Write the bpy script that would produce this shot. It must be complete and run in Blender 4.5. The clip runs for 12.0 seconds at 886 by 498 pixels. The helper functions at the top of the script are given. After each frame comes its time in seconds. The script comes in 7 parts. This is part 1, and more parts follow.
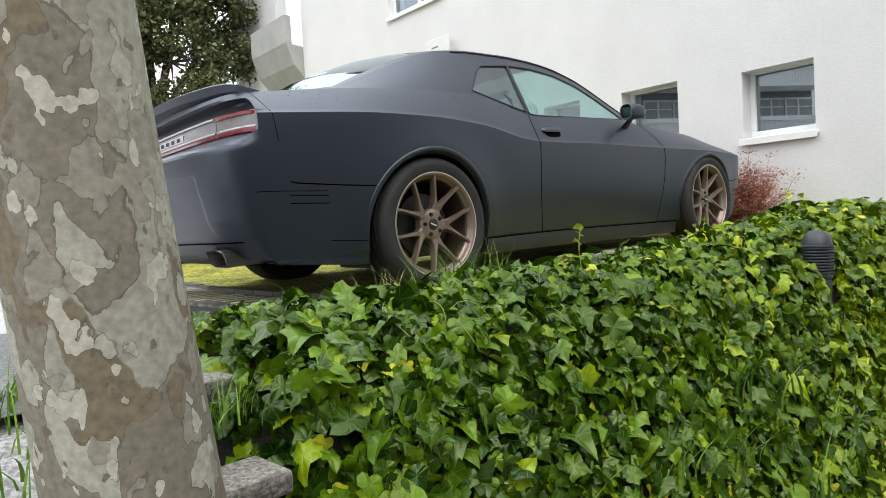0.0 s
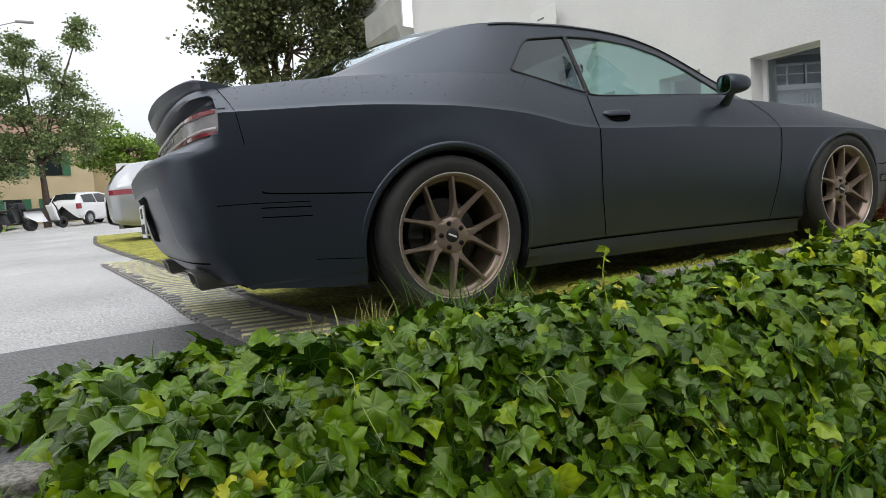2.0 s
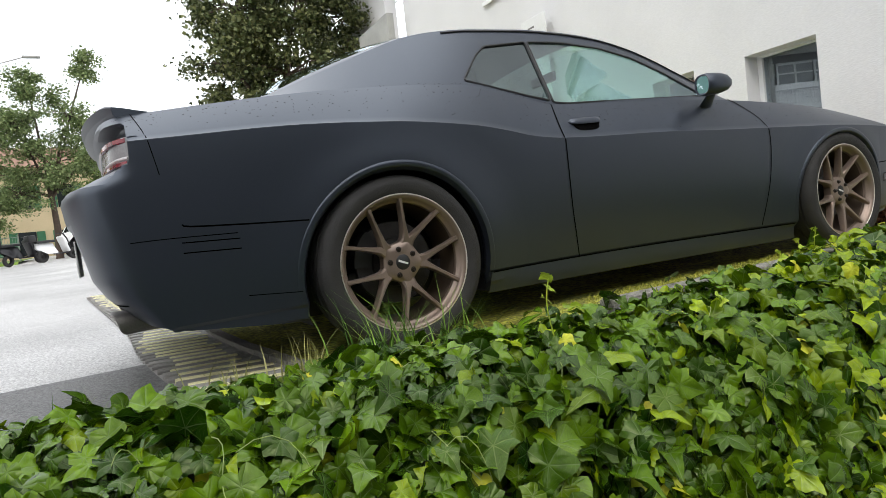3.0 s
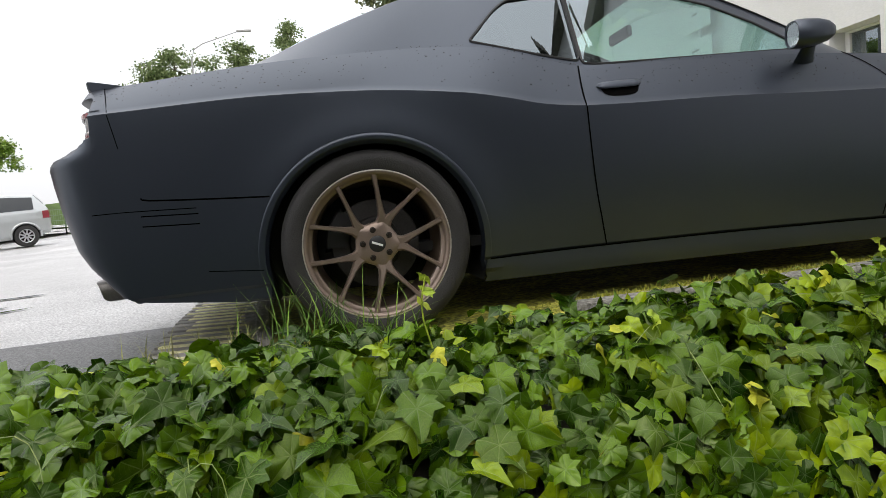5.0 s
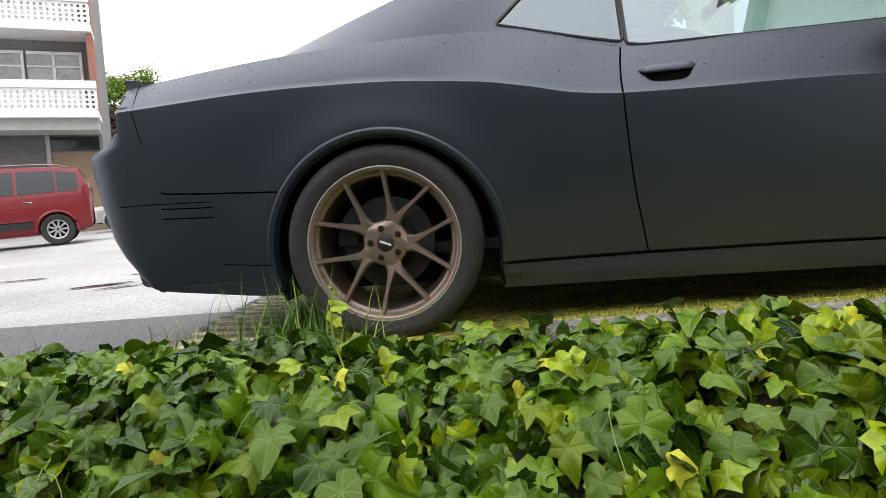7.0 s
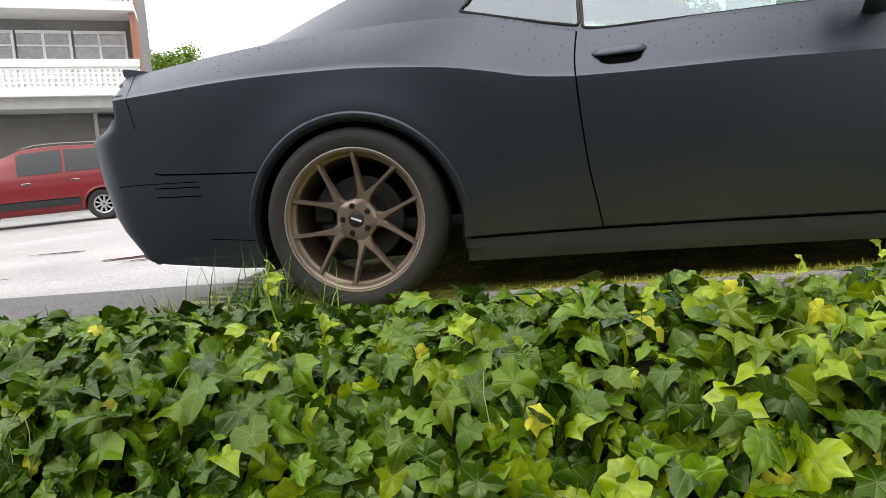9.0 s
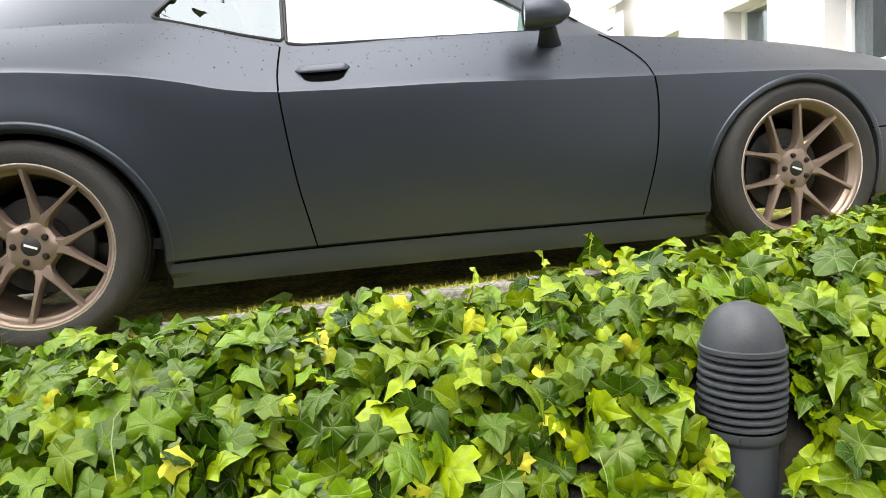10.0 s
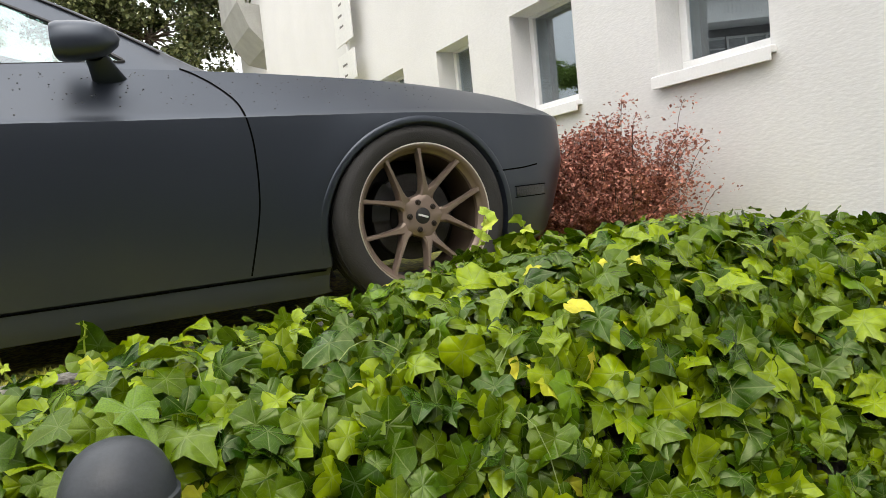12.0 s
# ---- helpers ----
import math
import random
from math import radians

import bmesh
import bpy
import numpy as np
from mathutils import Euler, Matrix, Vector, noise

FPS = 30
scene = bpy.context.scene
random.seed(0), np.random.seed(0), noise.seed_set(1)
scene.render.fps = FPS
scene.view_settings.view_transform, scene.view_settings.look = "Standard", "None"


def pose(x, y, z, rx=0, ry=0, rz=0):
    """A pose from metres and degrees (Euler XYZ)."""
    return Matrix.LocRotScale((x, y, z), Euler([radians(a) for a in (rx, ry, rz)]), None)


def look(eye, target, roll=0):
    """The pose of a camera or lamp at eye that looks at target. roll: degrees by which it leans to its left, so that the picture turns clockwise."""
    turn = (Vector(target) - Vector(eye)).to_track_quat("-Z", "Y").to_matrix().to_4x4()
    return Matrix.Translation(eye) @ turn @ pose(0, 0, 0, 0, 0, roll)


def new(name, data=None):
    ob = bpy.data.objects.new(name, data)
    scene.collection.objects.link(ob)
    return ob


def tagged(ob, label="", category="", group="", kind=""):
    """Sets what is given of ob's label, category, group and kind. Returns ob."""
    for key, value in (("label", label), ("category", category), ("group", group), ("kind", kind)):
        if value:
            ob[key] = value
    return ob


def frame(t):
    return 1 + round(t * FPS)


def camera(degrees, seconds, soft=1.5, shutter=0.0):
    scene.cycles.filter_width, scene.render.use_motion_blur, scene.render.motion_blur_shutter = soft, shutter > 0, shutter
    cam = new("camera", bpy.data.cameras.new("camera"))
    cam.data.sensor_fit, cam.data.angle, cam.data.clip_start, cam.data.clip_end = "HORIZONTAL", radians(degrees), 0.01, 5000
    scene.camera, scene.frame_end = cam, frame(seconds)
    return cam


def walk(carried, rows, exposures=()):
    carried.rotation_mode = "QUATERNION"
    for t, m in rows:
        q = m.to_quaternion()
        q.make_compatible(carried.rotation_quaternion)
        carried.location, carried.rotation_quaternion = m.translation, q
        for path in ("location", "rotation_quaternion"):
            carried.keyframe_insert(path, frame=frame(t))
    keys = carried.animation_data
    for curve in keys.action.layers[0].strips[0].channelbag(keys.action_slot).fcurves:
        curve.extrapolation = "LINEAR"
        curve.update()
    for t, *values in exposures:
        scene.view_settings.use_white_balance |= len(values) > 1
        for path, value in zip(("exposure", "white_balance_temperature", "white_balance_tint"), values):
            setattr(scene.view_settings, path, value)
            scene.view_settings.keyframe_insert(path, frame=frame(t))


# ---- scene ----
cam = camera(68.4, 12.0, 0.75)
PATH = [
    (0, (-2.245, -3.664, 0.367), (-0.958, -2.135, 0.286), -3.2),
    (0.5, (-2.067, -3.616, 0.381), (-0.97, -1.945, 0.328), -2.5),
    (1, (-1.93, -3.537, 0.453), (-0.769, -1.911, 0.369), -5.2),
    (1.5, (-1.665, -3.513, 0.451), (-0.55, -1.854, 0.402), -5.6),
    (2, (-1.408, -3.512, 0.481), (-0.481, -1.744, 0.359), -3.8),
    (2.5, (-1.247, -3.432, 0.493), (-0.271, -1.69, 0.379), -4.3),
    (3, (-1.046, -3.423, 0.497), (-0.159, -1.632, 0.422), -6.2),
    (3.5, (-0.768, -3.526, 0.486), (-0.005, -1.68, 0.392), -4.5),
    (3.7, (-0.677, -3.501, 0.493), (0.027, -1.639, 0.294), -6.0),
    (5.3, (-0.074, -3.393, 0.485), (0.191, -1.415, 0.357), -4.1),
    (5.5, (-0.015, -3.345, 0.485), (0.216, -1.365, 0.322), -4.5),
    (6, (0.14, -3.283, 0.533), (0.329, -1.301, 0.342), -5.1),
    (6.5, (0.21, -3.243, 0.506), (0.199, -1.248, 0.374), -4.0),
    (6.7, (0.307, -3.255, 0.503), (0.186, -1.264, 0.359), -3.6),
    (8.3, (0.573, -3.452, 0.52), (0.344, -1.472, 0.361), -2.9),
    (8.5, (0.654, -3.455, 0.511), (0.413, -1.478, 0.335), -2.4),
    (9, (0.723, -3.422, 0.511), (0.42, -1.458, 0.287), -3.7),
    (9.5, (0.771, -3.348, 0.518), (0.78, -1.358, 0.322), -4.2),
    (10, (0.993, -3.36, 0.489), (1.34, -1.401, 0.281), -3.9),
    (10.5, (1.263, -3.384, 0.494), (1.838, -1.482, 0.263), -3.5),
    (11, (1.412, -3.294, 0.486), (2.173, -1.459, 0.25), -3.7),
    (11.5, (1.576, -3.189, 0.511), (2.458, -1.404, 0.324), -7.4),
    (12, (1.838, -3.24, 0.508), (2.744, -1.464, 0.348), -5.7),
]
walk(cam, [(t, look(eye, target, roll)) for t, eye, target, roll in PATH], [(0, 0.02, 6500, 10), (1, 0.00, 6500, 10), (1.6, -0.37, 6500, 10), (2.0, -0.57, 6520, 10), (2.5, -0.38, 6550, 10), (3.5, -0.15, 6600, 10), (5.5, -0.38, 6700, 12), (6, -0.12, 6700, 12), (6.5, -0.05, 6650, 13), (8.5, -0.25, 6750, 12), (9, -0.04, 6800, 12), (9.5, 0.38, 6850, 12), (10, 0.81, 7000, 12), (10.5, 0.84, 7100, 13), (11, 0.65, 7050, 13), (11.5, 0.32, 6950, 12), (12, 0.04, 6900, 11)])

# ---- light ----
SUN_ELEV, SUN_ROT = radians(52), radians(200)
world = bpy.data.worlds.new("overcast_sky")
scene.world = world
world.use_nodes = True
wn, wl = world.node_tree.nodes, world.node_tree.links
wn.clear()
sky = wn.new("ShaderNodeTexSky")
sky.sky_type, sky.sun_disc, sky.sun_elevation, sky.sun_rotation = "NISHITA", False, SUN_ELEV, SUN_ROT
sky.air_density, sky.dust_density, sky.ozone_density = 1.0, 4.0, 1.0
cloud = wn.new("ShaderNodeMix")
cloud.data_type = "RGBA"
cloud.inputs[0].default_value = 0.86
cloud.inputs[7].default_value = (9.6, 9.9, 10.3, 1)
# an overcast dome is about three times as bright overhead as at the horizon
tcw, sep, up = wn.new("ShaderNodeTexCoord"), wn.new("ShaderNodeSeparateXYZ"), wn.new("ShaderNodeMapRange")
up.inputs[1].default_value, up.inputs[2].default_value, up.inputs[3].default_value, up.inputs[4].default_value = 0.0, 1.0, 1.1, 3.3
wl.new(tcw.outputs["Generated"], sep.inputs[0])
wl.new(sep.outputs[2], up.inputs[0])
grad = wn.new("ShaderNodeVectorMath")
grad.operation = "SCALE"
bg = wn.new("ShaderNodeBackground")
bg.inputs["Strength"].default_value = 0.115
wo = wn.new("ShaderNodeOutputWorld")
wl.new(sky.outputs[0], cloud.inputs[6])
wl.new(cloud.outputs[2], grad.inputs[0])
wl.new(up.outputs[0], grad.inputs["Scale"])
wl.new(grad.outputs[0], bg.inputs["Color"])
wl.new(bg.outputs[0], wo.inputs[0])
sun = new("sun", bpy.data.lights.new("sun", "SUN"))
sun.data.energy, sun.data.angle, sun.data.color = 0.7, radians(25), (1.0, 0.97, 0.92)
sun.matrix_world = look((0, 0, 20), (7.0, 9.5, 5.0))
sun.location = (0, 0, 20)
scene.view_settings.exposure = 0.0


# ---- materials ----
def mat(name, col, rough=0.6, metal=0.0, var=0.25, scale=6.0, fine=60.0, bump=0.0, col2=None, spec=0.5, coat=0.0, obj=False):
    """A surface with a base colour varied at two scales and a fine relief."""
    m = bpy.data.materials.new(name)
    m.use_nodes = True
    n, l = m.node_tree.nodes, m.node_tree.links
    b = n["Principled BSDF"]
    tc = n.new("ShaderNodeTexCoord")
    n1, n2 = n.new("ShaderNodeTexNoise"), n.new("ShaderNodeTexNoise")
    n1.inputs["Scale"].default_value, n2.inputs["Scale"].default_value = scale, fine
    n1.inputs["Detail"].default_value = n2.inputs["Detail"].default_value = 4
    for k in (n1, n2):
        l.new(tc.outputs["Object"], k.inputs["Vector"])
    add = n.new("ShaderNodeMath")
    add.operation = "ADD"
    l.new(n1.outputs[0], add.inputs[0])
    l.new(n2.outputs[0], add.inputs[1])
    ramp = n.new("ShaderNodeValToRGB")
    half = n.new("ShaderNodeMath")
    half.operation, half.inputs[1].default_value = "MULTIPLY", 0.5
    l.new(add.outputs[0], half.inputs[0])
    l.new(half.outputs[0], ramp.inputs[0])
    a = [c * (1 - var) for c in col]
    z = [min(1, c * (1 + var)) for c in (col2 or col)]
    ramp.color_ramp.elements[0].position, ramp.color_ramp.elements[1].position = 0.33, 0.67
    ramp.color_ramp.elements[0].color, ramp.color_ramp.elements[1].color = (*a, 1), (*z, 1)
    out = ramp.outputs[0]
    if obj:
        oi, hs = n.new("ShaderNodeObjectInfo"), n.new("ShaderNodeHueSaturation")
        mr = n.new("ShaderNodeMapRange")
        mr.inputs[3].default_value, mr.inputs[4].default_value = 0.75, 1.25
        l.new(oi.outputs["Random"], mr.inputs[0])
        l.new(mr.outputs[0], hs.inputs["Value"])
        l.new(out, hs.inputs["Color"])
        out = hs.outputs[0]
    l.new(out, b.inputs["Base Color"])
    b.inputs["Roughness"].default_value, b.inputs["Metallic"].default_value = rough, metal
    b.inputs["Specular IOR Level"].default_value = spec
    b.inputs["Coat Weight"].default_value = coat
    if bump:
        bp = n.new("ShaderNodeBump")
        bp.inputs["Strength"].default_value, bp.inputs["Distance"].default_value = min(1, bump), 0.01
        l.new(add.outputs[0], bp.inputs["Height"])
        l.new(bp.outputs[0], b.inputs["Normal"])
    return m


def glass(name, tint, gloss=0.02, base=0.04):
    """A thin pane: it lets tinted light through and mirrors by Fresnel."""
    m = bpy.data.materials.new(name)
    m.use_nodes = True
    n, l = m.node_tree.nodes, m.node_tree.links
    n.clear()
    tr, gl, mix, fr, o = (n.new("ShaderNode" + k) for k in ("BsdfTransparent", "BsdfGlossy", "MixShader", "LayerWeight", "OutputMaterial"))
    tr.inputs[0].default_value = (*tint, 1)
    gl.inputs["Roughness"].default_value = gloss
    gl.inputs["Color"].default_value = (0.82, 0.92, 0.97, 1)
    fr.inputs["Blend"].default_value = 0.5
    pw, mul = n.new("ShaderNodeMath"), n.new("ShaderNodeMath")
    pw.operation, pw.inputs[1].default_value = "POWER", 4.0
    mul.operation, mul.inputs[1].default_value, mul.use_clamp = "MULTIPLY_ADD", 0.85, True
    mul.inputs[2].default_value = 0.05 + base
    l.new(fr.outputs["Facing"], pw.inputs[0])
    l.new(pw.outputs[0], mul.inputs[0])
    l.new(mul.outputs[0], mix.inputs[0])
    l.new(tr.outputs[0], mix.inputs[1])
    l.new(gl.outputs[0], mix.inputs[2])
    l.new(mix.outputs[0], o.inputs[0])
    return m


PAINT = mat("satin_black_paint", (0.0126, 0.0156, 0.0248), 0.37, 0.0, 0.10, 3.0, 900.0, 0.015, spec=1.0, coat=0.06)
PAINT.node_tree.nodes["Principled BSDF"].inputs["Coat Roughness"].default_value = 0.38
PAINT.node_tree.nodes["Principled BSDF"].inputs["Specular Tint"].default_value = (0.78, 0.87, 1.0, 1)
TRIM = mat("black_trim", (0.012, 0.012, 0.013), 0.5, 0, 0.2, 20, 300)
GAP = mat("panel_gap_black", (0.002, 0.002, 0.002), 0.95, 0, 0.1, spec=0.05)
RUBBER = mat("tyre_rubber", (0.020, 0.019, 0.0185), 0.75, 0, 0.3, 15, 200, 0.3)
BRONZE = mat("bronze_wheel", (0.235, 0.178, 0.143), 0.34, 0.5, 0.12, 8, 300, 0.03)
# the unlit look inside the wheel is put into this darker bronze
BARREL = mat("shaded_bronze_barrel", (0.10, 0.072, 0.052), 0.45, 0.5, 0.15, 8, 300, 0.03)
LIP = mat("machined_wheel_lip", (0.66, 0.61, 0.56), 0.3, 0.7, 0.15, 20, 300)
# near-black tone paints the shade of a nut sunk in the hub
NUT = mat("recess_shaded_nut", (0.022, 0.016, 0.012), 0.45, 0.4, 0.15, 8, 300)
DISC = mat("brake_disc_iron", (0.05, 0.047, 0.045), 0.5, 0.6, 0.3, 15, 200)
STEEL = mat("dull_steel", (0.20, 0.19, 0.18), 0.45, 0.9, 0.2, 15, 200)
DARKIN = mat("dark_cabin_fabric", (0.022, 0.022, 0.024), 0.85, 0, 0.25, 10, 150)
MIRROR = mat("mirror_silver", (0.42, 0.44, 0.46), 0.03, 1.0, 0.03)
CHROME = mat("chrome", (0.75, 0.75, 0.76), 0.1, 1.0, 0.05)
LAMPRED = mat("red_lamp_lens", (0.22, 0.012, 0.022), 0.15, 0, 0.15, 20, 120, coat=0.6)
LAMPCLR = mat("smoked_lamp_lens", (0.24, 0.225, 0.23), 0.25, 0, 0.2, 20, 120, coat=0.3)
LAMPWHT = mat("white_lamp_strip", (0.62, 0.58, 0.58), 0.2, 0, 0.1)
WHITEP = mat("white_plate", (0.7, 0.7, 0.68), 0.45, 0, 0.08, 30, 200)
SMOKED = mat("smoked_marker_lens", (0.006, 0.006, 0.007), 0.2, 0, 0.1, 20, 120, coat=0.4)
INK = mat("dark_print", (0.04, 0.04, 0.045), 0.6, 0, 0.1)
GLASS_CAR = glass("car_side_glass", (0.64, 0.84, 0.80), 0.0, 0.15)
GLASS_DARK = glass("car_dark_glass", (0.13, 0.15, 0.16), 0.0, 0.11)
GLASS_FAR = glass("window_pane_glass", (0.6, 0.63, 0.65), 0.0, 0.15)
ASPHALT = mat("wet_asphalt", (0.38, 0.375, 0.37), 0.42, 0, 0.38, 0.7, 170.0, 0.5)
ASPHALT2 = mat("dark_asphalt_patch", (0.085, 0.084, 0.083), 0.5, 0, 0.3, 2.0, 110.0, 0.5)
MOSS = mat("mossy_ground", (0.10, 0.125, 0.014), 0.9, 0, 0.45, 4.0, 60.0, 0.9, col2=(0.33, 0.31, 0.04))
SOIL = mat("dark_soil", (0.018, 0.016, 0.010), 0.95, 0, 0.4, 6, 60, 0.8)
CONCRETE = mat("weathered_concrete", (0.19, 0.18, 0.155), 0.85, 0, 0.35, 9, 120, 0.6)
RENDERW = mat("white_wall_render", (0.67, 0.665, 0.655), 0.9, 0, 0.07, 1.2, 75, 0.17)
# the render was trowelled sideways: its fine relief runs along the wall
rn, rl = RENDERW.node_tree.nodes, RENDERW.node_tree.links
trowel = rn.new("ShaderNodeMapping")
trowel.inputs["Scale"].default_value = (1, 0.4, 1.2)
rl.new([k for k in rn if k.type == "TEX_COORD"][0].outputs["Object"], trowel.inputs[0])
for k in [k for k in rn if k.type == "TEX_NOISE" and k.inputs["Scale"].default_value > 50]:
    rl.new(trowel.outputs[0], k.inputs["Vector"])
WFRAME = mat("white_window_frame", (0.78, 0.78, 0.77), 0.4, 0, 0.04, 10, 80)
# dimness behind windows and balconies is put into this grey base colour
DIMWALL = mat("dim_wall_grey", (0.20, 0.20, 0.20), 0.9, 0, 0.2, 2, 10)
BOLLARD = mat("grey_plastic_bollard", (0.038, 0.044, 0.052), 0.5, 0, 0.18, 9, 160, 0.06)


def speckle(m, scale, lo, hi):
    """Coarse aggregate: light and dark grains over a surface's colour, with their own relief."""
    n, l = m.node_tree.nodes, m.node_tree.links
    b = n["Principled BSDF"]
    src = b.inputs["Base Color"].links[0].from_socket
    tc, v, rp, mx = n.new("ShaderNodeTexCoord"), n.new("ShaderNodeTexNoise"), n.new("ShaderNodeValToRGB"), n.new("ShaderNodeMix")
    v.inputs["Scale"].default_value, v.inputs["Detail"].default_value = scale, 3
    l.new(tc.outputs["Object"], v.inputs["Vector"])
    rp.color_ramp.elements[0].position, rp.color_ramp.elements[1].position = 0.38, 0.62
    rp.color_ramp.elements[0].color, rp.color_ramp.elements[1].color = (lo, lo, lo, 1), (hi, hi, hi, 1)
    l.new(v.outputs[0], rp.inputs[0])
    mx.data_type, mx.blend_type = "RGBA", "MULTIPLY"
    mx.inputs[0].default_value = 1.0
    l.new(src, mx.inputs[6])
    l.new(rp.outputs[0], mx.inputs[7])
    l.new(mx.outputs[2], b.inputs["Base Color"])


speckle(ASPHALT, 75, 0.62, 1.38)
speckle(ASPHALT2, 70, 0.5, 1.6)
speckle(CONCRETE, 60, 0.6, 1.35)
speckle(MOSS, 35, 0.5, 1.45)


# ---- mesh helpers ----
def link(name, bm, material, parent=None, smooth=None):
    me = bpy.data.meshes.new(name)
    bmesh.ops.recalc_face_normals(bm, faces=bm.faces)
    bm.to_mesh(me)
    bm.free()
    for m in (material if isinstance(material, (list, tuple)) else [material]):
        me.materials.append(m)
    if smooth is not None:
        me.polygons.foreach_set("use_smooth", [True] * len(me.polygons))
        me.set_sharp_from_angle(angle=radians(smooth))
    ob = new(name, me)
    ob.parent = parent
    return ob


def part(name, bm, material, parent, label="", smooth=None):
    ob = link(name, bm, material, parent, smooth)
    return tagged(ob, label) if label else ob


def thing(name, label, category, m=None, group="", kind=""):
    ob = new(name)
    ob.empty_display_size = 0.1
    if m is not None:
        ob.matrix_basis = m
    return tagged(ob, label, category, group, kind)


def box(bm, x0, x1, y0, y1, z0, z1, bevel=0.0, m=None):
    r = bmesh.ops.create_cube(bm, size=1)
    vs = r["verts"]
    for v in vs:
        v.co = Vector(((x0 + x1) / 2 + v.co.x * (x1 - x0), (y0 + y1) / 2 + v.co.y * (y1 - y0), (z0 + z1) / 2 + v.co.z * (z1 - z0)))
    if bevel:
        es = list({e for v in vs for e in v.link_edges})
        r = bmesh.ops.bevel(bm, geom=es, offset=bevel, segments=2, affect="EDGES", profile=0.5)
        vs = list({v for f in r["faces"] for v in f.verts} | {v for v in vs if v.is_valid})
    if m is not None:
        bmesh.ops.transform(bm, matrix=m, verts=vs)
    return bm


def boxbm(*a, **k):
    return box(bmesh.new(), *a, **k)


def grid_faces(bm, rows, close=False):
    """Quads between rows of points; returns the rows of vertices."""
    vr = [[bm.verts.new(p) for p in row] for row in rows]
    for a, b in zip(vr, vr[1:]):
        k = len(a)
        for i in range(k if close else k - 1):
            j = (i + 1) % k
            bm.faces.new((a[i], a[j], b[j], b[i]))
    return vr


def spin(profile, seg, axis="Z"):
    """A turned solid: profile of (radius, height)."""
    bm = bmesh.new()
    rows = []
    for r, h in profile:
        rows.append([(r * math.cos(2 * math.pi * i / seg), r * math.sin(2 * math.pi * i / seg), h) for i in range(seg)])
    grid_faces(bm, rows, True)
    if axis == "Y":
        bmesh.ops.rotate(bm, verts=bm.verts, cent=(0, 0, 0), matrix=Matrix.Rotation(radians(-90), 3, "X"))
    return bm


def tube(bm, pts, r, seg=6, closed=False):
    """A round bar along points; r may be a list of radii."""
    pts = [Vector(p) for p in pts]
    n = len(pts)
    rings = []
    for i, p in enumerate(pts):
        a, b = (pts[(i - 1) % n], pts[(i + 1) % n]) if closed else (pts[max(0, i - 1)], pts[min(n - 1, i + 1)])
        d = (b - a).normalized()
        u = d.orthogonal().normalized() if abs(d.z) > 0.95 else d.cross(Vector((0, 0, 1))).normalized()
        w = d.cross(u)
        rr = r[i] if isinstance(r, (list, tuple)) else r
        rings.append([bm.verts.new(p + u * (rr * math.cos(2 * math.pi * k / seg)) + w * (rr * math.sin(2 * math.pi * k / seg))) for k in range(seg)])
    for i in range(n if closed else n - 1):
        a, b = rings[i], rings[(i + 1) % n]
        for k in range(seg):
            bm.faces.new((a[k], a[(k + 1) % seg], b[(k + 1) % seg], b[k]))
    if not closed:
        bm.faces.new(rings[0][::-1])
        bm.faces.new(rings[-1])
    return bm


def tab(table, x):
    """Smooth interpolation in a short table of (x, value)."""
    xs, ys = [a for a, _ in table], [b for _, b in table]
    if x <= xs[0]:
        return ys[0]
    if x >= xs[-1]:
        return ys[-1]
    i = max(k for k in range(len(xs) - 1) if xs[k] <= x)
    sl = [(ys[k + 1] - ys[k]) / (xs[k + 1] - xs[k]) for k in range(len(xs) - 1)]

    def m(k):
        if k == 0 or k == len(xs) - 1:
            return sl[min(k, len(sl) - 1)]
        return 0 if sl[k - 1] * sl[k] <= 0 else 2 * sl[k - 1] * sl[k] / (sl[k - 1] + sl[k])
    h = xs[i + 1] - xs[i]
    t = (x - xs[i]) / h
    return (2 * t**3 - 3 * t * t + 1) * ys[i] + (t**3 - 2 * t * t + t) * h * m(i) + (3 * t * t - 2 * t**3) * ys[i + 1] + (t**3 - t * t) * h * m(i + 1)


def lin(table, x):
    return float(np.interp(x, [a for a, _ in table], [b for _, b in table]))


def inside(p, poly):
    x, y = p
    c = False
    for (x1, y1), (x2, y2) in zip(poly, poly[1:] + poly[:1]):
        if (y1 > y) != (y2 > y) and x < (x2 - x1) * (y - y1) / (y2 - y1) + x1:
            c = not c
    return c


def nearest(p, poly):
    best = None
    p = Vector(p)
    for a, b in zip(poly, poly[1:] + poly[:1]):
        a, b = Vector(a), Vector(b)
        t = max(0, min(1, (p - a).dot(b - a) / (b - a).length_squared))
        q = a + t * (b - a)
        d = (p - q).length
        if best is None or d < best[0]:
            best = (d, q)
    return best


def rounded(poly, r, seg=4):
    """The polygon with its corners rounded."""
    out = []
    n = len(poly)
    for i in range(n):
        p, a, b = Vector(poly[i]), Vector(poly[i - 1]), Vector(poly[(i + 1) % n])
        da, db = (a - p), (b - p)
        k = min(r, da.length * 0.45, db.length * 0.45)
        pa, pb = p + da.normalized() * k, p + db.normalized() * k
        for s in range(seg + 1):
            t = s / seg
            q = pa * (1 - t) ** 2 + p * 2 * t * (1 - t) + pb * t * t
            out.append((q.x, q.y))
    return out


def ground_z(x, y):
    """The height of the drive, the bay and the street."""
    return 0.0266 * max(-14.0, min(x, 6)) + 0.031 * max(0.0, min(y, 60) - 0.6)



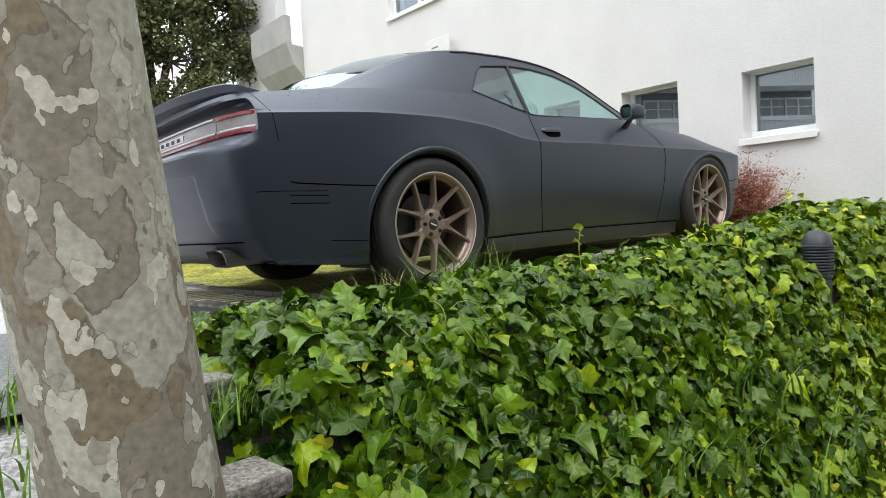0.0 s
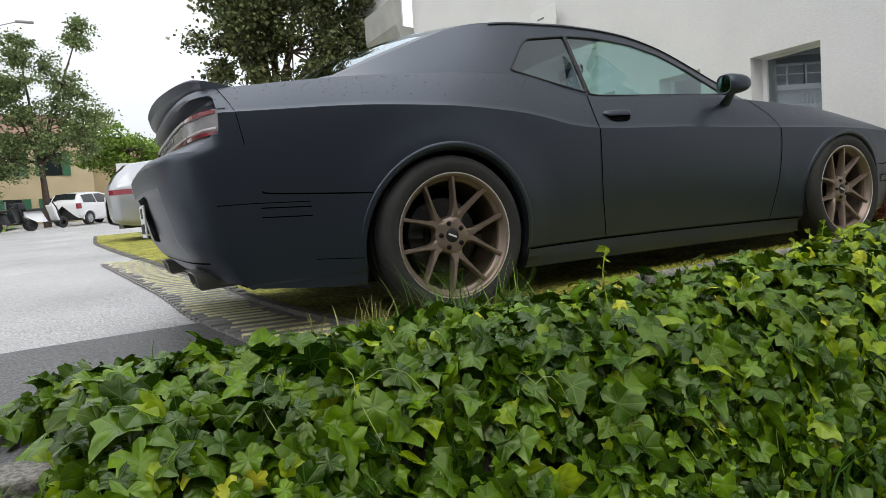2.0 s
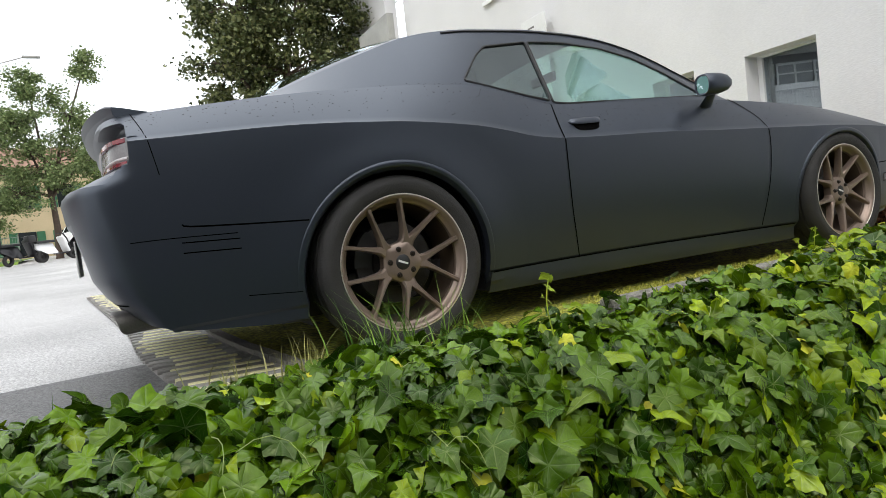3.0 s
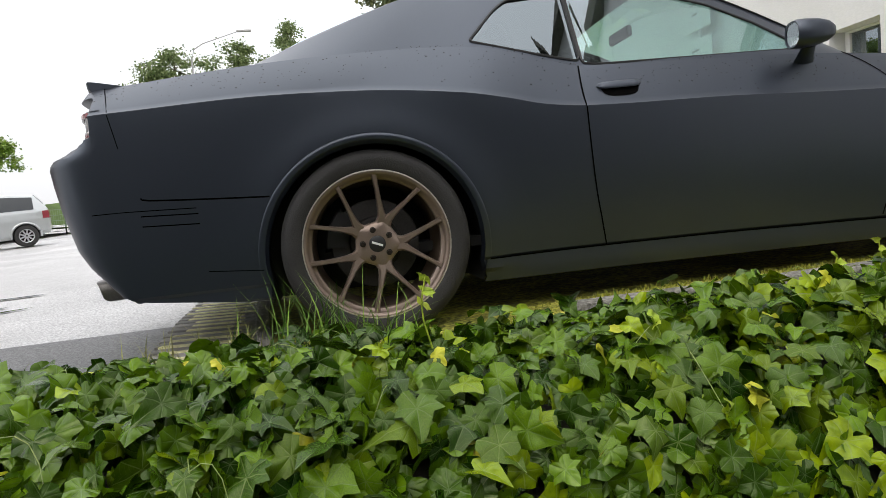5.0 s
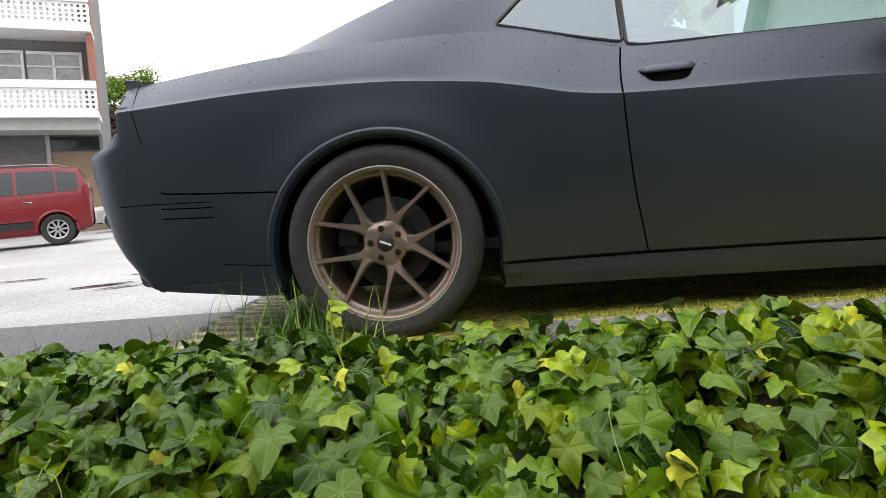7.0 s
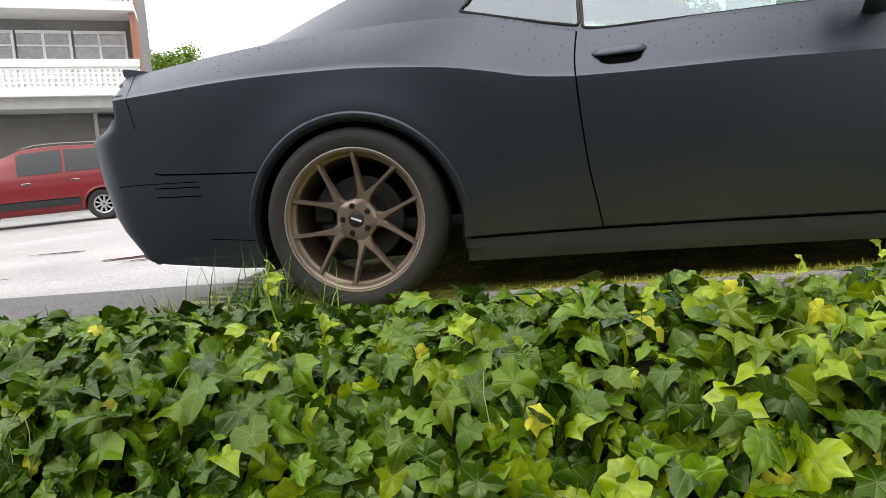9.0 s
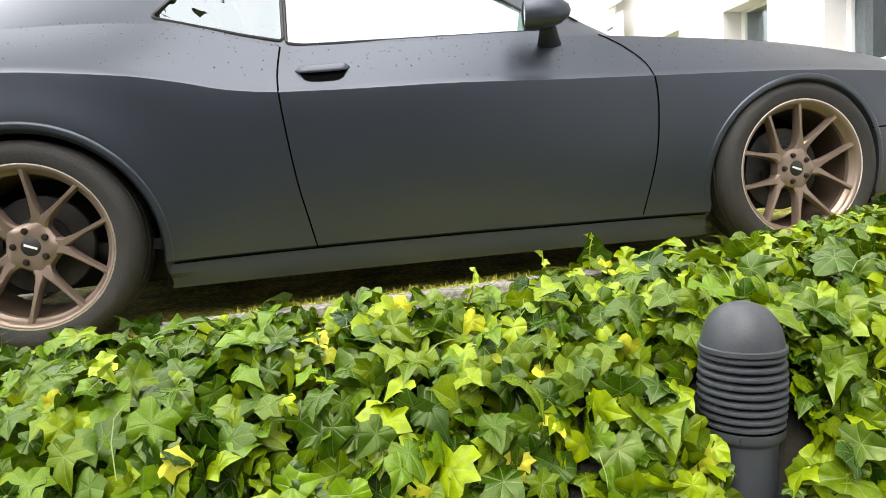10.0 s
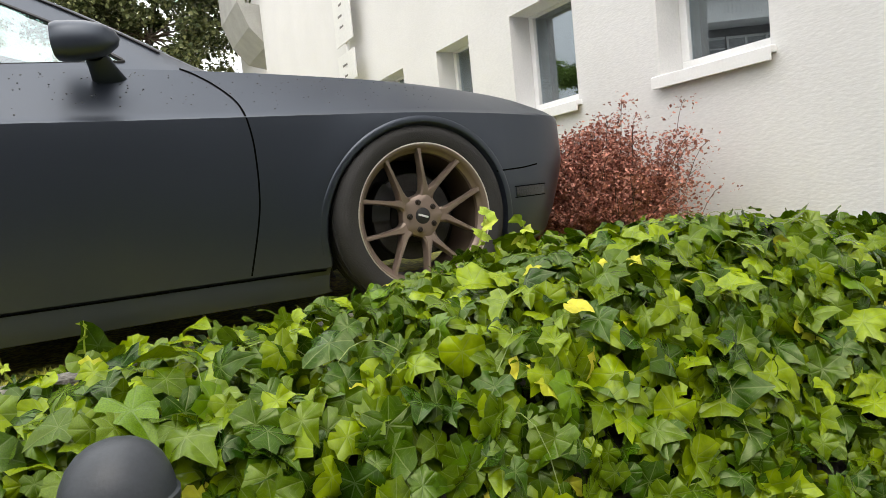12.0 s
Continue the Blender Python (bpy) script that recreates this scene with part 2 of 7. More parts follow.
# ---- the black coupe ----
CAR = thing("coupe_car", "matte black two-door muscle coupe with bronze wheels on mossy ground", "car", pose(0.0099, 0, 0.0, 0, -1.57, 0))

CREASE = [(-1.3, 0.915), (-0.9, 0.926), (-0.37, 0.942), (0.0, 0.933), (0.385, 0.899), (0.555, 0.868), (0.72, 0.831), (0.885, 0.814), (1.125, 0.808), (1.43, 0.806), (1.92, 0.791), (2.31, 0.78), (2.63, 0.769), (2.95, 0.755), (3.3, 0.735), (3.6, 0.71), (3.9, 0.69)]
BELT = [(-1.3, 1.022), (-0.95, 1.042), (-0.66, 1.067), (-0.39, 1.088), (-0.14, 1.101), (0.2, 1.108), (0.46, 1.098), (0.65, 1.06), (0.8, 1.015), (0.91, 0.99), (1.2, 0.985), (1.6, 0.98), (1.95, 0.972), (2.3, 0.957), (2.6, 0.938), (2.9, 0.915), (3.2, 0.882), (3.45, 0.845), (3.6, 0.81), (3.75, 0.765), (3.9, 0.72)]
BOTTOM = [(-1.3, 0.29), (-1.0, 0.265), (-0.85, 0.235), (-0.5, 0.195), (0.4, 0.155), (1.0, 0.145), (2.5, 0.118), (3.3, 0.17), (3.7, 0.2), (3.9, 0.22)]
WCREASE = [(-1.3, 0.93), (-0.8, 0.955), (-0.35, 0.978), (0.0, 0.985), (0.35, 0.978), (0.8, 0.962), (1.4, 0.955), (2.2, 0.945), (2.6, 0.955), (2.95, 0.965), (3.3, 0.955), (3.6, 0.92), (3.9, 0.85)]
WLOW = [(-1.3, 0.88), (-0.6, 0.905), (-0.3, 0.90), (0.45, 0.885), (1.0, 0.862), (2.0, 0.865), (2.6, 0.885), (3.2, 0.91), (3.6, 0.86), (3.9, 0.8)]
WBELT = [(-1.3, 0.77), (-0.9, 0.80), (-0.4, 0.83), (0.2, 0.84), (0.6, 0.845), (1.0, 0.857), (1.9, 0.852), (2.4, 0.82), (2.9, 0.78), (3.3, 0.73), (3.7, 0.66), (3.9, 0.6)]
REARX = [(0.15, -0.90), (0.24, -0.955), (0.30, -1.03), (0.38, -1.115), (0.45, -1.16), (0.60, -1.20), (0.70, -1.217), (0.765, -1.224), (0.785, -1.205), (0.80, -1.155), (0.82, -1.11), (0.84, -1.092), (0.94, -1.083), (1.0, -1.075), (1.03, -1.065), (1.12, -1.02)]
SILL = [(0.4, 0.2455), (1.0, 0.241), (1.5, 0.233), (2.0, 0.220), (2.6, 0.206)]
FRONTX = [(0.12, 3.70), (0.2, 3.76), (0.31, 3.83), (0.40, 3.87), (0.52, 3.91), (0.61, 3.90), (0.70, 3.89), (0.75, 3.87), (0.80, 3.81), (0.9, 3.70)]
XS_R, XS_F, NEXP, NFRONT = -0.90, 3.36, 3.8, 3.1
ARCHES = ((0.003, 0.327, 0.424), (2.946, 0.325, 0.392))


def side_w(x, z):
    """Half width of the lower body at a station and height."""
    zc, zb, z0 = tab(CREASE, x), tab(BELT, x), lin(BOTTOM, x)
    wc, wl_, wb = tab(WCREASE, x), tab(WLOW, x), tab(WBELT, x)
    if z <= zc:
        zs = lin(SILL, x) + 0.004
        if z < zs:
            w = wl_ - 0.010 - 0.014 * max(0.0, (zs - z) / 0.095) ** 3
        else:
            t = (z - zs) / (zc - zs)
            w = wl_ + (wc - wl_) * (1 - (1 - t) ** 1.35)
    else:
        t = min(1.2, (z - zc) / max(0.02, zb - zc))
        w = wc - 0.004 + (wb - wc + 0.004) * (0.86 * t + 0.14 * t * t)
    for cx, cz, r in ARCHES:
        d = math.hypot(x - cx, z - cz)
        if z > 0.2 and d < r + 0.2:
            w += 0.016 * math.exp(-(max(0.0, d - r) / 0.11) ** 2)
    return w


def columns():
    """Columns round the body as (nominal x, share of the side's width, rear pull, front pull)."""
    out = []
    for i in range(96):
        a = (1 - i / 96) * math.pi / 2
        s = math.sin(a) ** (2 / NEXP)
        out.append((XS_R - (XS_R + 1.20) * s, math.cos(a) ** (2 / NEXP), s, 0))
    k = 300
    for i in range(k + 1):
        out.append((XS_R + (XS_F - XS_R) * i / k, 1, 0, 0))
    for i in range(1, 25):
        a = i / 24 * math.pi / 2
        s = math.sin(a) ** (2 / NFRONT)
        out.append((XS_F + (3.88 - XS_F) * s, math.cos(a) ** (2 / NFRONT), 0, s))
    return out


def levels(x):
    z0, zc, zb = lin(BOTTOM, x), tab(CREASE, x), tab(BELT, x)
    sl = lin(SILL, x)
    zs = [z0 + (sl - z0) * i / 5 for i in range(5)] if z0 < sl - 0.005 else [z0 - 0.006 + 0.001 * i for i in range(5)]
    a = max(sl, z0)
    zs += [a, a + 0.012]
    zs += [a + 0.012 + (zc - 0.006 - a - 0.012) * i / 44 for i in range(1, 45)]
    zs += [zc, zc + 0.007]
    zs += [zc + 0.007 + (zb - zc - 0.007) * i / 10 for i in range(1, 11)]
    return zs


def body_point(c, z, sgn=-1):
    xn, ww, sr, sf = c
    if sr:
        x = XS_R + (lin(REARX, z) - XS_R) * sr
        w = side_w(XS_R - 0.02, z) * ww
        # recessed tail panel between the frame of the lamps
        lim = side_w(XS_R - 0.02, z) - 0.016 - 0.03 * max(0, (0.86 - z) / 0.045)
        k = 1.0 if abs(w) < lim else max(0.0, 1 - (abs(w) - lim) / 0.012)
        if 0.815 < z < 1.0 and sr > 0.28:
            x += 0.075 * k * min(1, (z - 0.815) / 0.05, (1.0 - z) / 0.012, (sr - 0.28) / 0.08)
        # a soft shoulder line across the bumper
        if z < 0.67:
            x += 0.014 * min(1, (0.67 - z) / 0.02) * max(0.0, min(1.0, (z - 0.36) / 0.2)) * max(0.0, min(1.0, (0.70 - abs(w)) / 0.03))
    elif sf:
        x = XS_F + (lin(FRONTX, z) - XS_F) * sf
        w = side_w(XS_F + 0.30 * sf, z) * ww
        k = 1.0 if abs(w) < 0.62 else max(0.0, 1 - (abs(w) - 0.62) / 0.04)
        if 0.56 < z < 0.70:
            x -= 0.06 * k * min(1, (z - 0.56) / 0.02, (0.70 - z) / 0.02)
    else:
        x = xn
        w = side_w(x, z)
    return Vector((x, sgn * w, z))


def build_body():
    bm = bmesh.new()
    cols = columns()
    for sgn in (-1, 1):
        rows = []
        for c in cols:
            zs = levels(c[0])
            rows.append([body_point(c, z, sgn) for z in zs])
        vr = grid_faces(bm, rows)
        # wheel arches: cut, then draw the rim onto the circle
        for cx, cz, r in ARCHES:
            dead = [f for f in bm.faces if (lambda p: p.y * sgn > 0.5 and math.hypot(p.x - cx, p.z - cz) < r + 0.004 and p.x > XS_R)(f.calc_center_median())]
            dead += [f for f in bm.faces if (lambda p: p.y * sgn > 0.5 and abs(p.x - cx) < r * 0.97 and p.z < cz - 0.05)(f.calc_center_median()) and f not in dead]
            bmesh.ops.delete(bm, geom=dead, context="FACES")
            rim = []
            for v in bm.verts:
                if v.co.y * sgn > 0.4 and v.is_boundary and abs(v.co.x - cx) < r + 0.08 and v.co.z < cz + r + 0.1 and v.co.z > tab(BOTTOM, v.co.x) + 0.004:
                    d = Vector((v.co.x - cx, v.co.z - cz))
                    if d.length < r + 0.06:
                        if v.co.z > cz - 0.08:
                            d = d.normalized() * r
                        else:
                            d.x = math.copysign(math.sqrt(max(0, r * r - 0.08 * 0.08)) + 0.02 * min(1, (cz - 0.08 - v.co.z) / 0.15), d.x)
                        v.co.x, v.co.z = cx + d.x, cz + d.y
                        v.co.y = sgn * side_w(v.co.x, v.co.z)
                        rim.append(v)
            es = [e for e in bm.edges if e.is_boundary and e.verts[0] in rim and e.verts[1] in rim]
            ext = bmesh.ops.extrude_edge_only(bm, edges=es)
            nv = [g for g in ext["geom"] if isinstance(g, bmesh.types.BMVert)]
            for v in nv:
                d = Vector((v.co.x - cx, v.co.z - cz)).normalized() * -0.012
                v.co += Vector((d.x, -sgn * 0.022, d.y))
            es = [e for e in {e for v in nv for e in v.link_edges} if e.verts[0] in nv and e.verts[1] in nv]
            ext = bmesh.ops.extrude_edge_only(bm, edges=es)
            for v in [g for g in ext["geom"] if isinstance(g, bmesh.types.BMVert)]:
                d = Vector((v.co.x - cx, v.co.z - cz)).normalized() * 0.03
                v.co += Vector((d.x, -sgn * 0.10, d.y))
        # deck and bonnet from the belt to the middle
        rows = []
        for c in cols:
            zb = levels(c[0])[-1]
            p = body_point(c, zb, sgn)
            crown = lin([(-1.2, 0.02), (-0.4, 0.035), (0.5, 0.03), (2.2, 0.075), (2.8, 0.085), (3.4, 0.07), (3.9, 0.03)], c[0])
            row = []
            for i in range(11):
                t = i / 10
                row.append((p.x, p.y * (1 - t), p.z + crown * (1 - (1 - t) ** 2.2) * (1 - 0.0 * t) + (0.012 if (c[0] > 2.25 and c[0] < 3.3 and 0.55 < t) else 0)))
            rows.append(row)
        grid_faces(bm, rows)
    bmesh.ops.remove_doubles(bm, verts=bm.verts, dist=0.0008)
    bmesh.ops.dissolve_degenerate(bm, edges=bm.edges, dist=0.0005)
    return part("body", bm, PAINT, CAR, smooth=24)


build_body()


def on_side(x, z, out=0.0015, sgn=-1):
    if x > XS_F:
        s = min(1.0, (x - XS_F) / (lin(FRONTX, z) - XS_F))
        w = side_w(XS_F + 0.30 * s, z) * (1 - s ** NFRONT) ** (1 / NFRONT)
    elif x < XS_R:
        s = min(1.0, (XS_R - x) / (XS_R - lin(REARX, z)))
        w = side_w(XS_R - 0.02, z) * (1 - s ** NEXP) ** (1 / NEXP)
    else:
        w = side_w(x, z)
    return Vector((x, sgn * (w + out), z))


def ribbon(pts, width, sgn=-1, out=0.0012):
    """A dark joint laid along the body side through (x, z) points."""
    bm = bmesh.new()
    dense = []
    for i in range(len(pts) - 1):
        a, b, c, d = (Vector(pts[min(max(k, 0), len(pts) - 1)]) for k in (i - 1, i, i + 1, i + 2))
        k = max(1, int((c - b).length / 0.008))
        for q in range(k):
            t = q / k
            dense.append(tuple(0.5 * (2 * b + (c - a) * t + (2 * a - 5 * b + 4 * c - d) * t * t + (3 * b - a - 3 * c + d) * t**3)))
    dense.append(pts[-1])
    rows = []
    for i, p in enumerate(dense):
        a, b = dense[max(0, i - 1)], dense[min(len(dense) - 1, i + 1)]
        d = Vector((b[0] - a[0], b[1] - a[1])).normalized()
        n = Vector((-d.y, d.x)) * width / 2
        rows.append([on_side(p[0] + n.x, p[1] + n.y, out, sgn), on_side(p[0] - n.x, p[1] - n.y, out, sgn)])
    grid_faces(bm, rows)
    return bm


SEAMS = {
    "door_gap": [(0.902, 0.990), (0.886, 0.9), (0.882, 0.814), (0.893, 0.653), (0.912, 0.482), (0.934, 0.36), (0.955, 0.244)],
    "fender_gap": [(2.145, 0.970), (2.18, 0.953), (2.243, 0.907), (2.30, 0.843), (2.321, 0.776), (2.335, 0.655), (2.326, 0.46), (2.273, 0.232)],
    "sill_gap": [(0.445, 0.247), (1.0, 0.243), (1.5, 0.235), (2.0, 0.222), (2.54, 0.209)],
    "quarter_gap": [(-0.935, 1.045), (-0.905, 0.955), (-0.888, 0.87), (-0.876, 0.80)],
    "bumper_gap": [(-0.375, 0.580), (-0.6, 0.594), (-0.80, 0.609), (-0.825, 0.620)],
    # not a joint: a thin black line paints the crease's shade
    "bumper_crease": [(-0.64, 0.566), (-0.80, 0.572), (-0.90, 0.575), (-1.0, 0.575)],
    "bumper_lower_gap": [(-0.43, 0.310), (-0.63, 0.328)],
    "front_bumper_gap": [(3.29, 0.500), (3.43, 0.503), (3.52, 0.512)],
}
SLIM = ("bumper_crease", "quarter_gap", "bumper_lower_gap")
for sgn in (-1, 1):
    for nm, pts in SEAMS.items():
        part(nm, ribbon(pts, 0.0035 if nm in SLIM else 0.0065, sgn, 0.0016), GAP, CAR)
    for z in (0.551, 0.514):
        part("marker_slot", ribbon([(-0.835, z + 0.003), (-0.635, z - 0.006)], 0.0045, sgn), GAP, CAR)
    part("side_marker", ribbon([(-0.832, 0.533), (-0.638, 0.526)], 0.026, sgn, 0.0025), PAINT, CAR, "dark smoked side marker")
    for z in (0.427, 0.381):
        part("marker_slot", ribbon([(3.38, z), (3.57, z - 0.003)], 0.0045, sgn, 0.003), GAP, CAR)
    part("side_marker", ribbon([(3.39, 0.404), (3.56, 0.402)], 0.040, sgn, 0.0025), SMOKED, CAR, "dark smoked side marker")

# rolled lips of the wheel arches
for sgn in (-1, 1):
    for cx, cz, r in ARCHES:
        bm = bmesh.new()
        rows = []
        for i in range(61):
            a = radians(-8 + 196 * i / 60)
            row = []
            for dr, out in ((-0.003, -0.06), (-0.002, -0.006), (0.000, 0.002), (0.004, 0.0045), (0.014, 0.0055), (0.021, 0.0045), (0.025, 0.001), (0.028, -0.004)):
                x, z = cx + (r + dr) * math.cos(a), cz + (r + dr) * math.sin(a)
                k = min(1.0, max(0.05, math.sin(max(0.0, min(math.pi, a))) ** 0.8))
                row.append((x, sgn * (side_w(x, max(z, 0.26)) + (out * k if out > 0 else out)), z))
            rows.append(row)
        grid_faces(bm, rows)
        part("arch_lip", bm, PAINT, CAR, smooth=50)

# wheel houses and underside
for sgn in (-1, 1):
    for cx, cz, r in ARCHES:
        bm = bmesh.new()
        rows = []
        for i in range(25):
            a = math.pi * (-0.12 + 1.24 * i / 24)
            rows.append([(cx + (r + 0.012) * math.cos(a), sgn * y, cz + (r + 0.012) * math.sin(a)) for y in (0.90, 0.60)])
        vr = grid_faces(bm, rows)
        bm.faces.new([a[1] for a in vr])
        part("wheel_house", bm, TRIM, CAR, "black wheel arch liner")
bm = bmesh.new()
box(bm, 0.45, 2.50, -0.82, 0.82, 0.17, 0.23)
box(bm, -0.95, 0.45, -0.58, 0.58, 0.26, 0.34)
box(bm, 2.50, 3.6, -0.58, 0.58, 0.20, 0.28)
part("underbody", bm, TRIM, CAR)
bm = bmesh.new()
box(bm, -0.06, 0.06, -0.75, 0.75, 0.30, 0.40, 0.02)
box(bm, -0.16, 0.16, -0.14, 0.14, 0.22, 0.44, 0.04)
part("rear_axle", bm, TRIM, CAR)

# greenhouse
RAIL = [(-0.42, 1.108), (-0.30, 1.158), (-0.1, 1.24), (0.1, 1.316), (0.25, 1.368), (0.42, 1.402), (0.65, 1.419), (0.9, 1.42), (1.15, 1.408), (1.4, 1.378), (1.6, 1.325), (1.8, 1.238), (2.0, 1.122), (2.14, 1.03), (2.24, 0.965)]
WRAIL = [(-0.42, 0.70), (0.0, 0.66), (0.3, 0.635), (0.9, 0.625), (1.4, 0.625), (1.8, 0.66), (2.1, 0.73), (2.24, 0.78)]
QUARTER = rounded([(0.462, 1.126), (0.60, 1.268), (0.665, 1.315), (0.926, 1.343), (0.915, 1.012), (0.78, 1.042)], 0.02)
DOORGLASS = rounded([(0.938, 1.343), (1.15, 1.340), (1.40, 1.308), (1.60, 1.250), (1.80, 1.145), (1.985, 1.002), (1.0, 0.992), (0.926, 1.002)], 0.015)


def cab_w(x, z):
    zb, zr = tab(BELT, x) - 0.02, tab(RAIL, x)
    t = max(0, min(1, (z - zb) / max(0.03, zr - zb)))
    wb = tab(WBELT, x) + 0.004
    wr = tab(WRAIL, x)
    return wb + (wr - wb) * (0.86 * t + 0.14 * t * t)


def build_cabin():
    bm = bmesh.new()
    glassf = bmesh.new()
    xs = [-0.42 + 2.66 * i / 133 for i in range(134)]
    for sgn in (-1, 1):
        rows = []
        for x in xs:
            zb, zr = tab(BELT, x) - 0.02, tab(RAIL, x)
            rows.append([(x, sgn * cab_w(x, zb + (zr - zb) * j / 22), zb + (zr - zb) * j / 22) for j in range(23)])
        vr = grid_faces(bm, rows)
        for poly in (QUARTER, DOORGLASS):
            dead = [f for f in bm.faces if f.calc_center_median().y * sgn > 0 and inside((f.calc_center_median().x, f.calc_center_median().z), poly)]
            bmesh.ops.delete(bm, geom=dead, context="FACES")
            for v in bm.verts:
                if v.is_boundary and v.co.y * sgn > 0:
                    d, q = nearest((v.co.x, v.co.z), poly)
                    if d < 0.022:
                        v.co.x, v.co.z = q
                        v.co.y = sgn * cab_w(q.x, q.y)
        top = []
        for x in xs:
            wr, zr = tab(WRAIL, x), tab(RAIL, x)
            crown = lin([(-0.42, 0.03), (-0.2, 0.085), (0.1, 0.095), (0.35, 0.07), (0.9, 0.05), (1.4, 0.05), (1.9, 0.06), (2.24, 0.06)], x)
            bow = lin([(-0.42, 0.10), (0.2, 0.02), (0.4, 0.0), (1.25, 0.0), (1.5, -0.06), (2.24, -0.16)], x)
            top.append([(x - bow * (1 - (1 - t) ** 2), sgn * wr * (1 - t), zr + crown * (1 - (1 - t) ** 2)) for t in [j / 14 for j in range(15)]])
        for i in range(len(xs) - 1):
            xm = (xs[i] + xs[i + 1]) / 2
            for j in range(14):
                rear = -0.38 < xm < 0.24 and j >= 1
                front = 1.42 < xm < 2.2 and j >= 1
                tgt = glassf if (rear or front) else bm
                q = (top[i][j], top[i + 1][j], top[i + 1][j + 1], top[i][j + 1])
                tgt.faces.new([tgt.verts.new(p) for p in q])
    for b in (bm, glassf):
        bmesh.ops.remove_doubles(b, verts=b.verts, dist=0.0008)
    part("cabin", bm, PAINT, CAR, smooth=26)
    rear = glassf.copy()
    for b, keep in ((rear, lambda x: x < 0.8), (glassf, lambda x: x > 0.8)):
        bmesh.ops.delete(b, geom=[f for f in b.faces if not keep(f.calc_center_median().x)], context="FACES")
    part("rear_window", rear, GLASS_DARK, CAR, "dark sloping rear window glass", smooth=40)
    part("windshield", glassf, GLASS_CAR, CAR, smooth=40)


build_cabin()


def pane(poly, sgn, inset=0.004):
    bm = bmesh.new()
    fronts = [bm.verts.new((x, sgn * (cab_w(x, z) - inset), z)) for x, z in poly]
    f = bm.faces.new(fronts)
    bmesh.ops.triangulate(bm, faces=[f])
    return bm


for sgn in (-1, 1):
    for nm, poly, g in (("quarter_window", QUARTER, GLASS_DARK), ("door_window", DOORGLASS, GLASS_CAR)):
        ob = part(nm, pane(poly, sgn), g, CAR)
        ob.visible_shadow = False
        bm = bmesh.new()
        tube(bm, [(x, sgn * (cab_w(x, z) + 0.001), z) for x, z in poly], 0.006, 5, True)
        part("window_seal", bm, TRIM, CAR, "black rubber window seal", smooth=60)
    bm = bmesh.new()
    tube(bm, [(x, sgn * (cab_w(x, tab(RAIL, x) - 0.015) + 0.002), tab(RAIL, x) - 0.012) for x in np.linspace(0.47, 2.1, 40)], 0.004, 5)
    part("roof_drip_rail", bm, TRIM, CAR)

# door handles
for sgn in (-1, 1):
    bm = bmesh.new()
    rows = []
    for i in range(15):
        t = i / 14
        x = 0.945 + 0.20 * t
        wv = max(0.0, 1 - (2 * t - 1) ** 6) ** 0.5
        row = []
        for a in range(10):
            an = 2 * math.pi * a / 10
            z = 0.893 + 0.004 * (t - 0.5) + 0.016 * wv * math.sin(an)
            row.append((x, sgn * (side_w(x, z) + 0.012 * wv + 0.009 * wv * math.cos(an)), z))
        rows.append(row)
    grid_faces(bm, rows, True)
    h = part("door_handle", bm, PAINT, CAR, smooth=50)
    # flat black sheet on the door paints the shade of the handle's hollow
    bm = bmesh.new()
    rows = []
    for i in range(13):
        t = i / 12
        x = 0.958 + 0.175 * t
        k = max(0.0, 1 - (2 * t - 1) ** 4) ** 0.6
        rows.append([on_side(x, 0.886, 0.002, sgn), on_side(x, 0.886 - 0.042 * k, 0.002, sgn)])
    grid_faces(bm, rows)
    part("handle_recess", bm, GAP, CAR)

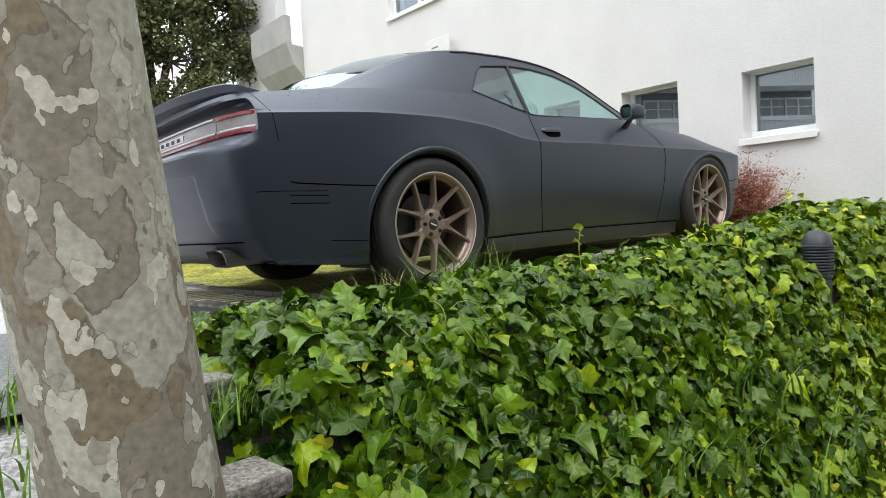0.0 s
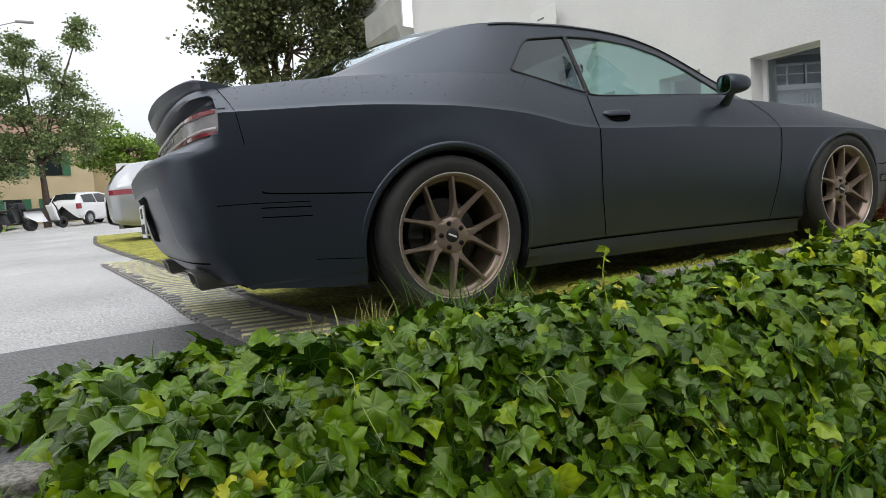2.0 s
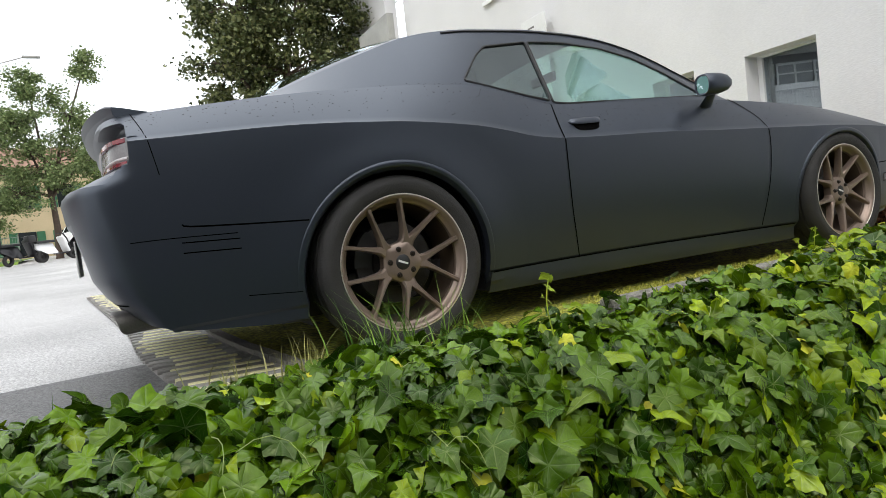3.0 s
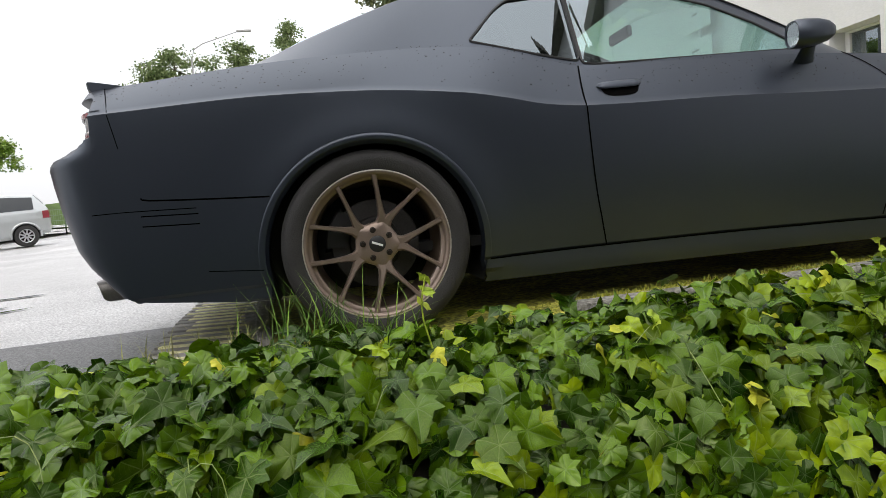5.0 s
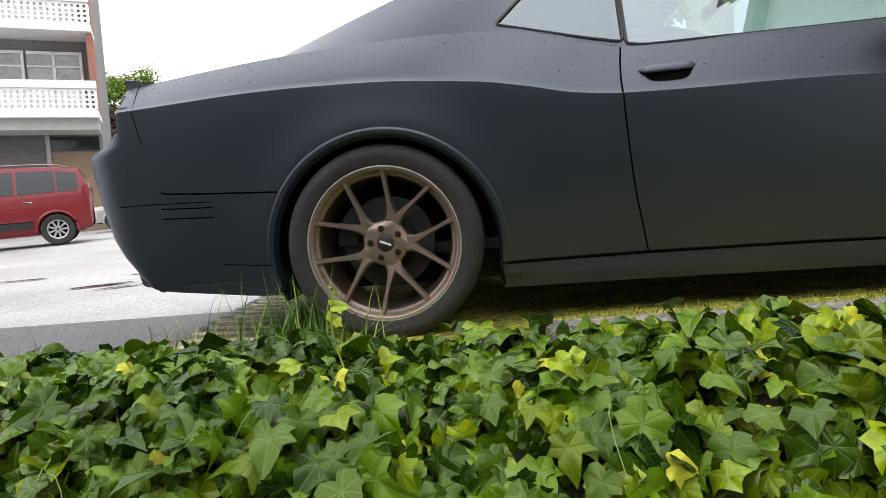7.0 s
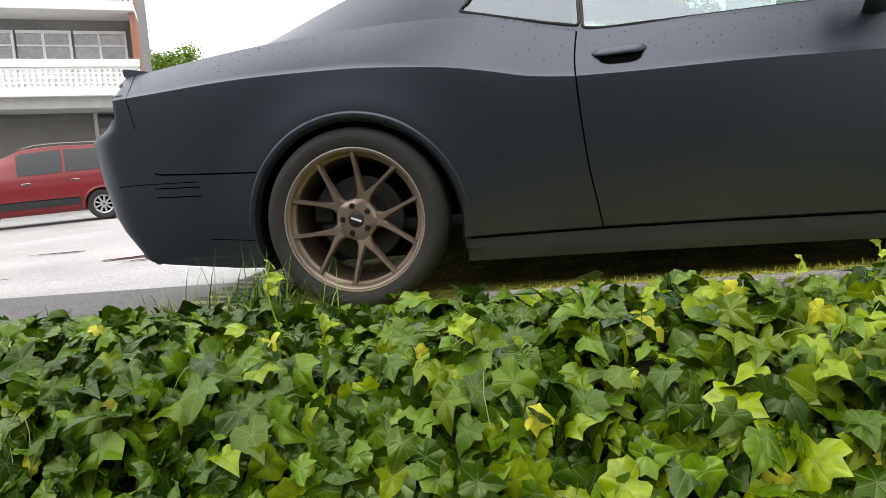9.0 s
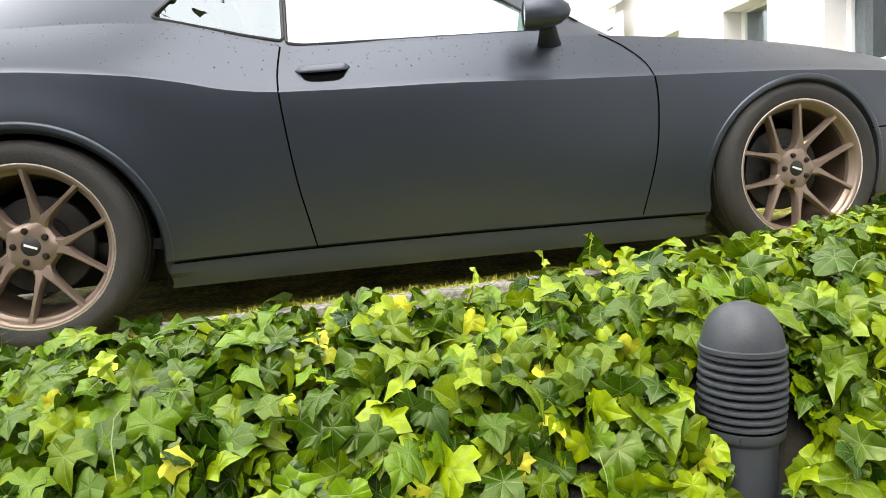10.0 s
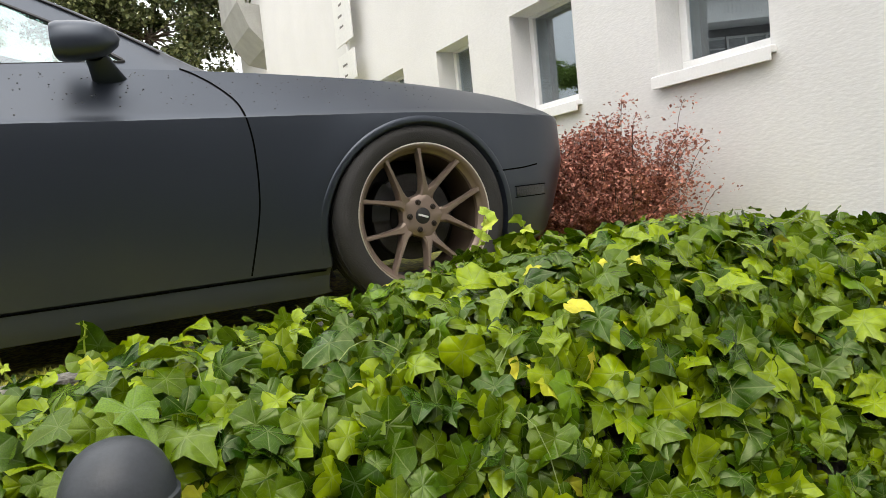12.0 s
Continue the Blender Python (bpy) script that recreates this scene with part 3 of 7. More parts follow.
# mirrors
for sgn in (-1, 1):
    bm = bmesh.new()
    rows = []
    MW = 0.064
    prof = [(-0.085, 0.80), (-0.088, 0.93), (-0.075, 1.0), (-0.04, 1.0), (0.01, 0.93), (0.05, 0.74), (0.078, 0.42), (0.088, 0.05)]
    for dx, s in prof:
        rows.append([(dx, MW * s * math.copysign(abs(math.cos(a)) ** 0.75, math.cos(a)), 0.057 * s * math.copysign(abs(math.sin(a)) ** 0.75, math.sin(a))) for a in np.linspace(0, 2 * math.pi, 20, endpoint=False)])
    vr = grid_faces(bm, rows, True)
    bm.faces.new(vr[-1])
    hub = Matrix.Translation((1.88, sgn * 0.995, 1.028)) @ Matrix.Rotation(radians(12 * sgn), 4, "Z")
    bmesh.ops.transform(bm, matrix=hub, verts=bm.verts)
    mir = part("wing_mirror", bm, PAINT, CAR, smooth=45)
    bm = bmesh.new()
    vs = [bm.verts.new((-0.083, MW * 0.84 * math.copysign(abs(math.cos(a)) ** 0.75, math.cos(a)), 0.057 * 0.84 * math.copysign(abs(math.sin(a)) ** 0.75, math.sin(a)))) for a in np.linspace(0, 2 * math.pi, 20, endpoint=False)]
    bm.faces.new(vs)
    bmesh.ops.transform(bm, matrix=hub, verts=bm.verts)
    part("mirror_glass", bm, MIRROR, mir)
    bm = bmesh.new()
    rows = []
    for i in range(6):
        t = i / 5
        c = Vector((1.935, sgn * 0.868, 0.915)).lerp(Vector((1.89, sgn * 0.965, 1.0)), t)
        r = (0.026 * (1 - t) ** 1.5 + 0.032, 0.03)
        rows.append([(c.x + r[0] * math.cos(a), c.y + sgn * 0.012 * math.sin(a) - sgn * 0.02 * (1 - t), c.z + 0.026 * math.sin(a)) for a in np.linspace(0, 2 * math.pi, 14, endpoint=False)])
    grid_faces(bm, rows, True)
    part("mirror_stalk", bm, PAINT, mir, smooth=50)

# rear: spoiler, lamps, plate, tail pipes
bm = bmesh.new()
rows = []
for i in range(41):
    y = -0.80 + 1.60 * i / 40
    e = 1 - abs(y / 0.80) ** 14
    xr = -1.105 + 0.115 * abs(y / 0.8) ** 2.5
    cs = 1 - 0.62 * abs(y / 0.8) ** 3
    base = 1.052 - 0.006 * abs(y)
    k = 0.62 + 0.38 * e
    prof = [(0.30, 0.004), (0.20, 0.012 * k + 0.004), (0.08, 0.034 * k), (0.0, 0.056 * k), (-0.010, 0.050 * k), (0.0, 0.012 * k), (0.03, -0.005), (0.28, -0.008)]
    rows.append([(xr + a * cs, y, base + b - (0.0 if a > 0.05 else 0.01)) for a, b in prof])
vr = grid_faces(bm, rows, True)
bm.faces.new(vr[0])
bm.faces.new(vr[-1][::-1])
part("boot_spoiler", bm, PAINT, CAR, smooth=35)


def rear_x(y, z):
    """The recessed tail panel's place at a width and height."""
    w = side_w(XS_R - 0.02, z)
    c = min(1, abs(y) / w) ** (NEXP / 2)
    s = math.sin(math.acos(c)) ** (2 / NEXP)
    return XS_R + (lin(REARX, z) - XS_R) * s + 0.075


def tail_strip(y0, y1, z0, z1, out, thick=0.006, n=24):
    bm = bmesh.new()
    rows = []
    for i in range(n + 1):
        y = y0 + (y1 - y0) * i / n
        rows.append([(rear_x(y, (z0 + z1) / 2) - out, y, z0), (rear_x(y, (z0 + z1) / 2) - out - thick, y, z0 + 0.003), (rear_x(y, (z0 + z1) / 2) - out - thick, y, z1 - 0.003), (rear_x(y, (z0 + z1) / 2) - out, y, z1)])
    grid_faces(bm, rows)
    return bm


for a, b, nm in ((-0.928, -0.655, "tail_lamp"), (-0.647, 0.647, "tail_lamp_centre"), (0.655, 0.928, "tail_lamp")):
    side = nm == "tail_lamp"
    lamp = part(nm, tail_strip(a, b, 0.842, 0.945, 0.004, 0.034), LAMPCLR, CAR, "smoked full-width tail lamp with red edging")
    part("red_strip", tail_strip(a + 0.006, b - 0.006, 0.844, 0.862, 0.037, 0.006), LAMPRED, lamp, "red reflector strip")
    part("white_strip", tail_strip(a + 0.006, b - 0.006, 0.8645, 0.876, 0.037, 0.005), LAMPWHT, lamp, "pale light strip")
    if side:
        part("red_strip", tail_strip(a + 0.006, b - 0.006, 0.922, 0.942, 0.047, 0.006), LAMPRED, lamp, "red reflector strip")
    else:
        part("white_strip", tail_strip(a + 0.006, b - 0.006, 0.930, 0.942, 0.047, 0.005), LAMPWHT, lamp, "pale light strip")
        part("badge_panel", tail_strip(-0.24, 0.24, 0.882, 0.919, 0.037, 0.004), LAMPWHT, lamp, "pale badge panel with dark marks")
        for k in range(5):
            part("badge_mark", tail_strip(-0.195 + k * 0.087, -0.150 + k * 0.087, 0.890, 0.911, 0.0415, 0.003, 2), INK, lamp)


def bumper_patch(zs, half, out, n=24):
    """A sheet that follows the rear bumper, half as wide as half(z) says, standing out by a little."""
    bm = bmesh.new()
    rows = []
    for z in zs:
        row = []
        w = side_w(XS_R - 0.02, z)
        k = NEXP
        for i in range(n + 1):
            y = half(z) * (2 * i / n - 1)
            s = (1 - min(1, abs(y) / w) ** k) ** (1 / k)
            row.append((XS_R + (lin(REARX, z) - XS_R) * s + (0.014 * min(1, (0.67 - z) / 0.02) * max(0.0, min(1.0, (z - 0.36) / 0.2)) * max(0.0, min(1.0, (0.70 - abs(y)) / 0.03)) if z < 0.67 else 0) - out, y, z))
        rows.append(row)
    grid_faces(bm, rows)
    return bm


# no hollow is cut: a black sheet stands in for its shade
part("plate_recess", bumper_patch([0.445 + 0.215 * i / 8 for i in range(9)], lambda z: 0.178 + 0.28 * (z - 0.445), 0.003), GAP, CAR, "black sheet painting the recess shade behind the number plate")
part("bumper_lower_gap", bumper_patch((0.352, 0.359), lambda z: 0.84, 0.002, 60), GAP, CAR)
px = lin(REARX, 0.63) + 0.004
plate = part("number_plate", boxbm(px - 0.008, px, -0.155, 0.155, 0.468, 0.628, 0.003), WHITEP, CAR, "white number plate with dark marks")
for r, z, n in ((0, 0.588, 3), (1, 0.512, 6)):
    for k in range(n):
        w = 0.020
        y = (k - (n - 1) / 2) * 0.044
        part("plate_mark", boxbm(px - 0.0105, px - 0.008, y - w / 2, y + w / 2, z - 0.024, z + 0.024), INK, plate)
for y in (-0.605, 0.605):
    bm = bmesh.new()
    rows = []
    for x, s in ((-0.72, 0.92), (-1.02, 0.95), (-1.075, 1.0), (-1.08, 0.94), (-1.05, 0.86), (-0.85, 0.85)):
        rows.append([(x - 0.022 * math.sin(a), y + 0.105 * s * math.copysign(abs(math.cos(a)) ** 0.4, math.cos(a)), 0.282 + 0.044 * s * math.copysign(abs(math.sin(a)) ** 0.4, math.sin(a))) for a in np.linspace(0, 2 * math.pi, 24, endpoint=False)])
    grid_faces(bm, rows, True)
    tip = part("exhaust_tip", bm, STEEL, CAR, "rectangular steel exhaust tip", smooth=40)
    bm = boxbm(-0.88, -0.87, y - 0.095, y + 0.095, 0.228, 0.296)
    part("exhaust_bore", bm, GAP, tip)
bm = bmesh.new()
rows = []
for i in range(25):
    y = -0.74 + 1.48 * i / 24
    c = 0.10 * abs(y / 0.74) ** 2.5
    rows.append([(-0.6, y, 0.235), (-0.90 + c, y, 0.232), (-0.985 + c, y, 0.25), (-1.02 + c, y, 0.29), (-1.03 + c, y, 0.33), (-0.8, y, 0.335)])
vr = grid_faces(bm, rows, True)
bm.faces.new(vr[0])
bm.faces.new(vr[-1][::-1])
part("rear_valance", bm, TRIM, CAR, smooth=40)

# cabin inside
bm = bmesh.new()
box(bm, -0.2, 2.2, -0.80, 0.80, 0.30, 0.34)
part("cabin_floor", bm, DARKIN, CAR)
bm = bmesh.new()
box(bm, 1.72, 2.2, -0.74, 0.74, 0.62, 0.93, 0.06)
part("dashboard", bm, DARKIN, CAR, smooth=40)
bm = bmesh.new()
box(bm, -0.40, 0.22, -0.74, 0.74, 0.80, 1.02, 0.03)
part("parcel_shelf", bm, DARKIN, CAR, smooth=40)


def seat(x, y, rear=False):
    bm = bmesh.new()
    box(bm, x - 0.05, x + 0.48, y - 0.25, y + 0.25, 0.42, 0.58, 0.05)
    m = Matrix.Translation((x - 0.02, 0, 0.56)) @ Matrix.Rotation(radians(-20), 4, "Y")
    box(bm, -0.07, 0.07, y - 0.25, y + 0.25, 0.0, 0.48 if rear else 0.60, 0.05, m=m)
    s = part("seat", bm, DARKIN, CAR, "dark cabin seat with headrest", smooth=40)
    bm = bmesh.new()
    m = Matrix.Translation((x - 0.22, 0, 0.56)) @ Matrix.Rotation(radians(-12), 4, "Y")
    if not rear:
        box(bm, -0.05, 0.05, y - 0.13, y + 0.13, 0.56, 0.74, 0.04, m=m)
        part("headrest", bm, DARKIN, s, smooth=40)
    else:
        bm.free()


for y in (-0.37, 0.37):
    seat(1.05, y)
    seat(0.32, y, True)
bm = bmesh.new()
ring = [(1.62 + 0.05 * math.cos(a), 0.37 + 0.18 * math.sin(a), 0.86 + 0.17 * math.cos(a)) for a in np.linspace(0, 2 * math.pi, 28, endpoint=False)]
tube(bm, ring, 0.014, 6, True)
part("steering_wheel", bm, DARKIN, CAR, smooth=60)
bm = bmesh.new()
box(bm, 1.50, 1.53, -0.12, 0.12, 1.27, 1.33, 0.01)
part("rear_view_mirror", bm, DARKIN, CAR)


# wheels
def tyre_bm(R=0.361, r=0.272, w=0.255):
    pr = [(r, -w / 2 + 0.012), (r + 0.012, -w / 2 + 0.004), (r + 0.045, -w / 2 - 0.006), (R - 0.028, -w / 2 - 0.004), (R - 0.010, -w / 2 + 0.010), (R, -w / 2 + 0.034)]
    for g in (-0.06, 0.0, 0.06):
        pr += [(R + 0.001, g - 0.008), (R - 0.008, g - 0.006), (R - 0.008, g + 0.006), (R + 0.001, g + 0.008)]
    pr += [(R, w / 2 - 0.034), (R - 0.012, w / 2 - 0.008), (R - 0.05, w / 2), (r, w / 2 - 0.012)]
    return spin(pr, 72, "Y")


def spoke(bm, ang, side):
    """One arm of a forked spoke, from the hub to the barrel; the outer face looks to -y."""
    p0 = Vector((0.050 * math.cos(ang + side * radians(5)), 0, 0.050 * math.sin(ang + side * radians(5))))
    p1 = Vector((0.104 * math.cos(ang + side * radians(6.5)), 0, 0.104 * math.sin(ang + side * radians(6.5))))
    p2 = Vector((0.271 * math.cos(ang + side * radians(20.0)), 0, 0.271 * math.sin(ang + side * radians(20.5))))
    path = [p0, p0.lerp(p1, 0.5), p1] + [p1.lerp(p2, t) for t in (0.15, 0.35, 0.6, 0.8, 0.93, 1.0)]
    rows = []
    for k, c in enumerate(path):
        d = (path[min(k + 1, len(path) - 1)] - path[max(0, k - 1)]).normalized()
        n = Vector((-d.z, 0, d.x))
        r = c.length
        t = (r - 0.05) / 0.214
        wd = (0.026, 0.024, 0.0175, 0.0125, 0.0096, 0.0084, 0.0086, 0.0105, 0.0150)[k]
        face = 0.006 - 0.024 * t + 0.012 * (1 - t) ** 2
        dp = 0.050 - 0.016 * t
        rows.append([c + n * wd + Vector((0, face + dp, 0)), c + n * wd + Vector((0, face + 0.008, 0)), c + n * wd * 0.6 + Vector((0, face, 0)), c - n * wd * 0.6 + Vector((0, face, 0)), c - n * wd + Vector((0, face + 0.008, 0)), c - n * wd + Vector((0, face + dp, 0))])
    grid_faces(bm, rows, True)


WHEEL_PARTS = {}


def wheel_meshes():
    W = WHEEL_PARTS
    W["tyre"] = tyre_bm()
    rim = spin([(0.262, -0.108), (0.268, -0.117), (0.276, -0.1205), (0.2835, -0.119), (0.285, -0.108)], 72, "Y")
    W["rim_lip"] = rim
    W["machined_ring"] = spin([(0.2775, -0.1215), (0.2785, -0.1232), (0.2825, -0.1228), (0.284, -0.119)], 72, "Y")
    W["flange"] = spin([(0.268, -0.116), (0.264, -0.106), (0.260, -0.096), (0.252, -0.090), (0.248, -0.086), (0.246, -0.070)], 72, "Y")
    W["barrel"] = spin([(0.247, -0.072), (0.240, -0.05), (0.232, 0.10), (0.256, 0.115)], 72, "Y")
    hub = bmesh.new()
    rows = []
    for q, y in ((0.35, -0.084), (0.62, -0.084), (0.86, -0.080), (0.97, -0.073), (1.0, -0.062), (1.0, -0.03)):
        row = []
        for i in range(120):
            an = 2 * math.pi * i / 120
            d = (math.degrees(an) - 90 + 36) % 72 - 36
            R = 0.083 + 0.030 * math.exp(-(d / 15) ** 2)
            qq = 0.032 + (R - 0.032) * (q - 0.35) / 0.65
            row.append((qq * math.cos(an), y, qq * math.sin(an)))
        rows.append(row)
    grid_faces(hub, rows, True)
    W["hub"] = hub
    W["centre_cap"] = spin([(0.0001, -0.086), (0.027, -0.086), (0.032, -0.083), (0.032, -0.07)], 28, "Y")
    W["cap_mark"] = boxbm(-0.022, 0.022, -0.0875, -0.086, -0.004, 0.004)
    W["brake_disc"] = spin([(0.0001, 0.0), (0.10, 0.0), (0.105, 0.012), (0.172, 0.012), (0.175, 0.016), (0.175, 0.034), (0.10, 0.04)], 48, "Y")
    cal = bmesh.new()
    rows = []
    for i in range(9):
        a = radians(130 + 50 * i / 8)
        rows.append([(q * math.cos(a), y, q * math.sin(a)) for q, y in ((0.115, -0.02), (0.190, -0.02), (0.196, 0.0), (0.196, 0.06), (0.115, 0.06))])
    vr = grid_faces(cal, rows, True)
    cal.faces.new(vr[0])
    cal.faces.new(vr[-1])
    W["brake_caliper"] = cal


wheel_meshes()
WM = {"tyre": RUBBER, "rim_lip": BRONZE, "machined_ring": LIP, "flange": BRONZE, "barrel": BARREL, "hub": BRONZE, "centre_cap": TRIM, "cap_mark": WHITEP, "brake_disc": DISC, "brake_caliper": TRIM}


def make_wheel(m, turn):
    tyre = None
    root = new("wheel")
    root.parent = CAR
    root.matrix_basis = m @ Matrix.Rotation(radians(turn), 4, "Y")
    for nm, bm in WHEEL_PARTS.items():
        b = bm.copy()
        if nm in ("brake_caliper",):
            bmesh.ops.rotate(b, verts=b.verts, cent=(0, 0, 0), matrix=Matrix.Rotation(radians(-turn), 3, "Y"))
        part(nm, b, WM[nm], root, smooth=35)
    for k in range(5):
        a = radians(90 + 72 * k)
        for s in (-1, 1):
            bm = bmesh.new()
            spoke(bm, a, s)
            bmesh.ops.translate(bm, verts=bm.verts, vec=(0, -0.092, 0))
            part("spoke", bm, BRONZE, root, smooth=30)
        b = radians(90 + 36 + 72 * k)
        bm = spin([(0.0001, -0.073), (0.007, -0.073), (0.009, -0.070), (0.009, -0.0635), (0.0118, -0.063), (0.012, -0.056)], 14, "Y")
        bmesh.ops.translate(bm, verts=bm.verts, vec=(0.056 * math.cos(b), -0.022, 0.056 * math.sin(b)))
        part("wheel_nut", bm, NUT, root, "wheel nut with recess shade in its dark colour")
    return root


WY = 0.93 - 0.086
make_wheel(pose(0.0, -WY, 0.36), 23)
make_wheel(pose(2.946, -WY, 0.36), 21)
make_wheel(pose(0.0, WY, 0.36, 0, 0, 180), 20)
make_wheel(pose(2.946, WY, 0.36, 0, 0, 180), 40)

# rain drops on the upper body
DROPS = mat("water_drop", (0.004, 0.004, 0.005), 0.05, 0, 0.1, spec=0.7)
rd = random.Random(8)
bm = bmesh.new()
for _ in range(420):
    x = rd.uniform(-1.0, 3.1)
    t = rd.random() ** 0.6
    zc, zb = tab(CREASE, x), tab(BELT, x)
    z = zc + 0.02 + (zb - zc - 0.03) * t
    if rd.random() < 0.25 and 0.0 < x < 1.6:
        z = tab(BELT, x) + rd.uniform(0.0, 0.012)
    p = on_side(x, z, 0.0, -1)
    s = rd.uniform(0.0012, 0.0030)
    e = 0.003
    du = (on_side(x + e, z, 0) - on_side(x - e, z, 0)).normalized()
    dv = (on_side(x, z + e, 0) - on_side(x, z - e, 0)).normalized()
    n = du.cross(dv).normalized()
    if n.y > 0:
        n = -n
    ring = [bm.verts.new(p + du * s * rd.uniform(1.0, 1.5) * math.cos(a) + dv * s * math.sin(a) + n * 0.0003) for a in np.linspace(0, 2 * math.pi, 6, endpoint=False)]
    c = bm.verts.new(p + n * s * 0.55)
    for i in range(6):
        bm.faces.new((ring[i], ring[(i + 1) % 6], c))
tagged(part("rain_drops", bm, DROPS, CAR), kind="stuff")


# ---- the white building before the bonnet ----
WX = 4.85
OPEN = [(-1.10, -0.38, 1.06, 1.80), (0.37, 1.13, 1.055, 1.86), (1.78, 2.40, 1.03, 1.89), (3.18, 3.82, 1.03, 1.91),
        (4.4, 5.90, 4.06, 5.5), (0.6, 1.9, 4.0, 5.4), (-3.2, -1.9, 4.0, 5.4)]


def wall_sheet(name, y0, y1, z0, z1, openings, x, thick, material, label):
    ys = sorted({y0, y1, *[v for o in openings for v in o[:2]]})
    zs = sorted({z0, z1, *[v for o in openings for v in o[2:]]})
    bm = bmesh.new()

    def q(*ps):
        bm.faces.new([bm.verts.new(p) for p in ps])
    for a, b in zip(ys, ys[1:]):
        for c, d in zip(zs, zs[1:]):
            ym, zm = (a + b) / 2, (c + d) / 2
            if any(o[0] < ym < o[1] and o[2] < zm < o[3] for o in openings):
                continue
            q((x, a, c), (x, a, d), (x, b, d), (x, b, c))
            q((x + thick, a, c), (x + thick, b, c), (x + thick, b, d), (x + thick, a, d))
    for a, b, c, d in openings:
        for p, r in (((a, c), (b, c)), ((b, c), (b, d)), ((b, d), (a, d)), ((a, d), (a, c))):
            q((x, *p), (x, *r), (x + thick, *r), (x + thick, *p))
    for p, r in (((y0, z0), (y1, z0)), ((y1, z0), (y1, z1)), ((y1, z1), (y0, z1)), ((y0, z1), (y0, z0))):
        q((x, *p), (x, *r), (x + thick, *r), (x + thick, *p))
    bmesh.ops.remove_doubles(bm, verts=bm.verts, dist=0.0005)
    return tagged(link(name, bm, material), label, "wall", kind="structure")


wall_sheet("wall_north", -9.0, 9.10, -1.2, 9.0, OPEN, WX, 0.36, RENDERW, "white rendered wall of an apartment building with deep windows")
bm = boxbm(WX + 0.37, 12.0, 9.09, 9.10, -1.2, 9.0)
tagged(link("wall_east", bm, RENDERW), "white rendered side wall of the building", "wall", kind="structure")
bm = boxbm(WX - 0.2, 12.2, -9.0, 9.3, 9.01, 9.3)
tagged(link("roof", bm, CONCRETE), "flat roof slab of the white building", "roof", kind="structure")
# backing wall whose grey paint stands in for an unlit room
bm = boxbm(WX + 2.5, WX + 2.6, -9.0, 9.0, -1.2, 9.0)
tagged(link("wall_inner", bm, DIMWALL), "room wall behind the windows, its dimness painted in grey", "wall", kind="structure")

for i, (a, b, c, d) in enumerate(OPEN):
    up = c > 3
    x = WX + (0.10 if up else 0.185)
    win = thing("window_%d" % (i + 1), "white framed window set in a deep reveal", "window", kind="structure")
    bm = bmesh.new()
    f = 0.055
    c1 = c + 0.03
    box(bm, x, x + 0.06, a, b, c1, c1 + f + 0.02, 0.004)
    box(bm, x, x + 0.06, a, b, d - f * 0.4, d, 0.004)
    box(bm, x, x + 0.06, a, a + f * 0.5, c1 + f + 0.02, d - f * 0.4, 0.004)
    box(bm, x, x + 0.06, b - f, b, c1 + f + 0.02, d - f * 0.4, 0.004)
    if up:
        box(bm, x, x + 0.06, (a + b) / 2 - 0.04, (a + b) / 2 + 0.04, c1 + f + 0.02, d - f * 0.4, 0.004)
    part("window_frame", bm, WFRAME, win)
    p = part("pane", boxbm(x + 0.028, x + 0.034, a + f * 0.5, b - f, c1 + f + 0.02, d - f * 0.4), GLASS_FAR, win)
    p.visible_shadow = False
    bm = bmesh.new()
    box(bm, WX - 0.045, WX + 0.19, a - 0.03, b + 0.03, c - 0.012, c + 0.024, 0.004)
    box(bm, WX - 0.052, WX - 0.04, a - 0.03, b + 0.03, c - 0.05, c + 0.02, 0.003)
    part("window_sill", bm, WFRAME, win, "white metal window sill")

# ---- ground ----
rng = random.Random(4)
bm = bmesh.new()
xs = [-400, -150, -60, -30, -20, -14] + [-13 + 0.5 * i for i in range(36)] + [6, 30, 120, 400]
ys = [-400, -120, -40, -16, -9, -6, -4.5] + [-3.6 + 0.3 * i for i in range(34)] + [8, 10, 14, 20, 28, 40, 60, 90, 150, 400]
xs = sorted(set(round(v, 3) for v in xs))


def base_z(x, y):
    z = ground_z(x, y)
    if y < -1.55 and x > -9:
        z -= 1.05 * min(1, (-1.55 - y) / 0.9) ** 0.9 * min(1, (x + 9) / 5) if x > -1.75 else 1.05 * min(1, (-1.7 - y) / 2.2) ** 1.1 * min(1, (x + 9) / 5) if y < -1.7 else 0
    return z - 0.004


grid_faces(bm, [[(x, y, base_z(x, y)) for y in ys] for x in xs])
tagged(link("ground", bm, ASPHALT, smooth=60), "damp grey asphalt drive and street", "ground", kind="structure")


def sheet(name, pts, material, lift, label, cat, n=1, ragged=0.0, seed=1):
    """A patch laid a few millimetres over the ground: pts give x limits at each y."""
    bm = bmesh.new()
    r = random.Random(seed)
    rows = []
    for y, x0, x1 in pts:
        rows.append([(x0 + (x1 - x0) * k / n + (r.uniform(-ragged, ragged) if k in (0, n) else 0), y, ground_z(x0 + (x1 - x0) * k / n, y) + lift) for k in range(n + 1)])
    grid_faces(bm, rows)
    return tagged(link(name, bm, material, smooth=60), label, cat, kind="structure")


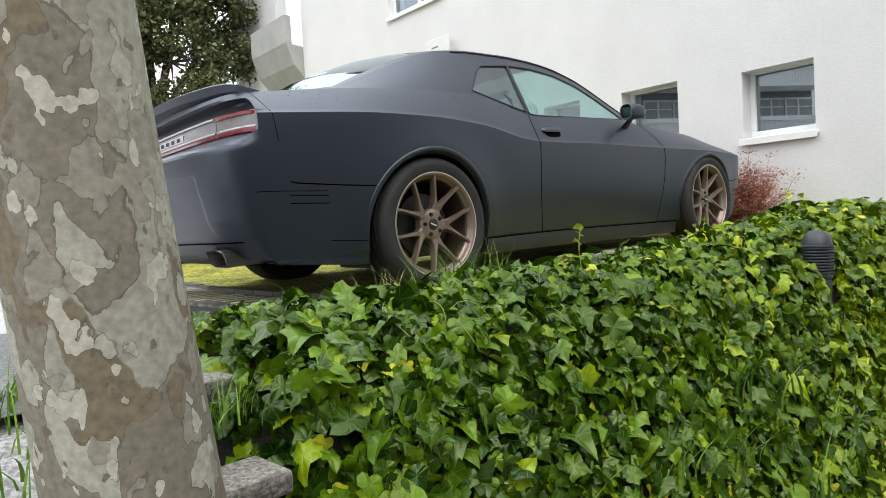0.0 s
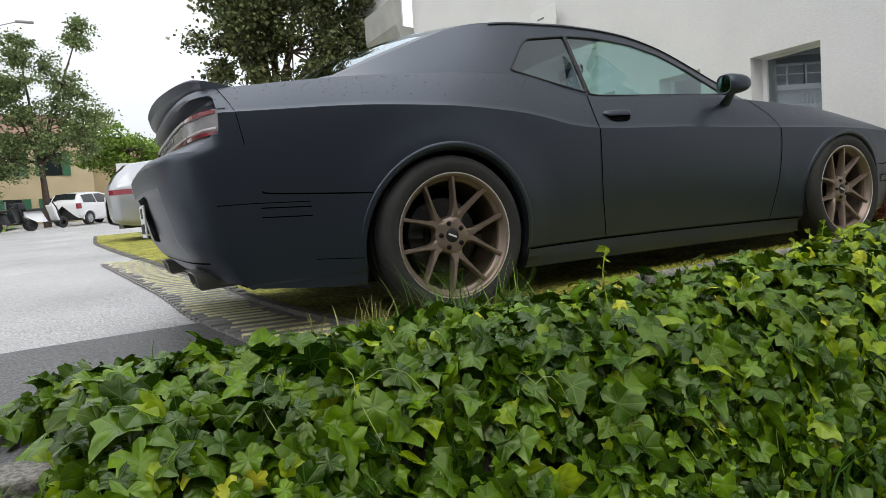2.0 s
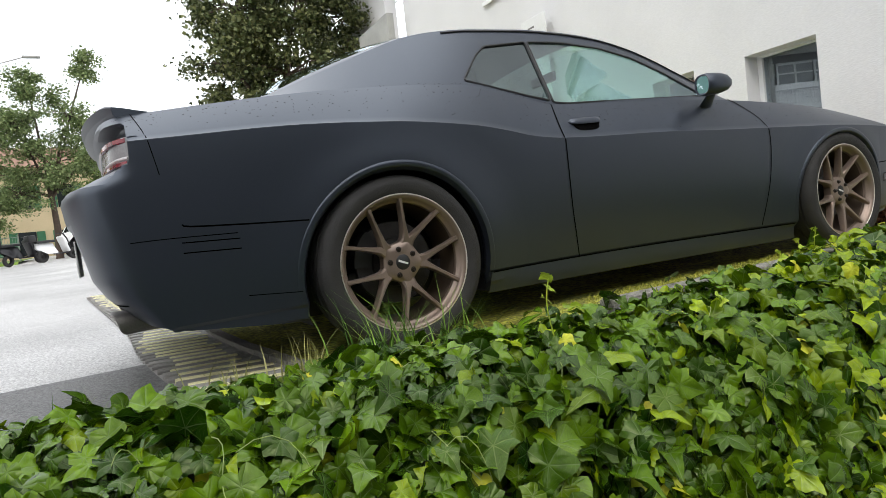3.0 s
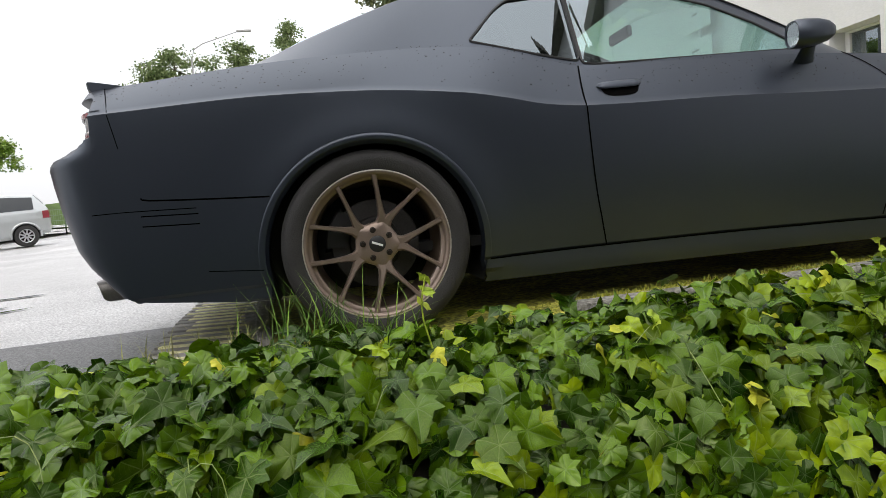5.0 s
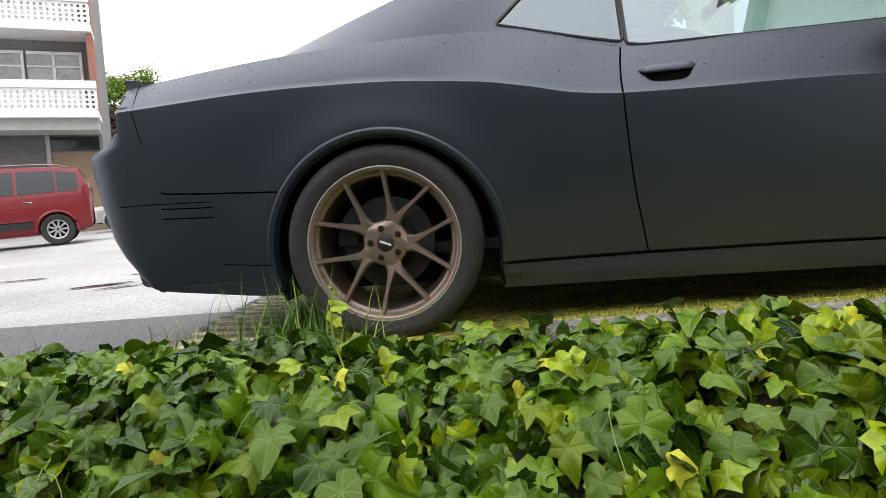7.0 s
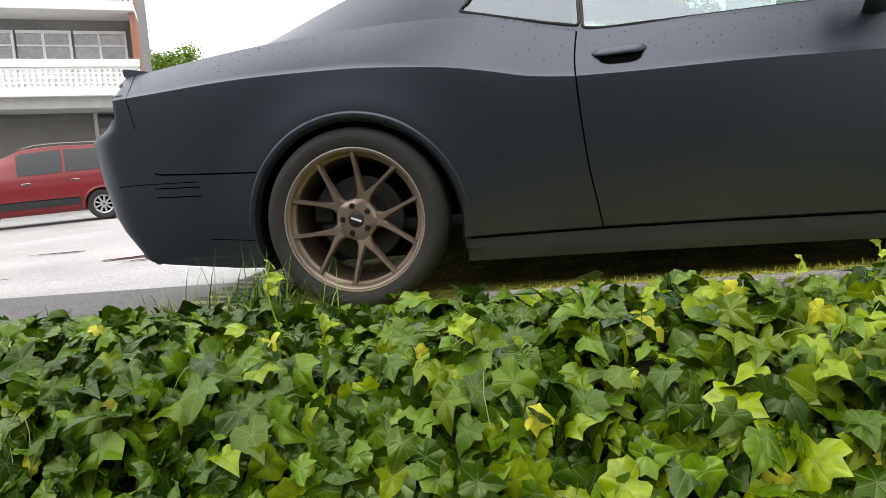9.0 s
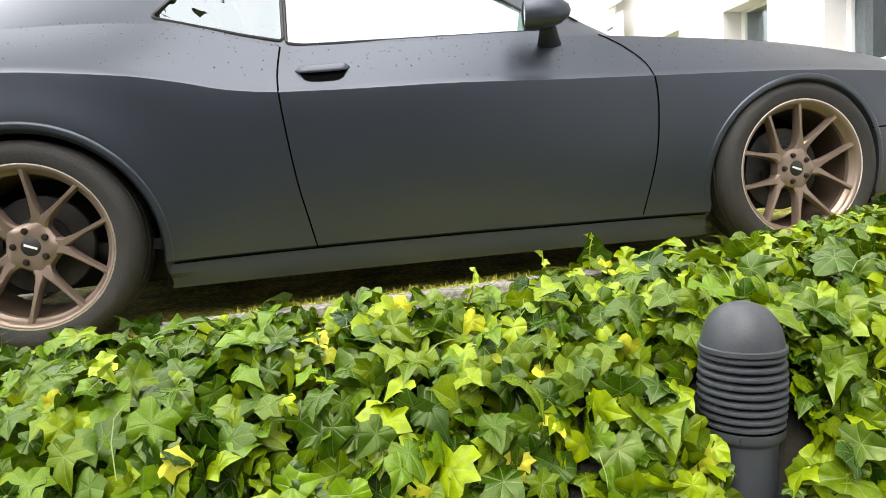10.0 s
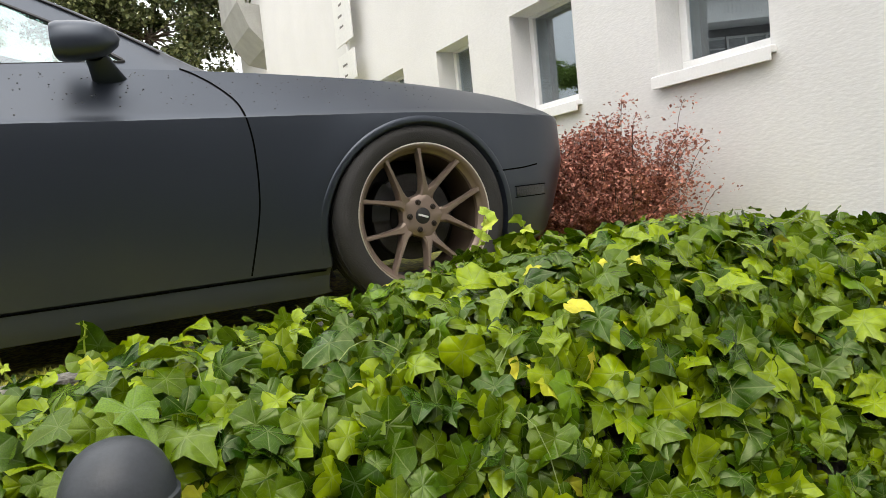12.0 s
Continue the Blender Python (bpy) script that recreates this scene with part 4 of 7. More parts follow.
def bay_edge(y):
    """Where the mossy bay meets the drive."""
    return tab([(-1.6, -0.35), (-0.6, -0.50), (0.3, -0.58), (1.2, -0.62), (2.7, -0.76), (5.0, -1.0), (8.0, -1.3), (11.0, -1.5), (14.0, -1.5)], y)


sheet("moss_bay", [(y, bay_edge(y), 4.84) for y in np.arange(-1.50, 14.01, 0.25)], MOSS, 0.012, "yellow-green mossy parking bay ground", "ground", n=20)
sheet("asphalt_patch", [(y, -12.0, bay_edge(y) - 0.42) for y in np.arange(-1.75, 0.11, 0.15)], ASPHALT2, 0.006, "darker damp asphalt strip by the planted bank", "ground", n=10)

# ---- planted bank ----


def bank_z(x, y):
    f = tab([(-3.2, -1.75), (-2.9, -1.30), (-2.7, -0.98), (-2.5, -0.60), (-2.36, -0.30), (-2.25, -0.09), (-2.15, 0.02), (-2.05, 0.07), (-1.9, 0.11), (-1.7, 0.12), (-1.55, 0.11), (-1.4, 0.07), (-1.2, 0.03), (-1.0, -0.02)], y)
    g = lin([(-2.2, -0.12), (-1.5, -0.02), (0, 0.0), (1.5, 0.045), (2.0, 0.08), (2.65, 0.15), (3.1, 0.20), (3.6, 0.21), (3.9, 0.17), (4.6, 0.08)], x)
    e = min(1.0, max(0.0, (x + 1.95) / 0.5))
    f -= 0.14 * math.exp(-((x - 1.765) ** 2 + (y + 2.295) ** 2) / 0.014)
    return (f + g) * e + (base_z(x, y) - 0.02) * (1 - e) + 0.02 * noise.noise(Vector((x * 2.2, y * 2.2, 0)))


bm = bmesh.new()
grid_faces(bm, [[(x, y, bank_z(x, y) - 0.11) for y in np.arange(-3.2, -0.99, 0.1)] for x in np.arange(-1.95, 4.841, 0.12)])
tagged(link("soil_bank", bm, SOIL, smooth=60), "dark soil bank under the ivy", "soil", kind="structure")

# kerb stones between the bay and the bank
kerb = thing("kerb", "weathered mossy concrete kerb along the parking bay", "kerb", kind="structure")
KJ = 1.02
for k in range(4):
    a, b = (KJ - 0.5 if k == 0 else KJ - 1.0 + k * 1.0) + 0.004, KJ + k * 1.0 - 0.004
    bm = boxbm(a, min(b, 4.6), -1.585, -1.50, -0.15, 0.0, 0.012)
    sl = math.tan(radians(1.525))
    for v in bm.verts:
        v.co.z += sl * v.co.x + 0.145 + 0.006 * noise.noise(v.co * 9)
        v.co.y += 0.006 * noise.noise(v.co * 7 + Vector((3, 0, 0)))
    part("kerb_stone", bm, CONCRETE, kerb, smooth=40)

# mossy verge between the kerb's top and the bay


def verge_z(x, y):
    k = min(1.0, max(0.0, (-0.80 - y) / 0.7)) * min(1.0, max(0.0, (x - 0.42) / 0.3))
    return ground_z(x, y) + 0.014 + 0.116 * k ** 0.75 + 0.010 * noise.noise(Vector((x * 7, y * 7, 2))) * min(1.0, k * 4)


bm = bmesh.new()
grid_faces(bm, [[(x, y, verge_z(x, y)) for y in np.arange(-1.503, -0.78, 0.035)] for x in np.arange(0.40, 4.6, 0.04)])
tagged(link("moss_verge", bm, MOSS, smooth=60), "lumpy green moss between the kerb and the car", "ground", kind="structure")

# ---- ivy ----


def leaf_material(name, lo, hi, rough, veins=False):
    m = bpy.data.materials.new(name)
    m.use_nodes = True
    n, l = m.node_tree.nodes, m.node_tree.links
    b = n["Principled BSDF"]
    geo, oi = n.new("ShaderNodeNewGeometry"), n.new("ShaderNodeObjectInfo")
    add, fr = n.new("ShaderNodeMath"), n.new("ShaderNodeMath")
    add.operation, fr.operation = "ADD", "FRACT"
    l.new(geo.outputs["Random Per Island"], add.inputs[0])
    l.new(oi.outputs["Random"], add.inputs[1])
    l.new(add.outputs[0], fr.inputs[0])
    ramp = n.new("ShaderNodeValToRGB")
    e = ramp.color_ramp.elements
    e[0].color, e[1].color = (*lo, 1), (*hi, 1)
    mid = e.new(0.6)
    mid.color = (*[(a * 0.62 + c * 0.38) for a, c in zip(lo, hi)], 1)
    l.new(fr.outputs[0], ramp.inputs[0])
    tc, nz, mix = n.new("ShaderNodeTexCoord"), n.new("ShaderNodeTexNoise"), n.new("ShaderNodeMix")
    nz.inputs["Scale"].default_value = 45
    nz.inputs["Detail"].default_value = 5
    l.new(tc.outputs["Object"], nz.inputs["Vector"])
    mix.data_type, mix.blend_type = "RGBA", "MULTIPLY"
    rr = n.new("ShaderNodeValToRGB")
    rr.color_ramp.elements[0].position, rr.color_ramp.elements[1].position = 0.3, 0.7
    rr.color_ramp.elements[0].color, rr.color_ramp.elements[1].color = (0.55, 0.6, 0.5, 1), (1.3, 1.25, 1.2, 1)
    l.new(nz.outputs[0], rr.inputs[0])
    mix.inputs[0].default_value = 0.75
    l.new(ramp.outputs[0], mix.inputs[6])
    l.new(rr.outputs[0], mix.inputs[7])
    l.new(mix.outputs[2], b.inputs["Base Color"])
    b.inputs["Roughness"].default_value = rough
    b.inputs["Subsurface Weight"].default_value = 0.0
    b.inputs["Specular IOR Level"].default_value = 0.5 if veins else 0.4
    b.inputs["Specular Tint"].default_value = (0.86, 1.0, 0.55, 1)
    bp = n.new("ShaderNodeBump")
    bp.inputs["Strength"].default_value, bp.inputs["Distance"].default_value = 0.3, 0.004
    l.new(nz.outputs[0], bp.inputs["Height"])
    l.new(bp.outputs[0], b.inputs["Normal"])
    if veins:
        uv, sp = n.new("ShaderNodeUVMap"), n.new("ShaderNodeSeparateXYZ")
        uv.uv_map = "UVMap"
        l.new(uv.outputs[0], sp.inputs[0])

        def mt(op, a, c=None, d=None):
            k = n.new("ShaderNodeMath")
            k.operation = op
            for i, v in enumerate((a, c, d)):
                if v is None:
                    continue
                if isinstance(v, (int, float)):
                    k.inputs[i].default_value = v
                else:
                    l.new(v, k.inputs[i])
            return k.outputs[0]
        u, w = mt("SUBTRACT", sp.outputs[0], 0.3), mt("SUBTRACT", sp.outputs[1], 0.5)
        ang = mt("ARCTAN2", w, mt("ADD", u, 0.02))
        saw = mt("ABSOLUTE", mt("SUBTRACT", mt("FRACT", mt("ADD", mt("DIVIDE", ang, 0.85), 0.5)), 0.5))
        rad = mt("SQRT", mt("ADD", mt("MULTIPLY", u, u), mt("MULTIPLY", w, w)))
        line = mt("LESS_THAN", mt("MULTIPLY", saw, rad), 0.012)
        side = mt("LESS_THAN", mt("ABSOLUTE", mt("SUBTRACT", mt("FRACT", mt("ADD", mt("MULTIPLY", rad, 11.0), mt("MULTIPLY", saw, 3.0))), 0.5)), 0.055)
        vein = mt("MAXIMUM", line, mt("MULTIPLY", side, 0.35))
        vm = n.new("ShaderNodeMix")
        vm.data_type = "RGBA"
        l.new(mt("MULTIPLY", vein, 0.3), vm.inputs[0])
        l.new(mix.outputs[2], vm.inputs[6])
        vm.inputs[7].default_value = (*[min(1, 0.55 * h + 0.10) for h in hi], 1)
        l.new(vm.outputs[2], b.inputs["Base Color"])
        # the blade bulges between the veins
        open_ = mt("SUBTRACT", 1.0, mt("MULTIPLY", saw, 2.0))
        bulge = mt("MULTIPLY", mt("SUBTRACT", 1.0, mt("MULTIPLY", open_, open_)), mt("MINIMUM", mt("MULTIPLY", rad, 3.0), 1.0))
        bp2 = n.new("ShaderNodeBump")
        bp2.inputs["Strength"].default_value, bp2.inputs["Distance"].default_value = 0.4, 0.004
        l.new(mt("SUBTRACT", bulge, mt("MULTIPLY", vein, 0.10)), bp2.inputs["Height"])
        l.new(bp.outputs[0], bp2.inputs["Normal"])
        l.new(bp2.outputs[0], b.inputs["Normal"])
    tl, ms = n.new("ShaderNodeBsdfTranslucent"), n.new("ShaderNodeMixShader")
    l.new(mix.outputs[2], tl.inputs[0])
    ms.inputs[0].default_value = 0.10
    out = n["Material Output"]
    l.new(b.outputs[0], ms.inputs[1])
    l.new(tl.outputs[0], ms.inputs[2])
    l.new(ms.outputs[0], out.inputs[0])
    return m


IVY = leaf_material("ivy_leaf", (0.008, 0.036, 0.001), (0.115, 0.22, 0.003), 0.24, True)
IVY_YOUNG = leaf_material("young_ivy_leaf", (0.020, 0.064, 0.001), (0.25, 0.35, 0.003), 0.24, True)
IVY_YELLOW = leaf_material("yellow_ivy_leaf", (0.42, 0.46, 0.02), (0.62, 0.56, 0.05), 0.45, True)

# outline of one half of a five-lobed leaf, along its length and across
LOBES = [(0.03, 0.0), (-0.09, 0.11), (-0.12, 0.27), (-0.01, 0.42), (0.13, 0.40), (0.34, 0.55), (0.44, 0.35), (0.62, 0.265), (0.82, 0.14), (1.0, 0.0)]
RIM = LOBES + [(u, -w) for u, w in LOBES[-2:0:-1]]
LEAF_UV = [(0.26, 0.0)] + [(0.26 + (u - 0.26) * 0.55, w * 0.55) for u, w in RIM] + RIM
LEAF_K = len(LEAF_UV)


def leaf_points(size, droop, fold, jag, r):
    """Vertices and faces of one wavy leaf, lying in xy with its tip towards +x."""
    n = len(RIM)
    lobe = r.uniform(0.86, 1.25)
    rim = []
    for i, (u, w) in enumerate(RIM):
        deep = lobe if i in (4, 6, 12, 14) else 1.0
        rim.append((0.26 + (u - 0.26) * r.uniform(1 - jag, 1 + jag) * (1 if deep == 1 else 0.5 + 0.5 * deep), w * r.uniform(1 - jag, 1 + jag) * deep))
    flat = [(0.26, 0.0, 0.0)] + [(0.26 + (u - 0.26) * 0.55, w * 0.55, 0.55) for u, w in rim] + [(u, w, 1.0) for u, w in rim]
    fs = []
    for i in range(n):
        j = (i + 1) % n
        fs.append((0, 1 + j, 1 + i))
        fs.append((1 + i, 1 + j, 1 + n + j, 1 + n + i))
    wav, ph, curl, k = r.uniform(0.03, 0.11), r.uniform(0, 6.3), r.uniform(0.0, 1.0), r.choice((2, 3, 3, 4))
    ph2, bend = r.uniform(0, 6.3), r.uniform(-0.25, 0.3)
    out = []
    for u, w, q in flat:
        an = math.atan2(w, u - 0.26)
        z = -droop * (u - 0.1) * abs(u - 0.1) - fold * abs(w) - curl * max(0, abs(w) - 0.12) ** 1.5
        z += wav * q * q * (math.sin(k * an + ph) + 0.25 * math.sin(5 * an + ph2)) + bend * u * w
        z += 0.09 * math.sqrt(abs(w) + 0.001) - 0.22 * max(0.0, u - 0.55) ** 1.5
        out.append((u * size, w * size, z * size))
    return out, fs


def add_uv(me, k):
    """Leaf coordinates along and across each leaf of k vertices."""
    lay = me.uv_layers.new(name="UVMap")
    li = np.zeros(len(me.loops), dtype=np.int32)
    me.loops.foreach_get("vertex_index", li)
    table = np.array(LEAF_UV) + np.array([0.0, 0.5])
    lay.data.foreach_set("uv", table[li % k].astype(np.float32).ravel())


def leaf_pose(r, x, y, z, tilt_dir):
    """Leaves lie outward on the slope, tips hanging down."""
    yaw = tilt_dir + r.gauss(0, 0.9)
    pitch = r.gauss(0.38, 0.52)
    rollv = r.gauss(0, 0.52)
    return Matrix.Translation((x, y, z)) @ Euler((0, 0, yaw)).to_matrix().to_4x4() @ Euler((rollv, pitch, 0)).to_matrix().to_4x4()


def bank_edge_far(x):
    """The line at which the ivy ends towards the car."""
    return lin([(-1.7, -1.34), (-1.4, -1.22), (-0.9, -1.14), (-0.4, -1.2), (0.0, -1.38), (0.2, -1.40), (0.5, -1.50), (0.75, -1.60), (0.9, -1.63), (1.5, -1.60), (1.75, -1.46), (2.2, -1.36), (3.0, -1.25), (4.5, -1.2)], x)


rng = random.Random(11)
ivy = thing("ivy_plant", "dense glossy green ivy ground cover with some yellow leaves", "plant")
lv, lf = [], []
near = []
N_IVY = 21500
made = 0
while made < N_IVY:
    x = rng.uniform(-1.75, 4.6)
    y = rng.uniform(-3.1, -1.0)
    far = bank_edge_far(x)
    if y > far + rng.gauss(0, 0.05):
        continue
    left = lin([(-2.9, -1.55), (-2.3, -1.60), (-1.9, -1.62), (-1.2, -1.75)], y)
    if x < left + rng.gauss(0, 0.06):
        continue
    if (x - 1.808) ** 2 + (y + 2.185) ** 2 < 0.0105:
        continue
    gy = (bank_z(x, y + 0.05) - bank_z(x, y - 0.05)) / 0.1
    if rng.random() > math.sqrt(1 + gy * gy) / 2.3:
        continue
    h = 1.6 * noise.noise(Vector((x * 1.9, y * 1.9, 5))) + 0.8 * noise.noise(Vector((x * 5, y * 5, 9)))
    z = bank_z(x, y) + 0.022 * h + rng.triangular(-0.15, 0.06, 0.0)
    size = rng.triangular(0.036, 0.120, 0.068)
    m = leaf_pose(rng, x, y, z, -math.pi / 2)
    # lean with the slope of the bank
    t = Matrix.Translation((x, y, z)) @ Matrix.Rotation(math.atan(gy) * 0.75, 4, "X") @ Matrix.Translation((-x, -y, -z))
    m = t @ m
    yellow = rng.random() < (0.016 if x < 0.8 else 0.035)
    young = lin([(-1.0, 0.15), (0.3, 0.25), (1.0, 0.6), (1.8, 0.85), (4.5, 0.92)], x)
    if yellow:
        size = min(size, 0.075) * 0.8
    vs, fs = leaf_points(size, rng.uniform(0.1, 0.6), rng.uniform(-0.35, 0.3), 0.12, rng)
    if -0.4 < x < 1.9 and -2.22 < y < -2.0 and z > bank_z(x, y) and len(near) < 300:
        near.append((m, vs, fs, 1 if yellow else (2 if rng.random() < young else 0)))
    else:
        o = len(lv)
        mm = np.array(m)
        lv += (np.array(vs) @ mm[:3, :3].T + mm[:3, 3]).tolist()
        kind = 1 if yellow else (2 if rng.random() < young else 0)
        lf += [(tuple(i + o for i in f), kind) for f in fs]
    made += 1
me = bpy.data.meshes.new("ivy_leaves")
me.from_pydata(lv, [], [f for f, _ in lf])
me.materials.append(IVY)
me.materials.append(IVY_YELLOW)
me.materials.append(IVY_YOUNG)
me.polygons.foreach_set("material_index", [k for _, k in lf])
me.polygons.foreach_set("use_smooth", [True] * len(me.polygons))
add_uv(me, LEAF_K)
ob = new("ivy_leaves", me)
ob.parent = ivy
tagged(ob, kind="stuff")
bm = bmesh.new()
for _ in range(70):
    x, y = rng.uniform(-1.3, 4.2), rng.uniform(-2.4, -1.6)
    if y > bank_edge_far(x) - 0.1 or (x - 1.808) ** 2 + (y + 2.185) ** 2 < 0.05:
        continue
    az, L, hump = rng.uniform(0, 6.28), rng.uniform(0.06, 0.16), rng.uniform(0.01, 0.04)
    pts = []
    for k in range(6):
        t = k / 5
        qx, qy = x + L * t * math.cos(az + 0.8 * t), y + L * t * math.sin(az + 0.8 * t)
        pts.append((qx, qy, bank_z(qx, qy) + 0.03 + hump * math.sin(math.pi * t) - 0.05 * (1 - t) ** 2))
    tube(bm, pts, 0.0011, 5)
tagged(part("ivy_stem", bm, mat("pale_ivy_stem", (0.20, 0.26, 0.06), 0.5, 0, 0.3, 20, 90), ivy), kind="stuff")
kinds = []
for k in range(8):
    vs, fs = leaf_points(1.0, 0.12 + 0.06 * k, -0.3 + 0.08 * k, 0.12, rng)
    for col in (IVY, IVY_YELLOW, IVY_YOUNG):
        me = bpy.data.meshes.new("leaf")
        me.from_pydata(vs, [], fs)
        me.materials.append(col)
        me.polygons.foreach_set("use_smooth", [True] * len(me.polygons))
        add_uv(me, LEAF_K)
        kinds.append(me)
for i, (m, vs, fs, yellow) in enumerate(near):
    ob = new("leaf", kinds[(i % 8) * 3 + yellow])
    ob.parent = ivy
    s = 0.5 * (vs[1 + 9][0] + vs[1 + len(RIM) + 9][0]) / 0.82
    ob.matrix_basis = m @ Matrix.Diagonal((s, s, s, 1))

# ---- ribbed bollard lamp ----


def bollard(m):
    b = thing("bollard_light", "grey ribbed plastic garden bollard light standing in the ivy", "bollard", m)
    part("cap", spin([(0.0001, 0.0), (0.018, -0.001), (0.036, -0.007), (0.052, -0.018), (0.065, -0.034), (0.074, -0.054), (0.079, -0.074), (0.080, -0.086), (0.085, -0.088), (0.085, -0.097), (0.074, -0.099)], 44), BOLLARD, b, smooth=40)
    for k in range(9):
        z = -0.106 - k * 0.0172
        r = 0.081 + 0.006 * math.sin(math.pi * (k + 1) / 10)
        part("rib", spin([(0.066, z + 0.005), (r - 0.004, z + 0.005), (r, z + 0.002), (r, z - 0.003), (r - 0.004, z - 0.006), (0.066, z - 0.006)], 44), BOLLARD, b, smooth=40)
    part("core", spin([(0.067, -0.098), (0.067, -0.252)], 36), TRIM, b, smooth=40)
    part("post", spin([(0.082, -0.252), (0.083, -0.268), (0.078, -0.276), (0.070, -0.282), (0.068, -0.60)], 36), BOLLARD, b, smooth=40)
    bm = spin([(0.0001, 0.006), (0.007, 0.005), (0.008, 0.0)], 10, "Y")
    bmesh.ops.translate(bm, verts=bm.verts, vec=(-0.045, -0.07, -0.262))
    part("screw", bm, STEEL, b)
    return b


bollard(pose(1.808, -2.185, 0.205, 0, 1.5, 0))

# ---- plane tree trunk ----


def bark():
    """Plane bark: olive-grey old plates, pale fresh patches and small cream flakes, each with a raised torn rim and its
    thin shadow line painted dark.
    """
    m = bpy.data.materials.new("plane_bark")
    m.use_nodes = True
    n, l = m.node_tree.nodes, m.node_tree.links
    b = n["Principled BSDF"]
    tc, mp = n.new("ShaderNodeTexCoord"), n.new("ShaderNodeMapping")
    mp.inputs["Scale"].default_value = (1, 1, 0.62)
    l.new(tc.outputs["Object"], mp.inputs[0])
    w, ad = n.new("ShaderNodeTexNoise"), n.new("ShaderNodeVectorMath")
    w.inputs["Scale"].default_value, w.inputs["Detail"].default_value = 26, 4
    l.new(mp.outputs[0], w.inputs["Vector"])
    ad.operation = "MULTIPLY_ADD"
    ad.inputs[1].default_value = (0.035, 0.035, 0.035)
    l.new(w.outputs["Color"], ad.inputs[0])
    l.new(mp.outputs[0], ad.inputs[2])
    fine = n.new("ShaderNodeTexNoise")
    fine.inputs["Scale"].default_value, fine.inputs["Detail"].default_value = 70, 6
    l.new(tc.outputs["Object"], fine.inputs["Vector"])

    def math_node(op, a, c):
        k = n.new("ShaderNodeMath")
        k.operation = op
        for q, v in enumerate((a, c)):
            if isinstance(v, (int, float)):
                k.inputs[q].default_value = v
            else:
                l.new(v, k.inputs[q])
        return k.outputs[0]

    def blend(fac, a, c, mode="MIX"):
        k = n.new("ShaderNodeMix")
        k.data_type, k.blend_type = "RGBA", mode
        for q, v in ((0, fac), (6, a), (7, c)):
            if isinstance(v, (int, float, tuple)):
                k.inputs[q].default_value = v
            else:
                l.new(v, k.inputs[q])
        return k.outputs[2]

    soft = n.new("ShaderNodeTexNoise")
    soft.inputs["Scale"].default_value, soft.inputs["Detail"].default_value = 4, 3
    l.new(tc.outputs["Object"], soft.inputs["Vector"])
    col = blend(soft.outputs[0], (0.165, 0.145, 0.108, 1), (0.25, 0.23, 0.18, 1))
    height = None
    for scale, shift, cut, tone, lift in ((5.0, 2.0, 0.53, (0.31, 0.30, 0.245, 1), 0.6), (8.0, 7.3, 0.60, (0.185, 0.15, 0.10, 1), 0.35), (10.5, 3.1, 0.585, (0.37, 0.36, 0.295, 1), 0.5), (14.0, 9.1, 0.60, (0.27, 0.25, 0.20, 1), 0.5), (21.0, 5.7, 0.62, (0.45, 0.43, 0.35, 1), 0.5), (24.0, 11.9, 0.675, (0.17, 0.14, 0.10, 1), -0.4)):
        sh, nz = n.new("ShaderNodeVectorMath"), n.new("ShaderNodeTexNoise")
        sh.inputs[1].default_value = (shift, shift * 0.7, shift * 1.3)
        l.new(ad.outputs[0], sh.inputs[0])
        nz.inputs["Scale"].default_value, nz.inputs["Detail"].default_value, nz.inputs["Roughness"].default_value = scale, 2.0, 0.45
        l.new(sh.outputs[0], nz.inputs["Vector"])
        mask = math_node("GREATER_THAN", nz.outputs[0], cut)
        rim = math_node("MULTIPLY", math_node("GREATER_THAN", nz.outputs[0], cut - 0.009), math_node("LESS_THAN", nz.outputs[0], cut))
        col = blend(mask, col, tone)
        # the dark tone paints the shadow line along each plate's edge
        col = blend(math_node("MULTIPLY", rim, 0.4), col, (0.07, 0.055, 0.038, 1))
        h = math_node("ADD", math_node("MULTIPLY", mask, lift), math_node("MULTIPLY", rim, 0.3))
        height = h if height is None else math_node("ADD", height, h)
    col = blend(0.55, col, fine.outputs[0], "OVERLAY")
    l.new(col, b.inputs["Base Color"])
    b.inputs["Roughness"].default_value = 0.78
    b.inputs["Specular IOR Level"].default_value = 0.3
    bp, b2 = n.new("ShaderNodeBump"), n.new("ShaderNodeBump")
    bp.inputs["Strength"].default_value, bp.inputs["Distance"].default_value = 0.7, 0.006
    l.new(height, bp.inputs["Height"])
    b2.inputs["Strength"].default_value, b2.inputs["Distance"].default_value = 0.3, 0.003
    l.new(fine.outputs[0], b2.inputs["Height"])
    l.new(bp.outputs[0], b2.inputs["Normal"])
    l.new(b2.outputs[0], b.inputs["Normal"])
    return m


BARK = bark()
trunk = thing("plane_tree", "plane tree with flaking grey and cream mottled bark", "tree")
bm = bmesh.new()
rows = []
T0, T1 = Vector((-1.849, -2.357, -0.9)), Vector((-2.413, -2.69, 4.2))
